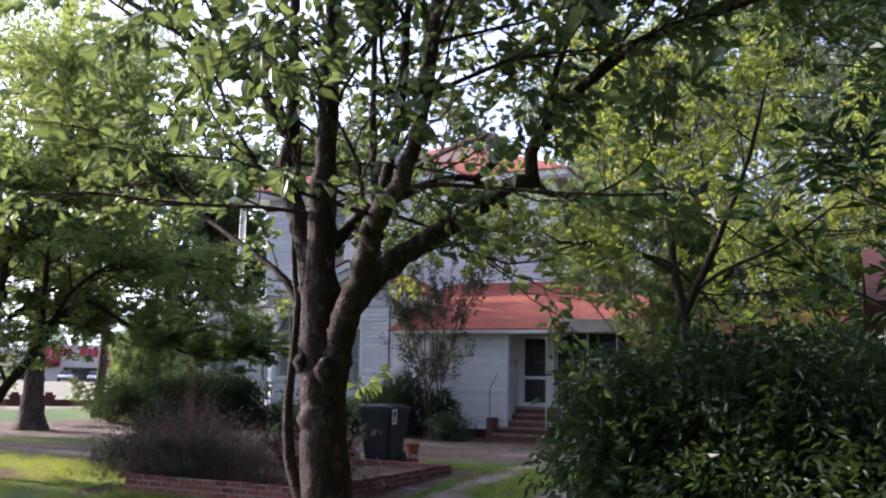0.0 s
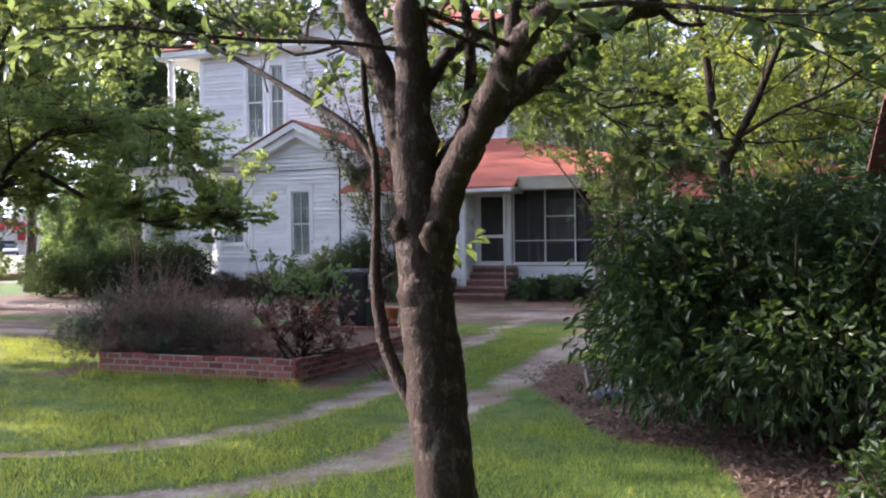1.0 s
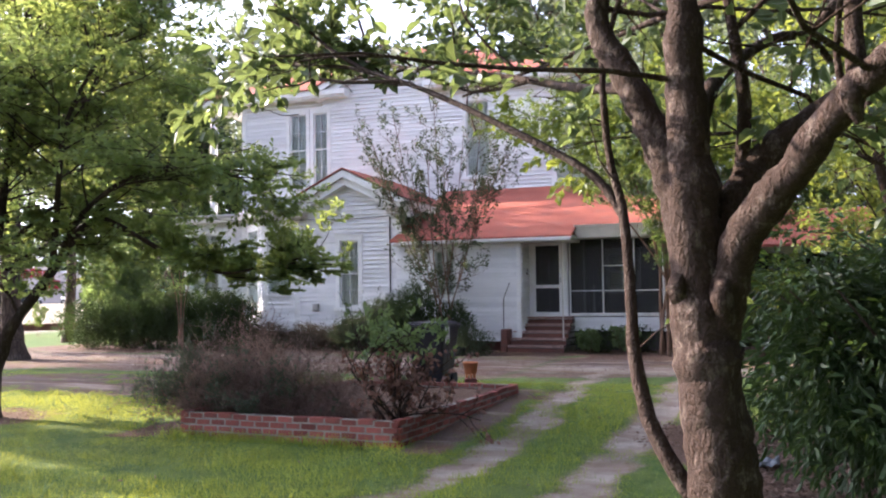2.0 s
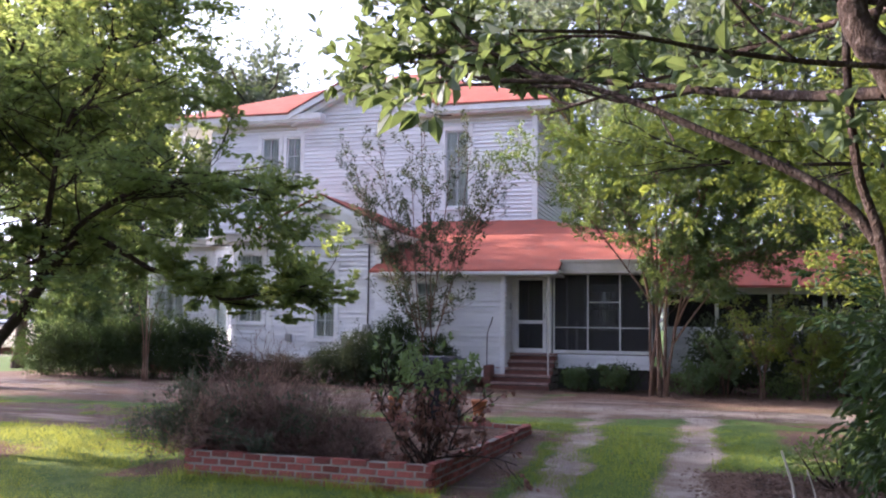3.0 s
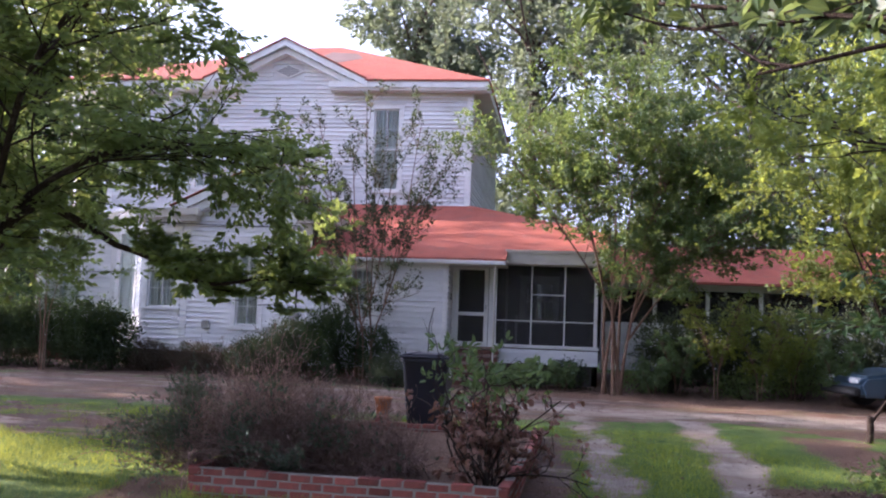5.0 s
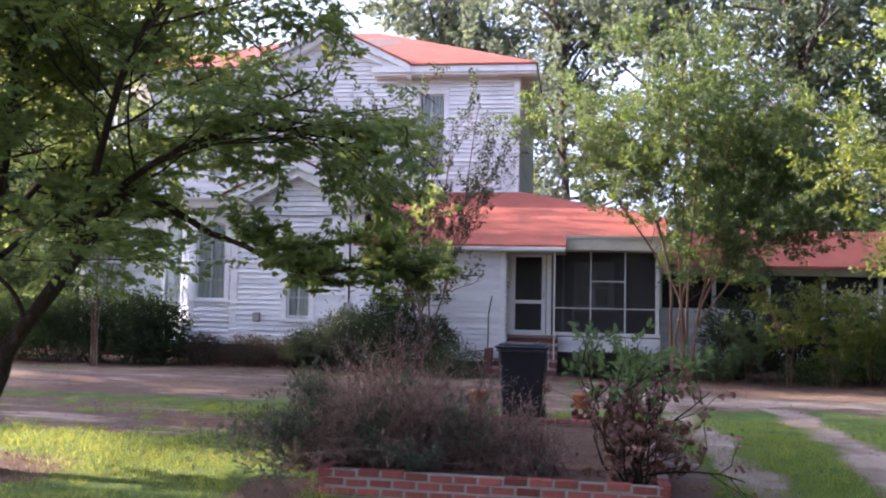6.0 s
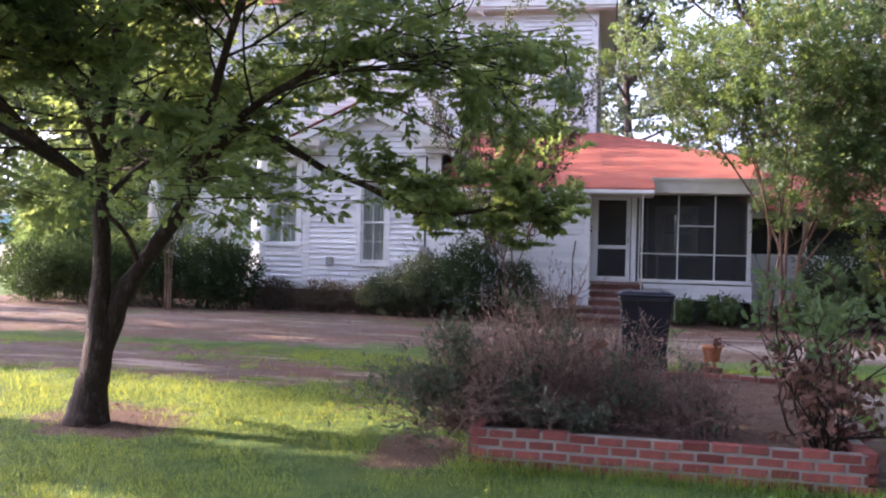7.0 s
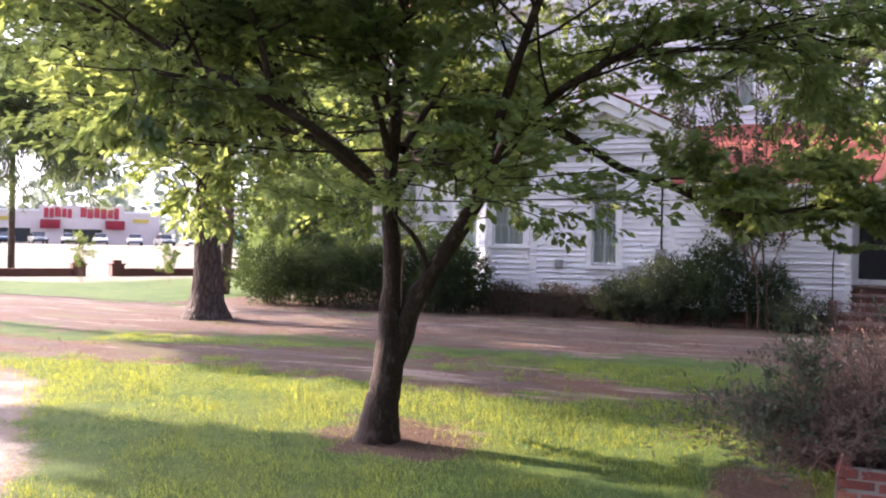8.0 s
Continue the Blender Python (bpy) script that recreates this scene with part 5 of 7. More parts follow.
def pine():
    x, y = -20.38, 21.2
    t = plant_thing("pine_tree", "tall pine with thick plated grey-brown bark", "tree", x, y)
    p = Plant(47)
    z0 = gz(x, y)
    a = p.limb([(x, y, z0 - 0.1), (x, y, z0 + 0.4), (x - 0.02, y, 1.5), (x - 0.03, y, 4.0), (x, y, 8.0), (x + 0.1, y, 13.0), (x + 0.1, y, 17.0)], 0.345, 0.10, 12, 0.01, 0.27)
    rows = [(-0.8, -0.6, 4.7, 4.6), (-0.9, -0.4, 5.0, 5.0), (-0.6, -0.8, 4.8, 3.8), (-0.8, -0.65, 5.4, 4.6), (-0.95, -0.5, 4.5, 3.6), (-0.75, -0.7, 5.1, 5.4), (-0.5, -1.6, 4.5, 3.6), (-0.9, -1.3, 4.7, 4.2), (0.05, -1.5, 4.8, 3.4), (-0.35, -1.8, 5.4, 3.8), (-1.4, -1.4, 4.4, 3.6), (-2.2, -1.8, 4.3, 3.4), (-3.6, 0.2, 4.4, 4.2), (-3.4, -2.6, 4.5, 4.6), (-2.8, -1.0, 5.0, 4.4), (-1.2, -2.4, 4.9, 3.2), (-3.4, 1.4, 5.2, 4.4), (1.4, -1.6, 5.6, 2.0), (0.8, 2.5, 6.2, 3.2), (2.6, 0.8, 6.6, 3.0), (-2.0, 2.4, 6.0, 3.2), (-0.5, -2.8, 6.2, 3.0), (-3.8, -1.0, 7.2, 4.0), (3.0, -1.6, 7.6, 3.4), (-2.6, 2.6, 8.4, 3.6), (2.0, 2.6, 8.8, 3.3), (-3.0, -2.2, 9.6, 3.7), (2.4, -2.2, 10.4, 3.3), (-2.8, 1.2, 11.4, 3.0), (1.6, 2.0, 12.2, 2.6), (-1.2, -2.2, 13.0, 2.5), (2.0, -0.4, 14.0, 2.0), (-1.5, 0.5, 15.2, 1.6), (0.5, 0.5, 16.4, 1.2)]
    for dx, dy, h, ln in rows:
        d = unit((dx, dy, 0.1))
        lb = p.limb([(x, y, h), np.array((x, y, h + 0.15)) + d * ln * 0.4, np.array((x, y, h - 0.25)) + d * ln * 0.75, np.array((x, y, h - 0.75)) + d * ln], 0.06, 0.014)
        p.along(lb, 9, ln * 0.36, 0.012, (4,), start=0.35, lift=-0.1, flat=0.5, angle=0.8, leaves=60)
    p.wood("trunk", BARK_P, t, 24, "thick straight trunk with deep bark plates", 0.05)
    p.crown("crown", NEEDLE, t, 0.30, 0.07, 0.3, None, label="drooping sprays of long needles", droop=0.5, most=120000, plain=True)


def crepe(name, x, y, tops, r0, leaf_mat, leaves, label, seed, per, ln, low, bark_mat=None, keep=None, kids=(4, 3), size=0.08, fan=0.22, floor=-9.0, lift=0.25, per_twig=18, shrink=0.6):
    t = plant_thing(name, label, "tree", x, y)
    p = Plant(seed)
    p.floor = floor
    rng = p.rng
    z0 = gz(x, y)
    stems = []
    for k, (tx, ty, tz) in enumerate(tops):
        a = 2.4 * k
        bx, by = x + 0.20 * math.cos(a), y + 0.20 * math.sin(a)
        mid = (bx + (tx - bx) * fan + rng.normal(0, 0.06), by + (ty - by) * fan, z0 + (tz - z0) * 0.45)
        if k < 6:
            lb = p.limb([(bx, by, z0 - 0.03), (bx + (tx - bx) * 0.05, by + (ty - by) * 0.05, z0 + (tz - z0) * 0.18), mid, (tx, ty, tz)], r0, 0.010, 4, 0.05)
            stems.append(lb)
        else:
            root = min((s[4 + k % 4] for s in stems), key=lambda q: abs(q[0] - tx))
            lb = p.limb([root, root + (np.array((tx, ty, tz)) - root) * 0.35 + (0, 0, 0.25), (tx, ty, tz)], r0 * 0.6, 0.010, 6, 0.05)
        p.along(lb, per, ln, 0.010, kids, start=low, out_from=(x, y, 3.0), lift=lift, flat=0.7, angle=0.75, leaves=per_twig, shrink=shrink)
    if keep:
        p.prune(keep, 0.0101)
    p.wood("trunk", bark_mat or BARK_C, t, 8, "several smooth pale stems from one root", 0.02)
    p.crown("crown", leaf_mat, t, size, 0.5, 0.45, keep, label="airy crown of small leaves", most=leaves, plain=True)


def sapling(x, y, h, seed, label, name="sapling", mat=None, stems=4, spread=0.16):
    t = plant_thing(name, label, "tree" if name == "sapling" else "shrub", x, y)
    p = Plant(seed)
    for k in range(stems):
        a = 1.6 * k + 0.4
        lb = p.limb([(x + 0.06 * math.cos(a), y + 0.06 * math.sin(a), gz(x, y) - 0.03), (x + 0.12 * math.cos(a), y + 0.12 * math.sin(a), h * 0.4), (x + h * spread * math.cos(a), y + h * spread * math.sin(a), h * (0.85 + 0.05 * (k % 4)))], 0.005 * h, 0.006, 4)
        p.along(lb, 8, h * 0.14, 0.006, (3,), start=0.45, lift=0.3, flat=0.8, angle=0.8, leaves=10)
    p.wood("trunk", BARK_C, t, 6, "thin pale stems")
    p.crown("crown", mat or LEAF_C, t, 0.08, 0.5, 0.4)


def shrub(name, rows, mat, count, size, label, seed, width=0.45, up=0.4, droop=0.1, stem=None, category="shrub"):
    if len(rows) > 1:
        total = sum(r[3] * r[4] * r[5] for r in rows)
        for k, r in enumerate(rows):
            shrub(name, [r], mat, int(count * r[3] * r[4] * r[5] / total), size, label, seed + 1000 * k, width, up, droop, stem, category)
        return
    cx, cy = rows[0][0], rows[0][1]
    t = plant_thing(name, label, category, cx, cy)
    p = Plant(seed)
    for r in rows:
        for k in range(7):
            q = p.rng.normal(0, 0.45, 3) * (r[3], r[4], 0.3 * r[5])
            p.limb([(r[0] + q[0] * 0.2, r[1] + q[1] * 0.2, gz(r[0], r[1]) - 0.02), (r[0] + q[0] * 0.6, r[1] + q[1] * 0.6, r[2] * 0.6), (r[0] + q[0], r[1] + q[1], r[2] + q[2] + 0.4 * r[5])], 0.018, 0.005)
    p.wood("branching_stem", stem or BARK_D, t, 5)
    rng, ps, ws_ = blob_plant(seed + 1, rows, count)
    ok = ps[:, 2] > 0.17
    leaf_mesh(rng, "foliage", mat, t, ps[ok], ws_[ok], size, width, up, droop, 0.12, plain=True)


shade_tree()
dogwood()
slim_tree()
glossy_shrub()
magnolia(2.6, 17.0, 6.0, 2.5, 53, 18000)
magnolia(2.6, 9.2, 4.9, 2.3, 54, 20000)
magnolia(3.2, 6.9, 4.9, 2.0, 55, 12000)
pine()
crepe("crepe_myrtle", -4.2, 25.3, [(-6.6, 24.6, 5.4), (-5.6, 25.6, 6.3), (-4.6, 24.6, 6.9), (-3.6, 25.8, 6.8), (-2.6, 24.8, 6.0), (-1.8, 25.6, 5.3), (-4.2, 24.2, 6.2), (-5.2, 25.0, 5.2), (-3.0, 25.2, 5.4), (-1.2, 25.2, 4.3), (-2.3, 24.9, 4.2)], 0.05, LEAF_C, 72000,
      "crepe myrtle with bare pale stems and a wide leafy crown", 61, 13, 1.3, 0.5, keep=lambda a, b, c: c > (2.2 if a > -4.6 else 3.7) and noise.noise(Vector((a * 1.3, b * 1.3, c * 1.8))) > -0.33, kids=(5, 4), per_twig=26, size=0.095, floor=2.4, fan=0.17)
crepe("crepe_myrtle", -9.95, 25.3, [(-12.1, 25.5, 6.0), (-11.3, 25.2, 6.5), (-10.5, 25.6, 5.7), (-10.1, 25.1, 6.8), (-9.4, 25.5, 6.0), (-8.8, 25.2, 6.2), (-8.3, 25.4, 5.2), (-11.7, 25.0, 5.1), (-10.9, 25.6, 4.7), (-9.8, 25.0, 5.0), (-9.0, 25.6, 4.5)], 0.028, LEAF_S, 17000,
      "thin upright crepe myrtle with sparse upright shoots", 67, 13, 0.8, 0.44, kids=(3,), size=0.085, fan=0.46, lift=0.9, per_twig=22, shrink=0.5)
crepe("small_tree", 1.3, 22.8, [(-0.8, 21.7, 4.6), (0.0, 22.2, 6.2), (1.0, 21.6, 7.3), (2.0, 22.6, 7.0), (-0.4, 21.3, 3.9), (1.6, 21.1, 4.6), (2.8, 21.6, 5.6)], 0.05, LEAF_Y, 40000,
      "yellow-green leafy tree at the edge of the drive", 71, 14, 1.3, 0.45, BARK_D, kids=(5, 4), size=0.11, floor=2.3, keep=lambda a, b, c: c > 2.3 + 0.5 * noise.noise(Vector((a * 1.5, b * 1.5, 3.0))))


sapling(-17.7, 24.7, 4.2, 73, "thin pale-stemmed sapling in front of the hedge")
shrub("tall_shrub", [(-21.6, 27.3, 1.9, 1.0, 0.9, 1.85), (-22.7, 27.6, 1.9, 0.9, 0.9, 1.8)], LEAF_N, 24000, 0.11, "tall loose green shrub beside the end of the house", 79)
for k, (x, y, h) in enumerate(((-1.9, 25.3, 2.4), (-1.0, 25.1, 1.9), (-0.2, 25.5, 2.2), (-2.7, 25.6, 1.5), (0.6, 24.9, 1.5), (1.75, 23.6, 1.1), (-3.3, 25.2, 0.9), (-5.3, 25.5, 0.8), (-6.2, 25.6, 0.7))):
    sapling(x, y, h, 120 + k, "loose sunlit shrub with upright leafy shoots", "leafy_shrub", LEAF_Y if k < 3 else LEAF_N, 9, 0.34)
sapling(-33.5, 31.5, 1.9, 74, "small leafy sapling on the far lawn")
sapling(-30.8, 33.0, 1.5, 75, "small leafy sapling on the far lawn")
shrub("hedge_shrub", [(-21.8, 25.7, 0.9, 1.0, 0.9, 0.85), (-20.5, 26.0, 1.0, 1.2, 0.9, 0.9), (-19.3, 25.7, 1.05, 1.0, 0.9, 1.0), (-18.3, 25.8, 1.1, 0.9, 0.8, 1.0)], LEAF_H, 33000, 0.075, "rounded dark green shrub along the house wall", 81)
shrub("hedge_shrub", [(-17.2, 25.7, 1.05, 0.9, 0.8, 1.0), (-16.5, 25.7, 0.95, 0.75, 0.7, 0.85)], LEAF_H, 17000, 0.075, "rounded dark green shrub along the house wall", 83)
shrub("foundation_shrub", [(-15.6, 26.0, 0.5, 0.7, 0.45, 0.45), (-14.3, 26.0, 0.5, 0.8, 0.45, 0.45), (-13.3, 26.0, 0.5, 0.6, 0.4, 0.42)], LEAF_DULL, 20000, 0.06, "low brownish half-bare shrub against the brick", 85, 0.3)
shrub("foundation_shrub", [(-12.7, 25.8, 0.66, 0.8, 0.6, 0.55), (-11.8, 25.6, 0.90, 0.7, 0.6, 0.80)], LEAF_S, 20000, 0.06, "bushy grey-green shrub beside the porch", 87)
shrub("foundation_shrub", [(-10.8, 25.3, 1.10, 0.8, 0.6, 0.98), (-9.7, 25.4, 0.85, 0.6, 0.5, 0.75)], LEAF_H, 20000, 0.06, "dark bushy shrub beside the brick steps", 89)
shrub("foundation_shrub", [(-6.1, 26.3, 0.45, 0.7, 0.45, 0.35), (-5.2, 26.4, 0.5, 0.6, 0.45, 0.4)], LEAF_H, 3600, 0.07, "low green shrub under the porch screens", 91)
shrub("foundation_shrub", [(-2.7, 26.9, 1.1, 1.0, 0.8, 1.05), (-1.3, 27.2, 1.2, 1.1, 0.8, 1.15), (0.2, 27.4, 1.2, 1.1, 0.8, 1.1), (1.8, 27.2, 1.2, 1.2, 0.8, 1.1)], LEAF_S, 24000, 0.10, "loose shrub in front of the side wing", 93)
shrub("foundation_shrub", [(0.1, 26.2, 0.9, 1.0, 0.8, 0.7), (-3.4, 26.2, 0.5, 0.7, 0.5, 0.4), (-1.2, 25.6, 0.45, 0.9, 0.5, 0.35)], LEAF_C, 6500, 0.08, "low loose shrub at the edge of the drive", 95)
shrub("foundation_shrub", [(-9.1, 24.7, 0.45, 0.75, 0.5, 0.5)], LEAF_S, 4500, 0.06, "low feathery grey-green shrub beside the steps", 90, 0.3)
shrub("low_shrub", [(0.25, 8.0, 0.30, 0.45, 0.35, 0.3)], LEAF_B, 900, 0.09, "low blue-green plant in the litter", 97)
shrub("low_shrub", [(-1.7, 13.9, 0.3, 0.7, 0.5, 0.3), (-1.0, 15.0, 0.3, 0.7, 0.6, 0.3)], LEAF_C, 2400, 0.07, "low green plant at the edge of the drive", 99)

# ---- the brick bed and what grows in it ----
BED = [(-5.82, 12.27), (-5.63, 16.54), (-8.55, 16.70), (-8.74, 12.42)]
BED_TOP = 0.30


def brick_run(bed, a, b, z0, top, courses, seed):
    """Courses of bricks between two corners, each brick an object on one shared mesh."""
    a, b = Vector((*a, 0)), Vector((*b, 0))
    d = b - a
    length, u = d.length, d.normalized()
    yaw = math.atan2(u.y, u.x)
    h = (top - z0) / courses
    core = part("mortar_core", lboxes(a[:2], u[:2], [(0.02, length - 0.02, -0.0445, 0.0445, z0 - 0.1, top - 0.014)]), MORTAR, bed)
    rng = random.Random(seed)
    bl = 0.213
    for c in range(courses):
        s = -0.05 if c % 2 == 0 else -0.05 - bl / 2
        while s < length + 0.02:
            lo, hi = max(s, -0.045), min(s + bl, length + 0.045)
            if hi - lo > 0.05:
                me = brick_mesh(round(hi - lo - 0.020, 3), h - 0.018)
                ob = new("brick", me)
                q = a + u * ((lo + hi) / 2) + Vector((0, 0, z0 + h * (c + 0.5) + rng.uniform(-0.005, 0.005) + (rng.uniform(-0.012, 0.008) if c == courses - 1 else 0) - (0.006 if c == courses - 1 and rng.random() < 0.2 else 0)))
                q += Vector((u.y, -u.x, 0)) * rng.uniform(-0.003, 0.003)
                ob.matrix_basis = Matrix.Translation(q) @ Euler((rng.uniform(-0.015, 0.015), rng.uniform(-0.012, 0.012), yaw + rng.uniform(-0.012, 0.012))).to_matrix().to_4x4()
                ob.parent = core
            s += bl


BRICK_MESHES = {}


def brick_mesh(length, height, depth=0.10, mat=None):
    key = (length, round(height, 3), depth, mat.name if mat else "")
    if key not in BRICK_MESHES:
        bm = boxes([(-length / 2, length / 2, -depth / 2, depth / 2, -height / 2, height / 2)], 0.006)
        me = bpy.data.meshes.new("brick")
        bm.to_mesh(me)
        bm.free()
        me.materials.append(mat or BRICK)
        BRICK_MESHES[key] = me
    return BRICK_MESHES[key]


def brick_bed():
    bed = thing("brick_planter", "low square garden bed edged with weathered red bricks", "planter", (-7.2, 14.4, 0.05))
    n = len(BED)
    for k in range(n):
        a, b = BED[k], BED[(k + 1) % n]
        brick_run(bed, b, a, -0.02 if k in (0, 3, 2) else 0.0, BED_TOP, 4, 100 + k)
    xs, ys = np.linspace(-8.70, -5.70, 40), np.linspace(12.3, 16.65, 56)
    verts = []
    for y in ys:
        f = (y - 12.3) / 4.35
        for i, x in enumerate(xs):
            xx = x + 0.19 * f - 0.05 * (1 - f)
            xx = min(max(xx, -8.70 + 0.18 * f), -5.86 + 0.19 * f)
            yy = y + (0.02 + (-5.8 - x) * 0.05)
            verts.append((xx, min(max(yy, 12.32 + (-5.8 - x) * 0.05), 16.5 + (-5.6 - x) * 0.055), 0.20 + 0.04 * noise.noise(Vector((x * 2, y * 2, 0))) + 0.02 * noise.noise(Vector((x * 7, y * 7, 1)))))
    i = (np.arange(len(ys) - 1)[:, None] * len(xs) + np.arange(len(xs) - 1)[None]).ravel()
    raw("soil", verts, np.stack([i, i + 1, i + len(xs) + 1, i + len(xs)], 1), SOIL, bed, "dry brown soil with leaf litter", True)


def withered_shrub():
    """The wide brown, half-dead bush with some grey-green shoots."""
    t = thing("withered_shrub", "wide half-dead bush of brown twigs with grey-green shoots", "shrub", (-8.0, 13.1, 0.2))
    p = Plant(103)
    rng = p.rng
    for cx, cy, ax, ay, az, n in ((-8.25, 13.1, 0.95, 0.75, 1.12, 300), (-7.6, 13.15, 0.75, 0.6, 0.85, 120), (-7.0, 13.05, 0.5, 0.45, 0.48, 50), (-8.9, 12.95, 1.05, 0.65, 0.75, 120)):
        for _ in range(n):
            a, e = rng.uniform(0, 2 * math.pi), math.acos(rng.uniform(0.05, 1.0))
            r = rng.uniform(0.55, 1.25)
            q = np.array([cx + rng.normal(0, 0.18), cy + rng.normal(0, 0.12), 0.17])
            tip = np.array([cx + ax * r * math.sin(e) * math.cos(a), cy + ay * r * math.sin(e) * math.sin(a), 0.22 + az * r * math.cos(e)])
            lb = p.limb([q, q + (tip - q) * 0.45 + (0, 0, 0.08), tip], 0.008, 0.0025, 2, 3.0)
            p.along(lb, 7, 0.26, 0.0032, (), start=0.3, lift=0.9, flat=1.0, angle=0.4, wob=0.14, tip_r=0.001, leaves=4)
    p.wood("twig_mass", TWIG, t, 3, "dense brown twigs")
    sp_, wy_ = np.array(p.spots), np.array(p.ways)
    tuft = np.array([noise.noise(Vector((q[0] * 2.6, q[1] * 2.6, q[2] * 2.6))) for q in sp_])
    green = ((sp_[:, 0] < -8.9) & (tuft > -0.12)) | ((sp_[:, 1] < 12.8) & (tuft > 0.22)) | (rng.random(len(sp_)) < 0.02)
    dry = ~green & (rng.random(len(sp_)) < 0.75)
    leaf_mesh(rng, "dry_foliage", LEAF_BR, t, sp_[dry], wy_[dry], 0.034, 0.26, 0.2, -0.4)
    leaf_mesh(rng, "green_shoot", LEAF_G, t, np.repeat(sp_[green], 2, 0) + rng.normal(0, 0.015, (2 * green.sum(), 3)), np.repeat(wy_[green], 2, 0), 0.055, 0.24, 0.3, -0.3)


def rosemary_sprig():
    """A green clump that leans out over the front bricks."""
    x, y = -7.92, 12.55
    t = thing("rosemary_sprig", "small grey-green herb clump leaning over the bricks", "plant", (x, y, 0.2))
    p = Plant(113)
    for k in range(16):
        a = 2.4 * k
        lb = p.limb([(x, y, 0.17), (x + 0.08 * math.cos(a), y - 0.06 + 0.06 * math.sin(a), 0.34), (x + 0.24 * math.cos(a), y - 0.14 + 0.14 * math.sin(a), 0.40 + 0.02 * (k % 9))], 0.005, 0.002, 3)
        p.along(lb, 8, 0.05, 0.002, (), start=0.25, lift=0.6, flat=1.0, angle=0.6, leaves=7)
    p.wood("stem", TWIG, t, 4)
    p.crown("foliage", LEAF_G, t, 0.04, 0.2, 0.3)


def arching_vine():
    """A thin bare stem that loops over the corner of the bed."""
    t = thing("bare_vine", "thin bare vine looping over the corner of the bed", "vine", (-8.72, 12.3, 0.0))
    p = Plant(111)
    p.limb([(-8.80, 12.26, 0.0), (-8.78, 12.28, 0.26), (-8.70, 12.32, 0.47), (-8.52, 12.40, 0.56), (-8.36, 12.5, 0.48)], 0.005, 0.003, 5, 0.5)
    p.limb([(-8.79, 12.27, 0.1), (-8.74, 12.30, 0.34), (-8.60, 12.36, 0.44), (-8.42, 12.46, 0.40)], 0.004, 0.003, 5, 0.5)
    p.wood("stem", TWIG, t, 6)


def corner_shrub():
    """The shrub in the bed's corner: dead red-brown leaves below, green above."""
    t = thing("leafy_shrub", "upright shrub with dry red-brown leaves below and green leaves above", "shrub", (-6.12, 12.72, 0.2))
    p = Plant(107)
    rng = p.rng
    for k in range(17):
        a = rng.uniform(0, 6.28)
        out = 0.46 if k < 11 else 1.0
        d = unit((out * math.cos(a) - 0.05, out * math.sin(a) + 0.12, 1.0))
        p.branch((-6.03 + rng.normal(0, 0.06), 12.76 + rng.normal(0, 0.06), 0.17), d, (1.30 if k < 11 else 0.78) * rng.uniform(0.75, 1.1), 0.013, 0, (6, 2), lift=0.3, flat=1.0, angle=0.8, shrink=0.42, wob=0.26, leaves=11)
    p.wood("branching_stem", BARK_D, t, 5)
    sp_, wy_ = np.array(p.spots), np.array(p.ways)
    hi = (sp_[:, 2] + rng.normal(0, 0.08, len(sp_)) > 1.02) & (np.hypot(sp_[:, 0] + 5.98, sp_[:, 1] - 12.85) < 0.66) & (rng.random(len(sp_)) < 0.95)
    lo = (sp_[:, 2] < 1.06) & ~hi & (rng.random(len(sp_)) < 0.42)
    leaf_mesh(rng, "dry_foliage", LEAF_R, t, sp_[lo], wy_[lo], 0.075, 0.5, 0.1, 0.9, 0.38, "curled red-brown dead leaves")
    leaf_mesh(rng, "green_foliage", LEAF_N, t, sp_[hi], wy_[hi], 0.085, 0.5, 0.35, -0.2, 0.12, "fresh green leaves")


brick_bed()
withered_shrub()
rosemary_sprig()
arching_vine()
corner_shrub()


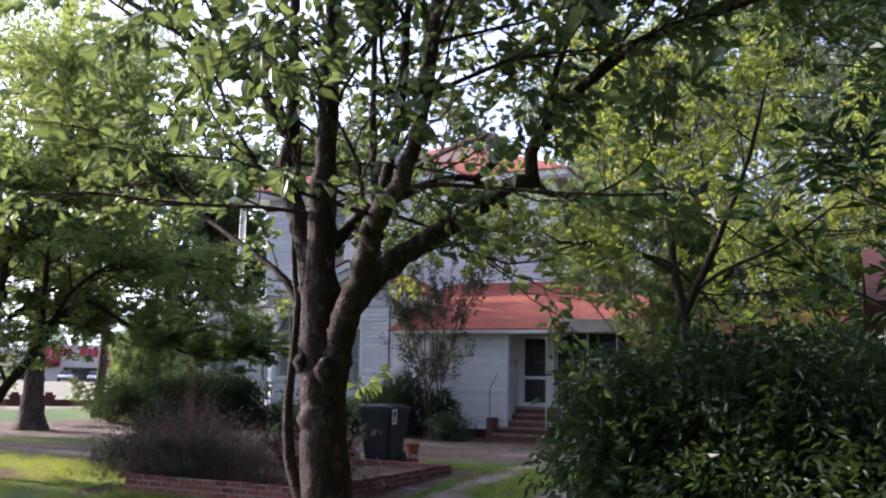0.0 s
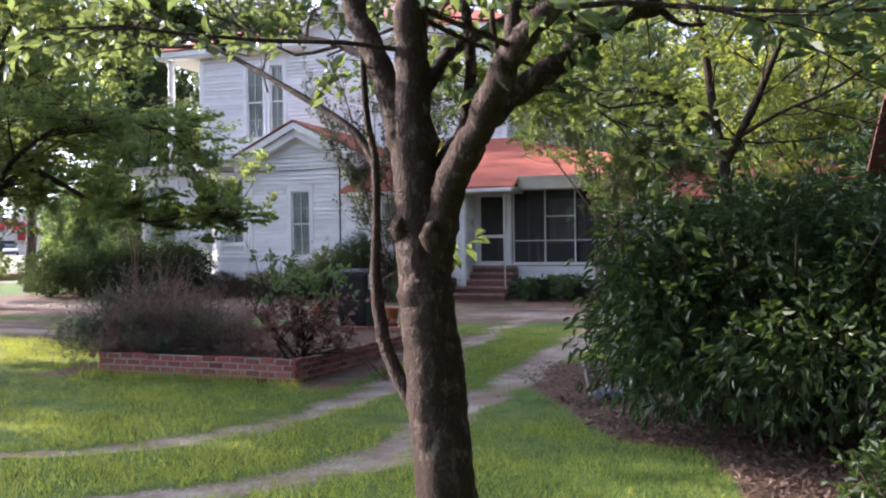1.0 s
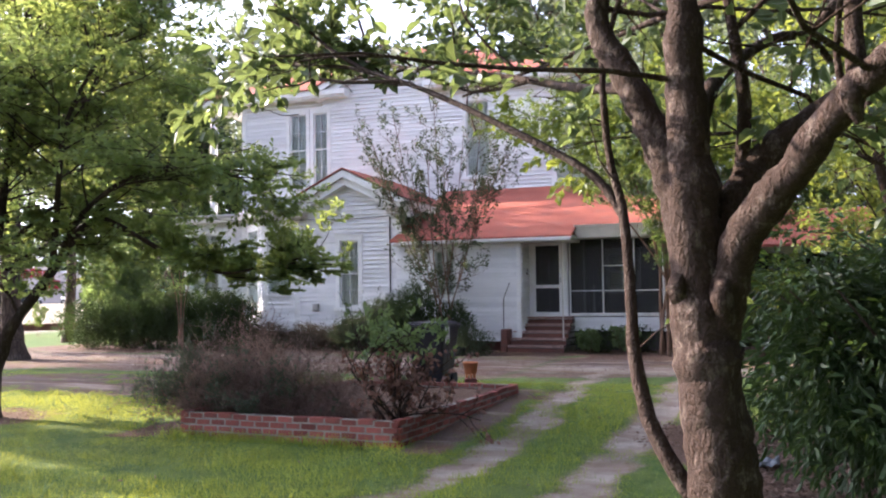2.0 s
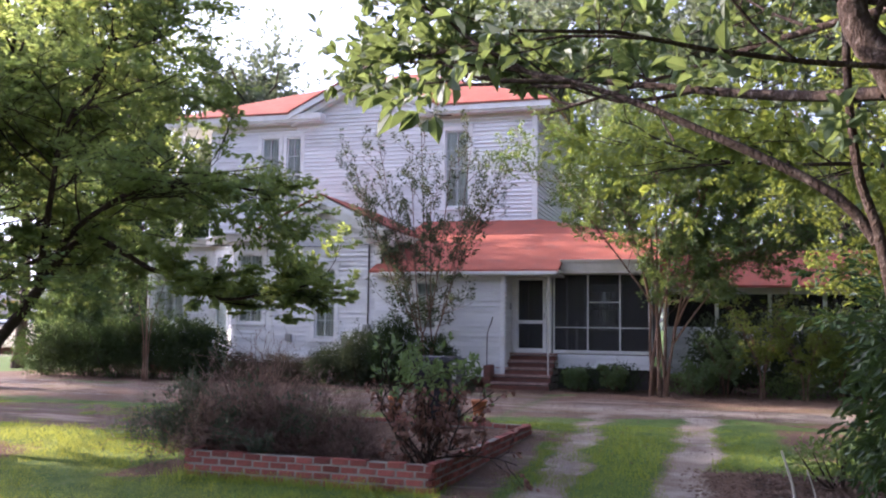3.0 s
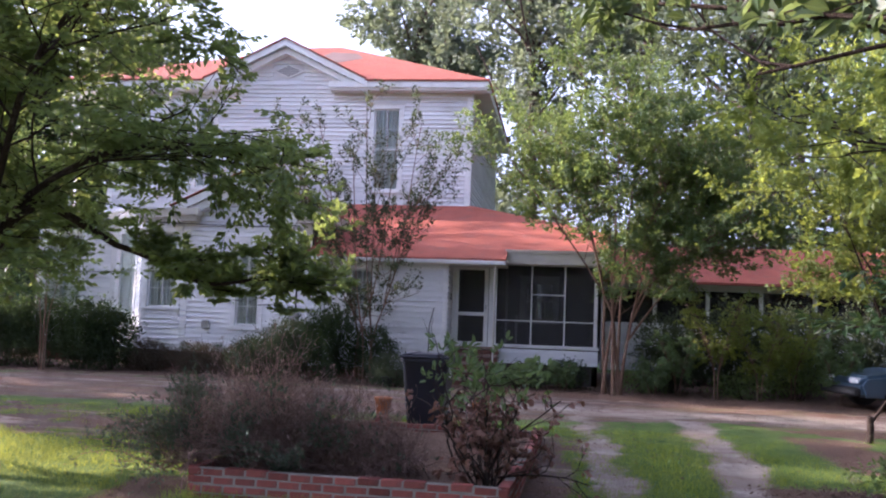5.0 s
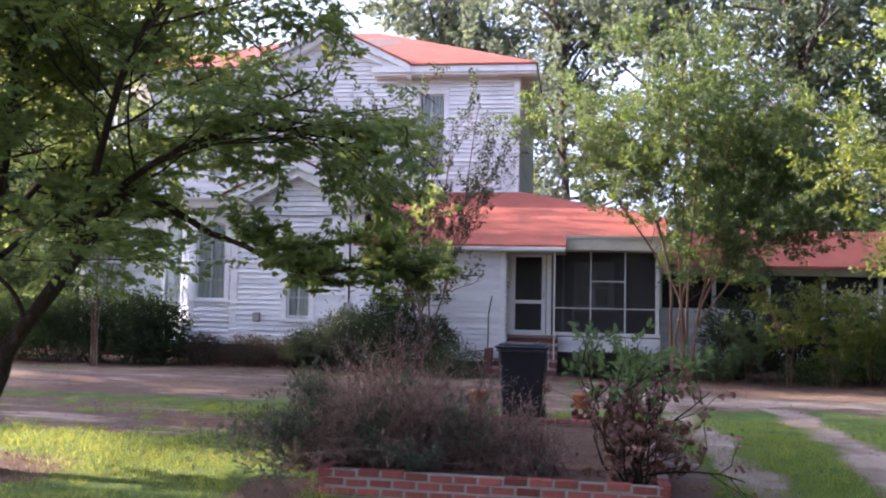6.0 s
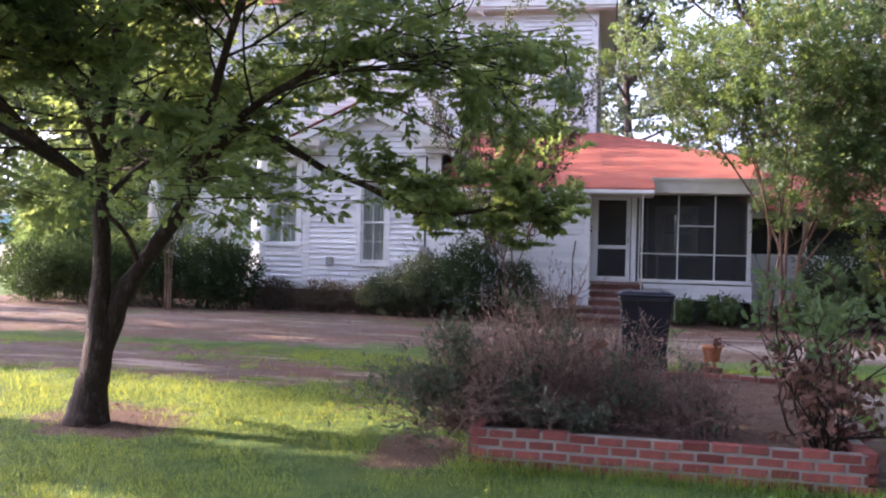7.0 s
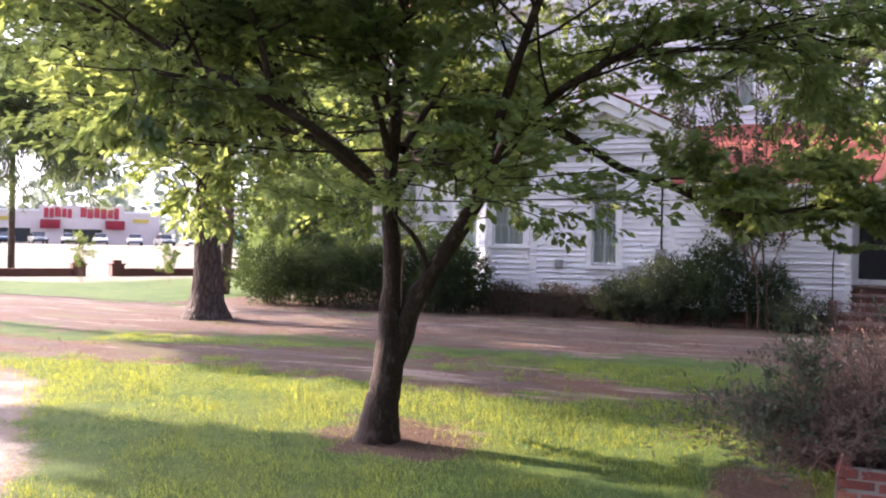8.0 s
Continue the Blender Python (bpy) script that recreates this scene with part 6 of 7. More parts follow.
# ---- loose things ----
def wheelie_bin():
    x, y, yaw = -7.25, 17.28, -0.03
    z = gz(x, y) + 0.015
    t = thing("wheelie_bin", "dark plastic wheeled rubbish bin with a white sticker", "bin", (x, y, z))
    t.rotation_euler = (0, 0, yaw)
    t.scale = (1.05, 1.05, 1.06)

    def add(name, bm, mat, parent=t, label=""):
        ob = part(name, bm, mat, None, label, False)
        ob.parent = parent
        return ob

    bm = bmesh.new()
    rings = []
    for zz, hx, hy in ((0.06, 0.235, 0.25), (0.30, 0.262, 0.285), (0.72, 0.295, 0.335), (0.90, 0.31, 0.36), (0.90, 0.335, 0.385), (0.95, 0.335, 0.385)):
        ring = []
        for cx, cy in ((1, -1), (1, 1), (-1, 1), (-1, -1)):
            for k in range(4):
                a = math.atan2(cy, cx) + (k - 1.5) / 3 * math.pi / 2
                ring.append(bm.verts.new((cx * (hx - 0.05) + 0.05 * math.cos(a), cy * (hy - 0.05) + 0.05 * math.sin(a), zz)))
        rings.append(ring)
    for a, b in zip(rings, rings[1:]):
        for k in range(16):
            bm.faces.new((a[k], a[(k + 1) % 16], b[(k + 1) % 16], b[k]))
    bm.faces.new(rings[0][::-1])
    bm.faces.new(rings[-1])
    body = add("body", bm, BINP)
    lid = add("lid", boxes([(-0.35, 0.35, -0.40, 0.36, 0.955, 0.985), (-0.30, 0.30, -0.36, 0.30, 0.985, 1.01)], 0.012), BINP)
    for s in (-0.22, 0.17):
        add("lid_rib", boxes([(s, s + 0.05, -0.34, 0.28, 1.008, 1.022)], 0.006), BINP, lid)
    add("handle", boxes([(-0.25, 0.25, 0.40, 0.43, 0.93, 0.96), (-0.25, -0.22, 0.34, 0.42, 0.90, 0.95), (0.22, 0.25, 0.34, 0.42, 0.90, 0.95)], 0.008), BINP)
    for s in (-1, 1):
        w = lathe([(0.02, -0.03), (0.10, -0.03), (0.115, -0.015), (0.115, 0.015), (0.10, 0.03), (0.02, 0.03)], 16)
        for v in w.verts:
            v.co = Vector((v.co.z + s * 0.255, v.co.x + 0.24, v.co.y + 0.105))
        add("wheel", w, RUBBER)
    add("axle", boxes([(-0.26, 0.26, 0.225, 0.255, 0.09, 0.12)]), IRON)
    st = add("sticker", boxes([(0.337, 0.341, -0.33, -0.16, 0.69, 0.94)]), LABELW, body, "white sticker with a dark round mark")
    mk = lathe([(0.055, -0.001), (0.055, 0.001)], 18)
    for v in mk.verts:
        v.co = Vector((v.co.z + 0.3425, v.co.x - 0.245, v.co.y + 0.86))
    add("printed_mark", mk, INK, st)
    add("printed_bar", boxes([(0.3405, 0.3425, -0.31, -0.18, 0.73, 0.75), (0.3405, 0.3425, -0.31, -0.20, 0.765, 0.78)]), INK, st)


wheelie_bin()


def brick_stack(x, y, rows, yaw):
    t = thing("brick_stack", "short stack of loose red bricks beside the bed", "bricks", (x, y, gz(x, y)))
    rng = random.Random(int(x * 100))
    for k in range(rows):
        for j in (-1, 1):
            ob = new("brick", brick_mesh(0.20, 0.060))
            ob.parent = t
            turn = yaw + (math.pi / 2 if k % 2 else 0) + rng.uniform(-0.08, 0.08)
            off = Vector((-math.sin(turn), math.cos(turn), 0)) * 0.055 * j
            ob.matrix_basis = Matrix.Translation(off + Vector((0, 0, 0.032 + 0.063 * k))) @ Euler((0, 0, turn)).to_matrix().to_4x4()
    return gz(x, y) + 0.063 * rows + 0.003


def pot(x, y, z, label, tilt=0.0):
    t = thing("terracotta_pot", label, "pot", (x, y, z))
    t.scale = (0.85, 0.85, 0.9)
    t.rotation_euler = (tilt, 0, 0.4)
    prof = [(0.09, 0.075), (0.112, 0.085), (0.138, 0.26), (0.150, 0.262), (0.152, 0.29), (0.135, 0.29), (0.125, 0.24), (0.10, 0.12), (0.02, 0.11)]
    body = part("body", lathe(prof, 20), TERRA, None, "", True)
    body.parent = t
    for k in range(3):
        a = 2.1 * k + 0.5
        f = lathe([(0.020, 0.0), (0.026, 0.05), (0.034, 0.10)], 8)
        for v in f.verts:
            v.co += Vector((0.082 * math.cos(a), 0.082 * math.sin(a), 0))
        part("foot", f, TERRA, None, "", True).parent = t


zt = brick_stack(-6.45, 16.85, 3, 0.3)
pot(-6.45, 16.85, zt, "footed orange terracotta pot on a stack of bricks")
zt = brick_stack(-7.84, 16.95, 3, 0.1)
pot(-7.84, 16.95, zt, "footed orange terracotta pot on loose bricks")


def bush_pot():
    x, y = -9.25, 24.6
    t = thing("potted_plant", "small potted plant with dull green leaves near the steps", "plant", (x, y, gz(x, y)))
    b = part("pot", lathe([(0.09, 0.0), (0.13, 0.2), (0.14, 0.22), (0.12, 0.215), (0.02, 0.19)], 14), RUBBER, None, "", True)
    b.parent = t
    rng = np.random.default_rng(5)
    ps = rng.normal(0, 0.11, (160, 3)) * (1.2, 1.2, 0.6) + (0, 0, 0.30)
    ob = leaf_mesh(rng, "foliage", LEAF_S, None, ps, unit(ps - (0, 0, 0.15)), 0.08, 0.4)
    ob.parent = t


bush_pot()


def stick(name, a, b, r, mat, label):
    t = thing(name, label, "stick", (a[0], a[1], gz(a[0], a[1])))
    p = Plant(int(abs(a[0]) * 50))
    mid = [(a[i] + b[i]) / 2 + (0.02 if i == 0 else 0) for i in range(3)]
    p.limb([a, mid, b], r, r * 0.7)
    p.wood("stick", mat, t, 7)


stick("leaning_stick", (-2.28, 12.2, 0.0), (-2.42, 12.15, 0.62), 0.016, STICKW, "bleached stick stuck in the ground, leaning")
stick("leaning_stick", (-2.10, 12.3, 0.0), (-2.20, 12.2, 0.45), 0.012, STICKW, "thin bleached stick beside the shrub")


def stump():
    x, y = -0.9, 18.2
    t = thing("small_stump", "thin dead stump with a snapped side branch", "stump", (x, y, gz(x, y)))
    p = Plant(77)
    p.limb([(x, y, 0.1), (x + 0.03, y, 0.35), (x + 0.02, y, 0.55)], 0.06, 0.045)
    p.limb([(x + 0.02, y, 0.45), (x + 0.2, y, 0.7), (x + 0.35, y, 0.95)], 0.03, 0.012)
    p.wood("stump", BARK_D, t, 8)


stump()


def car(x, y, yaw, paint, label, name="parked_car"):
    """A saloon car: body, cabin glass, wheels, lamps."""
    t = thing(name, label, "car", (x, y, gz(x, y)))
    t.rotation_euler = (0, 0, yaw)

    def add(nm, bm, mat, parent=t, lb=""):
        ob = part(nm, bm, mat, None, lb)
        ob.parent = parent
        return ob

    bm = bmesh.new()
    prism(bm, [(-2.2, -0.86, 0.30), (2.15, -0.86, 0.28), (2.25, -0.86, 0.55), (2.1, -0.86, 0.72), (1.0, -0.86, 0.86), (-1.75, -0.86, 0.92), (-2.2, -0.86, 0.84)], (0, 1.72, 0))
    bmesh.ops.bevel(bm, geom=bm.edges[:], offset=0.07, segments=2, affect="EDGES")
    body = add("body", bm, paint)
    bm = bmesh.new()
    prism(bm, [(1.0, -0.74, 0.86), (0.25, -0.62, 1.36), (-1.0, -0.62, 1.40), (-1.7, -0.74, 0.90)], (0, 1.36, 0))
    add("cabin_glass", bm, CARGLASS)
    add("car_roof", boxes([(-1.0, 0.28, -0.60, 0.62, 1.36, 1.41)], 0.03), paint)
    for wx in (-1.4, 1.35):
        for s in (-1, 1):
            w = lathe([(0.16, -0.10), (0.31, -0.10), (0.33, -0.06), (0.33, 0.06), (0.31, 0.10), (0.16, 0.10)], 18)
            for v in w.verts:
                v.co = Vector((v.co.x + wx, v.co.z + s * 0.78, v.co.y + 0.33))
            tyre = add("wheel", w, RUBBER)
            h = lathe([(0.06, -0.105), (0.19, -0.102), (0.19, 0.102), (0.06, 0.105)], 14)
            for v in h.verts:
                v.co = Vector((v.co.x + wx, v.co.z + s * 0.785, v.co.y + 0.33))
            add("rim", h, STEEL, tyre)
    for s in (-1, 1):
        add("headlight", boxes([(2.12, 2.24, 0.55 * s - 0.17, 0.55 * s + 0.17, 0.56, 0.68)], 0.02), LABELW)
        add("tail_light", boxes([(-2.23, -2.17, 0.6 * s - 0.14, 0.6 * s + 0.14, 0.62, 0.76)], 0.015), REDP)
    add("bumper", boxes([(2.16, 2.30, -0.8, 0.8, 0.30, 0.48)], 0.04), RUBBER)
    return t


CARGLASS = surface("dark_car_glass", (0.02, 0.025, 0.03), (0.025, 0.03, 0.035), 2.0, 0.08, spec=0.7)
REDP = surface("red_car_paint", (0.30, 0.03, 0.03), (0.26, 0.03, 0.03), 1.0, 0.3, spec=0.6)
BLUEP = surface("blue_car_paint", (0.06, 0.11, 0.17), (0.05, 0.09, 0.14), 1.0, 0.3, spec=0.6)
WHITEP = surface("white_car_paint", (0.7, 0.7, 0.7), (0.66, 0.66, 0.66), 1.0, 0.3, spec=0.6)
GREYP = surface("grey_car_paint", (0.16, 0.17, 0.18), (0.14, 0.15, 0.16), 1.0, 0.3, spec=0.6)
car(2.75, 25.0, radians(190), BLUEP, "blue car parked under trees, half hidden by leaves")


def tarp():
    t = thing("plastic_sheet", "crumpled grey plastic sheet at the foot of the shrub", "sheet", (-2.0, 12.05, 0.03))
    n = 16
    vs = []
    for j in range(n):
        for i in range(n):
            x, y = -2.2 + 0.40 * i / (n - 1), 11.9 + 0.32 * j / (n - 1)
            vs.append((x, y, 0.02 + 0.16 * abs(noise.noise(Vector((x * 9, y * 9, 2)))) + 0.02))
    i = (np.arange(n - 1)[:, None] * n + np.arange(n - 1)[None]).ravel()
    ob = raw("sheet", vs, np.stack([i, i + 1, i + n + 1, i + n], 1), surface("grey_plastic", (0.13, 0.145, 0.17), (0.09, 0.10, 0.12), 9.0, 0.6, spec=0.12), t)
    md = ob.modifiers.new("thick", "SOLIDIFY")
    md.thickness = 0.004


tarp()


def outbuilding():
    """The dark low building with a red eave behind the shrubs."""
    x0, x1, y0, y1 = 0.80, 3.8, 12.3, 15.4
    t = thing("outbuilding", "low dark outbuilding with a red tin eave among evergreens", "shed", (2.0, 13.8, 0))
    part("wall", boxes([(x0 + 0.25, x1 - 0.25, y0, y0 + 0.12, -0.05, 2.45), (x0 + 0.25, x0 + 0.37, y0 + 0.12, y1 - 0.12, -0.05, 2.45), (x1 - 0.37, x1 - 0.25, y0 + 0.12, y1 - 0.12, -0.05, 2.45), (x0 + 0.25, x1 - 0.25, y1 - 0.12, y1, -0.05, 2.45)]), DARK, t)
    for ya, yb in ((y0 - 0.35, 13.85), (y1 + 0.35, 13.85)):
        bm = bmesh.new()
        prism(bm, [(x0, ya, 2.52), (x1, ya, 2.52), (x1, yb, 3.30), (x0, yb, 3.30)], (0, 0, -0.05))
        part("roof", bm, MAROON, t, "dull red roof slope")
    part("fascia", boxes([(x0, x1, y0 - 0.37, y0 - 0.33, 2.30, 2.50)]), MAROON, t)
    ch = part("chimney", boxes([(1.10, 1.54, 13.1, 13.5, 2.7, 4.1)]), MORTAR, t, "old brick chimney")
    for c in range(18):
        for j in range(2):
            ob = new("brick", brick_mesh(0.21, 0.062))
            ob.parent = ch
            ob.location = (1.21 + 0.22 * j + (0.03 if c % 2 else -0.02), 13.08, 2.76 + 0.075 * c)


outbuilding()


# ---- far side of the road ----
def garden_wall():
    t = thing("garden_wall", "low old brick wall with short square pillars by the road", "wall", (-37.5, 36.5, 0))
    o1, u1 = (-42.0, 29.0), unit((4.6, 7.2, 0))
    for s0, s1 in ((-8.0, 8.0), (9.6, 20.0)):
        part("wall_run", lboxes(o1, u1[:2], [(s0, s1, -0.15, 0.15, -0.1, 0.42), (s0, s1, -0.19, 0.19, 0.42, 0.48)], 0.01), BRICKD, t)
    for s in (-4.0, 2.4, 8.0, 9.6, 14.0):
        part("pillar", lboxes(o1, u1[:2], [(s - 0.26, s + 0.26, -0.27, 0.27, -0.1, 0.62), (s - 0.31, s + 0.31, -0.32, 0.32, 0.62, 0.70), (s - 0.17, s + 0.17, -0.18, 0.18, 0.70, 0.84)], 0.012), BRICKD, t)


def utility_pole():
    t = thing("utility_pole", "grey wooden utility pole by the road", "pole", (-45.0, 39.0, 0))
    b = part("pole", lathe([(0.17, -0.2), (0.16, 2.0), (0.11, 9.5)], 12), BARK_P, None, "", True)
    b.parent = t
    for k, zz in enumerate((8.6, 9.1)):
        c = part("cross_arm", boxes([(-0.9, 0.9, -0.06, 0.06, zz, zz + 0.12)], 0.01), BARK_P)
        c.parent = t


def store():
    t = thing("supermarket", "low brick supermarket whitened for haze, with red awnings and sign", "shop", (-98, 100, 0.9))
    a, b = Vector((-104.0, 94.5, 0)), Vector((-91.5, 106.0, 0))
    u = (b - a).normalized()
    o = a - u * 24
    L = 24 + 17.5

    def bx(name, rows, mat, label="", bev=0.0):
        return part(name, lboxes(o[:2], u[:2], rows, bev), mat, t, label)

    # brick whitened in its colour to stand for the distant haze
    pale = surface("haze_paled_store_brick", (0.68, 0.60, 0.55), (0.62, 0.54, 0.5), 1.0, 0.9, grain=8)
    red = surface("red_awning_cloth", (0.45, 0.05, 0.07), (0.38, 0.05, 0.06), 1.0, 0.8)
    bx("wall", [(0, L, -20, 0, 0.5, 5.2)], pale)
    bx("parapet", [(-0.2, L + 0.2, -20.2, 0.15, 5.2, 5.5)], TRIM)
    bx("raised_front", [(L - 15.0, L - 4.5, -0.5, 0.25, 0.9, 6.1)], pale)
    bx("shop_window", [(L - 12.0, L - 7.3, 0.2, 0.35, 1.2, 3.0)], CARGLASS)
    bx("shop_window", [(L - 22, L - 16, 0.0, 0.1, 1.2, 3.0)], CARGLASS)
    for s0 in (L - 14.8, L - 6.9):
        bm = bmesh.new()
        prev = None
        n = Vector((u.y, -u.x, 0))
        for k in range(9):
            an = math.pi / 2 * k / 8
            h, d = 3.0 + 1.2 * math.sin(an), 0.3 + 1.3 * math.cos(an)
            cur = [bm.verts.new(o + u * (s0 + q) + n * d + Vector((0, 0, h))) for q in (0, 2.4)]
            if prev:
                bm.faces.new((prev[0], prev[1], cur[1], cur[0]))
            prev = cur
        bmesh.ops.solidify(bm, geom=bm.faces[:], thickness=0.04)
        part("awning", bm, red, t, "rounded red awning")
    rr = random.Random(4)
    s = L - 14.4
    for k in range(11):
        w = rr.uniform(0.45, 0.75)
        if k == 5:
            s += 0.9
        bx("sign_bar", [(s, s + w, 0.26, 0.42, 4.5 + rr.uniform(-0.1, 0.1), 5.7 + rr.uniform(-0.15, 0.2))], red, "plain red sign shape", 0.05)
        s += w + 0.15
    for s0 in (L - 20, L - 3.4):
        bx("small_sign_bar", [(s0, s0 + 2.0, 0.02, 0.12, 4.0, 4.5)], surface("yellow_sign", (0.55, 0.42, 0.08), (0.5, 0.38, 0.08), 1.0, 0.7))
    bx("canopy", [(L + 0.5, L + 6, -3, 3, 2.6, 3.4)], WHITEP)
    bx("canopy_post", [(L + 0.7, L + 0.9, 2.4, 2.6, 0.8, 2.6), (L + 5.5, L + 5.7, 2.4, 2.6, 0.8, 2.6)], TRIM)
    n = Vector((u.y, -u.x, 0))
    first = {}
    spots = [(-3, 9, 1), (1, 9, 2), (4.4, 9.3, 0), (8, 9, 3), (11, 9.2, 1), (15.5, 10, 3), (19, 10, 2), (22.5, 10.4, 1), (26, 10, 1), (30, 10.3, 1), (6, 13, 1), (13, 14, 0), (33.5, 11, 2), (37, 11, 1)]
    paints = ((REDP, "red"), (WHITEP, "white"), (GREYP, "grey"), (BLUEP, "blue"))
    for s0, d, k in spots:
        q = o + u * (s0 + 8) + n * d
        yaw = math.atan2(n.y, n.x) + (0.2 if k == 2 else 0)
        if k not in first:
            first[k] = tagged(car(q.x, q.y, yaw, paints[k][0], paints[k][1] + " car in the supermarket car park"), group="cars in the car park")
        else:
            copy_thing(first[k], pose(q.x, q.y, gz(q.x, q.y), 0, 0, math.degrees(yaw)))
    tagged(part("road", lboxes((o + n * 30)[:2], u[:2], [(-60, 90, -5, 5, 0.55, 0.80)]), surface("grey_asphalt", (0.16, 0.16, 0.16), (0.13, 0.13, 0.13), 0.5, 0.9)), "grey asphalt road beyond the lawn", "road", kind="structure")


def blue_shop():
    t = thing("blue_building", "small pale blue building beyond the car park", "shop", (-84, 122, 0.9))
    blue = surface("pale_blue_wall", (0.22, 0.42, 0.55), (0.2, 0.37, 0.5), 1.0, 0.8)
    part("wall", boxes([(-92, -82, 120, 128, 0.5, 5.0)]), blue, t)
    bm = bmesh.new()
    prism(bm, [(-92.5, 119.5, 5.0), (-81.5, 119.5, 5.0), (-87, 119.5, 7.4)], (0, 9, 0))
    part("gable_roof", bm, TIN, t)
    part("sign", boxes([(-88.5, -85.5, 119.8, 119.95, 3.6, 4.6)]), WHITEP, t)


garden_wall()
utility_pole()
store()
blue_shop()


# ---- distant trees ----
def big_tree(x, y, h, r, seed, mat=LEAF_F, count=9000, trunk=0.3, size=0.3, group="", low=0.25):
    t = plant_thing("background_tree", "tall leafy tree of the surroundings, some added out of view" if not group else "leafy tree in the far row", "tree", x, y, group)
    p = Plant(seed)
    z0 = gz(x, y)
    a = p.limb([(x, y, z0 - 0.1), (x + 0.2, y, z0 + h * 0.3), (x - 0.2, y + 0.2, z0 + h * 0.65), (x, y, z0 + h * 0.92)], trunk, 0.06)
    p.along(a, 30, r, 0.09, (5, 4), start=low, lift=0.35, flat=0.7, angle=0.8, leaves=34, tip_r=0.046, out_from=(x, y, h * 0.5))
    p.wood("trunk", BARK_P, t, 8)
    p.crown("crown", mat, t, size, 0.6, 0.3, None, most=count, plain=True)


# trees past y = 43 take the leaf colour paled for haze
for k, (x, y, h, r) in enumerate([(-7.0, 50, 17, 4.6), (-1.5, 46, 18, 5.0), (4.5, 44, 19, 5.0), (10.5, 42, 17, 5.0), (-12, 58, 17, 4.5), (1.5, 38, 13, 4.2), (7.5, 36, 13, 4.2), (13.5, 33, 14, 4.5), (8.5, 22, 11, 4.0), (12, 15, 11, 4.0), (9.5, 29, 11, 3.8), (-30.5, 52, 15, 4.2), (-36, 60, 15, 4.5)]):
    big_tree(x, y, h, r, 200 + k, LEAF_C if k in (8, 9, 10, 6) else LEAF_HZ_LITE if y > 43 else LEAF_F, 12500, size=0.36 if y > 40 else 0.27)
big_tree(-14.5, 58.0, 21.0, 5.0, 228, LEAF_HZ_LITE, 14000, 0.35, 0.40)
big_tree(-33.0, 45.5, 13, 3.6, 230, LEAF_H, 14000, 0.35)
# the dark leaf colour stands for the shade over this tree
big_tree(-25.6, 33.2, 5.6, 1.9, 232, LEAF_M, 12000, 0.15, 0.16, low=0.06)
big_tree(-25.3, 28.6, 10.0, 2.4, 233, LEAF_H, 15000, 0.22, 0.2, low=0.43)
big_tree(-28.5, 39.0, 9, 3.2, 231, LEAF_H, 16000, 0.25, low=0.12)


def far_woods():
    """A far belt of woods all round, one mass of leaf clumps in a haze-paled colour."""
    rng = np.random.default_rng(9)
    ps = []
    for k in range(70):
        a = 2 * math.pi * k / 70 + rng.normal(0, 0.02)
        r = rng.uniform(165, 210)
        h = rng.uniform(17, 26)
        d = unit(rng.normal(0, 1, (420, 3)))
        ps.append(np.array([-20 + r * math.cos(a), 20 + r * math.sin(a), 1 + h * 0.5]) + d * rng.uniform(0.6, 1, (420, 1)) * (10.0, 10.0, h * 0.55))
    ps = np.concatenate(ps)
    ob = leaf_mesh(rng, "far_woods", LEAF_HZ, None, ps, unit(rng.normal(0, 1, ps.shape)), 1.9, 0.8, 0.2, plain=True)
    tagged(ob, "belt of distant woods along the horizon, haze painted into the leaf colour", "woods", kind="stuff")


far_woods()
# unseen trees beyond the lawn, added to throw the evening shade across it
big_tree(-31.6, 11.0, 11.8, 1.6, 240, LEAF_D, 3600, 0.25, 0.40, low=0.60)
big_tree(-30.8, 13.7, 11.5, 0.8, 242, LEAF_D, 7000, 0.20, 0.36, low=0.55)
big_tree(-31.0, 19.1, 10.6, 2.1, 243, LEAF_D, 14000, 0.22, 0.36, low=0.56)
big_tree(-33.5, 25.2, 11.5, 2.4, 245, LEAF_D, 12000, 0.25, 0.38, low=0.52)
big_tree(-33.0, 8.2, 12.0, 2.0, 241, LEAF_D, 4500, 0.25, 0.40, low=0.52)
# dark evergreens added unseen behind the walker, to keep sky light off the shrubs
big_tree(5.4, 1.0, 11.5, 4.2, 246, LEAF_M, 22000, 0.28, 0.42, low=0.25)
big_tree(1.2, -4.6, 12.0, 4.2, 247, LEAF_M, 22000, 0.28, 0.42, low=0.25)
# a row of unseen trees behind the walker, added to darken the window reflections
for k in range(6):
    big_tree(-30.0 + 8.5 * k, -21.0 - 2.5 * (k % 2), 12 + (k % 3), 4.4, 250 + k, LEAF_F, 6500, 0.3, 0.45, low=0.12)


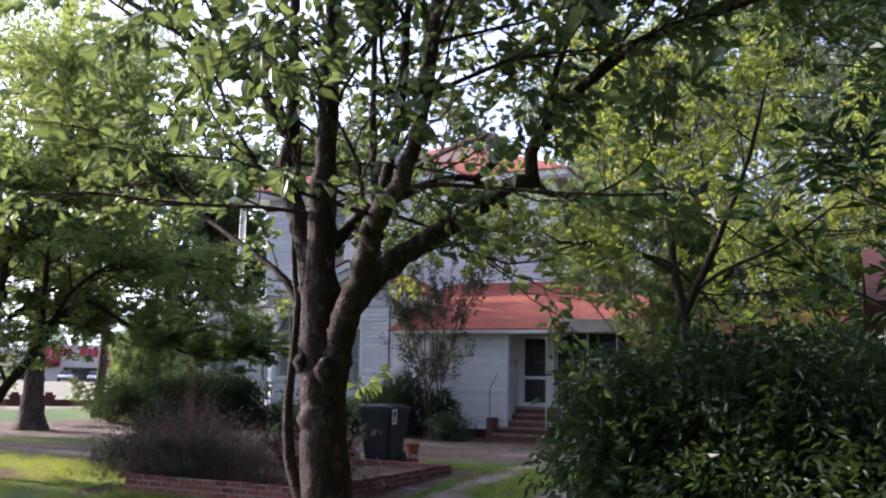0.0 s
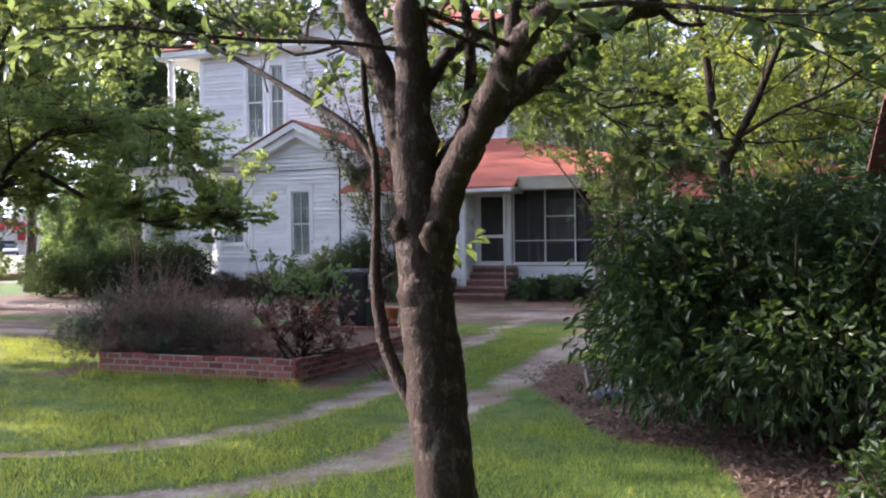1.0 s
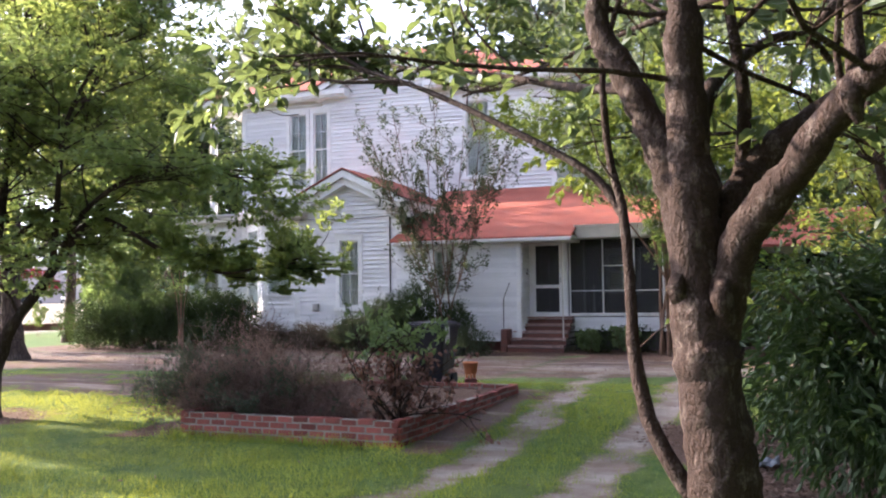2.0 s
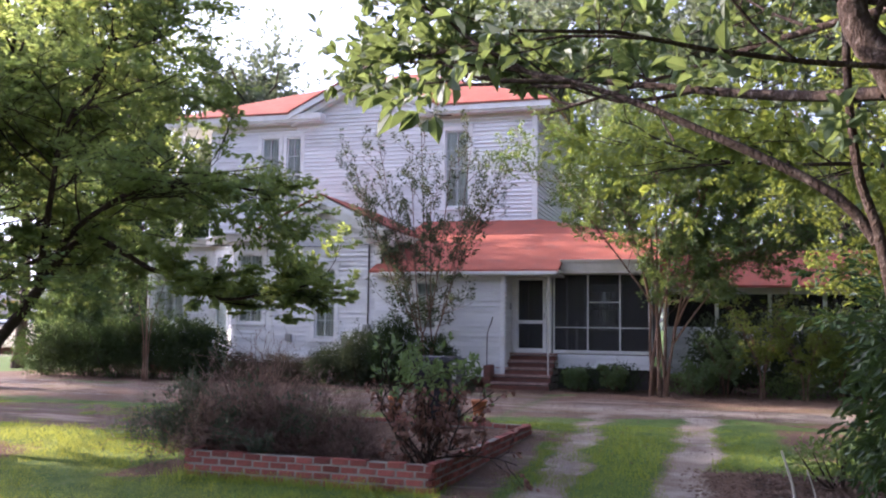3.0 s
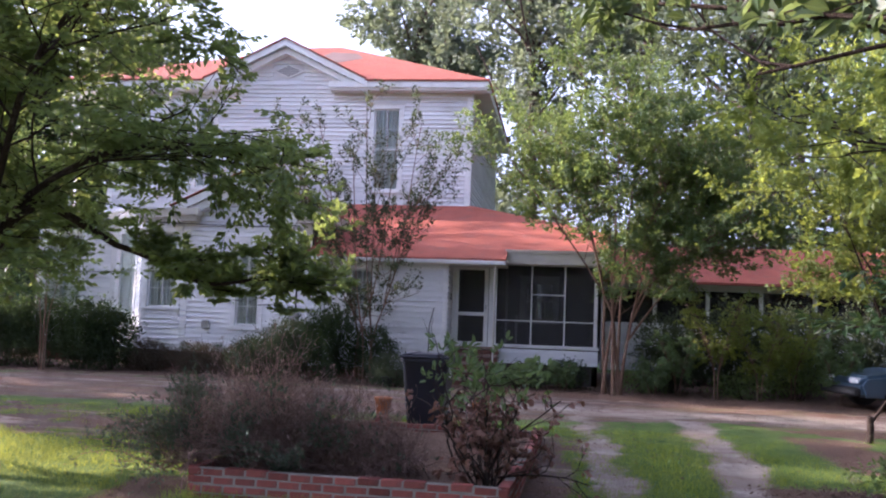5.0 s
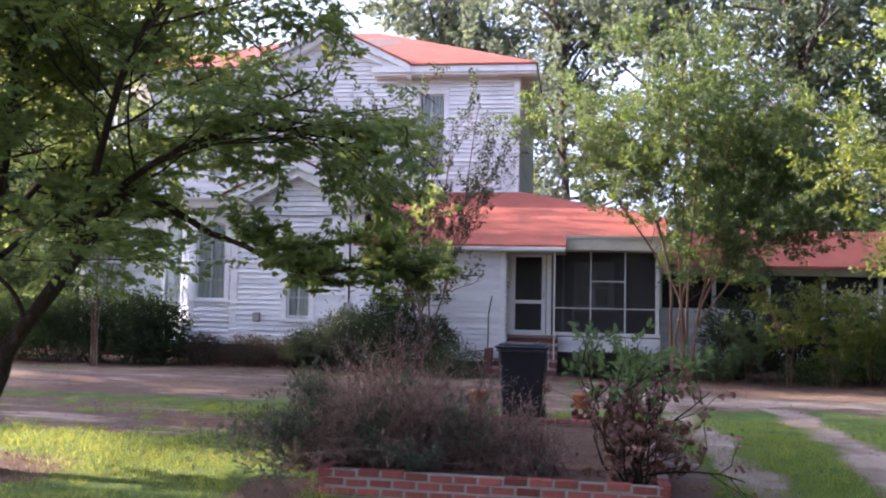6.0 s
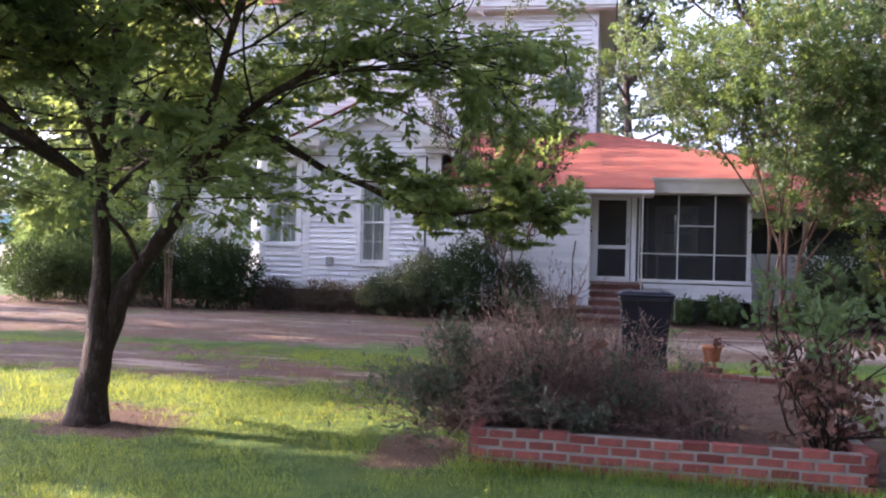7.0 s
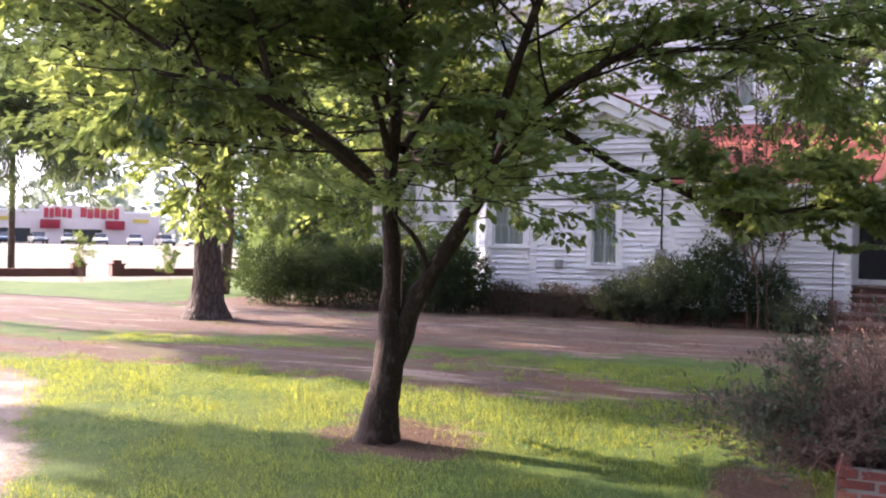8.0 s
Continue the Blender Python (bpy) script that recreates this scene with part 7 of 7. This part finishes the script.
# ---- grass and litter ----
def lawn():
    rng = np.random.default_rng(15)
    tries = rng.uniform(0, 1, (500000, 2))
    tries = np.stack([-19.5 + 21.2 * tries[:, 0], 5.2 + 13.0 * tries[:, 1] ** 1.25], 1)
    keep_ = []
    for x, y in tries:
        if -8.72 < x < -5.72 and 12.25 + (-5.8 - x) * 0.05 < y < 16.75:
            continue
        g = cover(x, y)[0]
        keep_.append((x, y, g)) if g > 0.12 and rng.random() < g ** 1.5 else None
    q = np.array(keep_)
    n = len(q)
    base = np.stack([q[:, 0], q[:, 1], [gz(x, y) - 0.01 for x, y, _ in q]], 1)
    h = rng.uniform(0.022, 0.065, n)[:, None]
    by_wall = (q[:, 0] > -9.0) & (q[:, 0] < -5.6) & (q[:, 1] > 12.0) & (q[:, 1] < 12.45)
    h[by_wall] *= 2.4
    clump = np.array([noise.noise(Vector((x * 1.9, y * 1.9, 9.0))) for x, y, _ in q])[:, None]
    h *= 1.0 + 0.6 * clump
    lean = rng.normal(0, 0.45, (n, 2))
    tip = base + np.concatenate([lean * h, h], 1)
    a = rng.uniform(0, np.pi, n)
    side = np.stack([np.cos(a), np.sin(a), 0 * a], 1) * rng.uniform(0.0025, 0.005, n)[:, None]
    verts = np.stack([base - side, base + side, tip], 1).reshape(-1, 3)
    ob = raw("grass", verts, np.arange(3 * n).reshape(-1, 3), GRASS)
    tagged(ob, "short green lawn grass", "grass", kind="stuff")


def litter():
    rng = np.random.default_rng(16)
    ps = []
    for x, y in zip(rng.uniform(-22, 3, 110000), rng.uniform(7.5, 27.5, 110000)):
        l = cover(x, y)[2]
        dens = l if (x > -3.4 and y < 15) else 0.25 * l
        if y > 15.3 and l < 0.3:
            dens = 0.05
        if y < 15.3 and l < 0.3:
            dens = 0.006
        if rng.random() < dens:
            ps.append((x, y, gz(x, y) + 0.012))
    ps = np.array(ps)
    w = rng.normal(0, 1, ps.shape) * (1, 1, 0.25)
    ob = leaf_mesh(rng, "leaf_litter", LITTER, None, ps, unit(w), 0.045, 0.4, 0.75, 0.0)
    tagged(ob, "brown fallen leaves and pine straw", "leaves", kind="stuff")
    q = np.stack([rng.uniform(-2.6, 2.6, 26000), rng.uniform(8.0, 14.6, 26000)], 1)
    q = np.array([(x, y, gz(x, y) + 0.014) for x, y in q if rng.random() < cover(x, y)[2]])
    ob = leaf_mesh(rng, "bark_mulch", MULCH, None, q, unit(rng.normal(0, 1, q.shape) * (1, 1, 0.3)), 0.085, 0.2, 0.6, 0.0, plain=True)
    tagged(ob, "coarse brown bark mulch and twigs under the shrubs", "mulch", kind="stuff")


lawn()
litter()
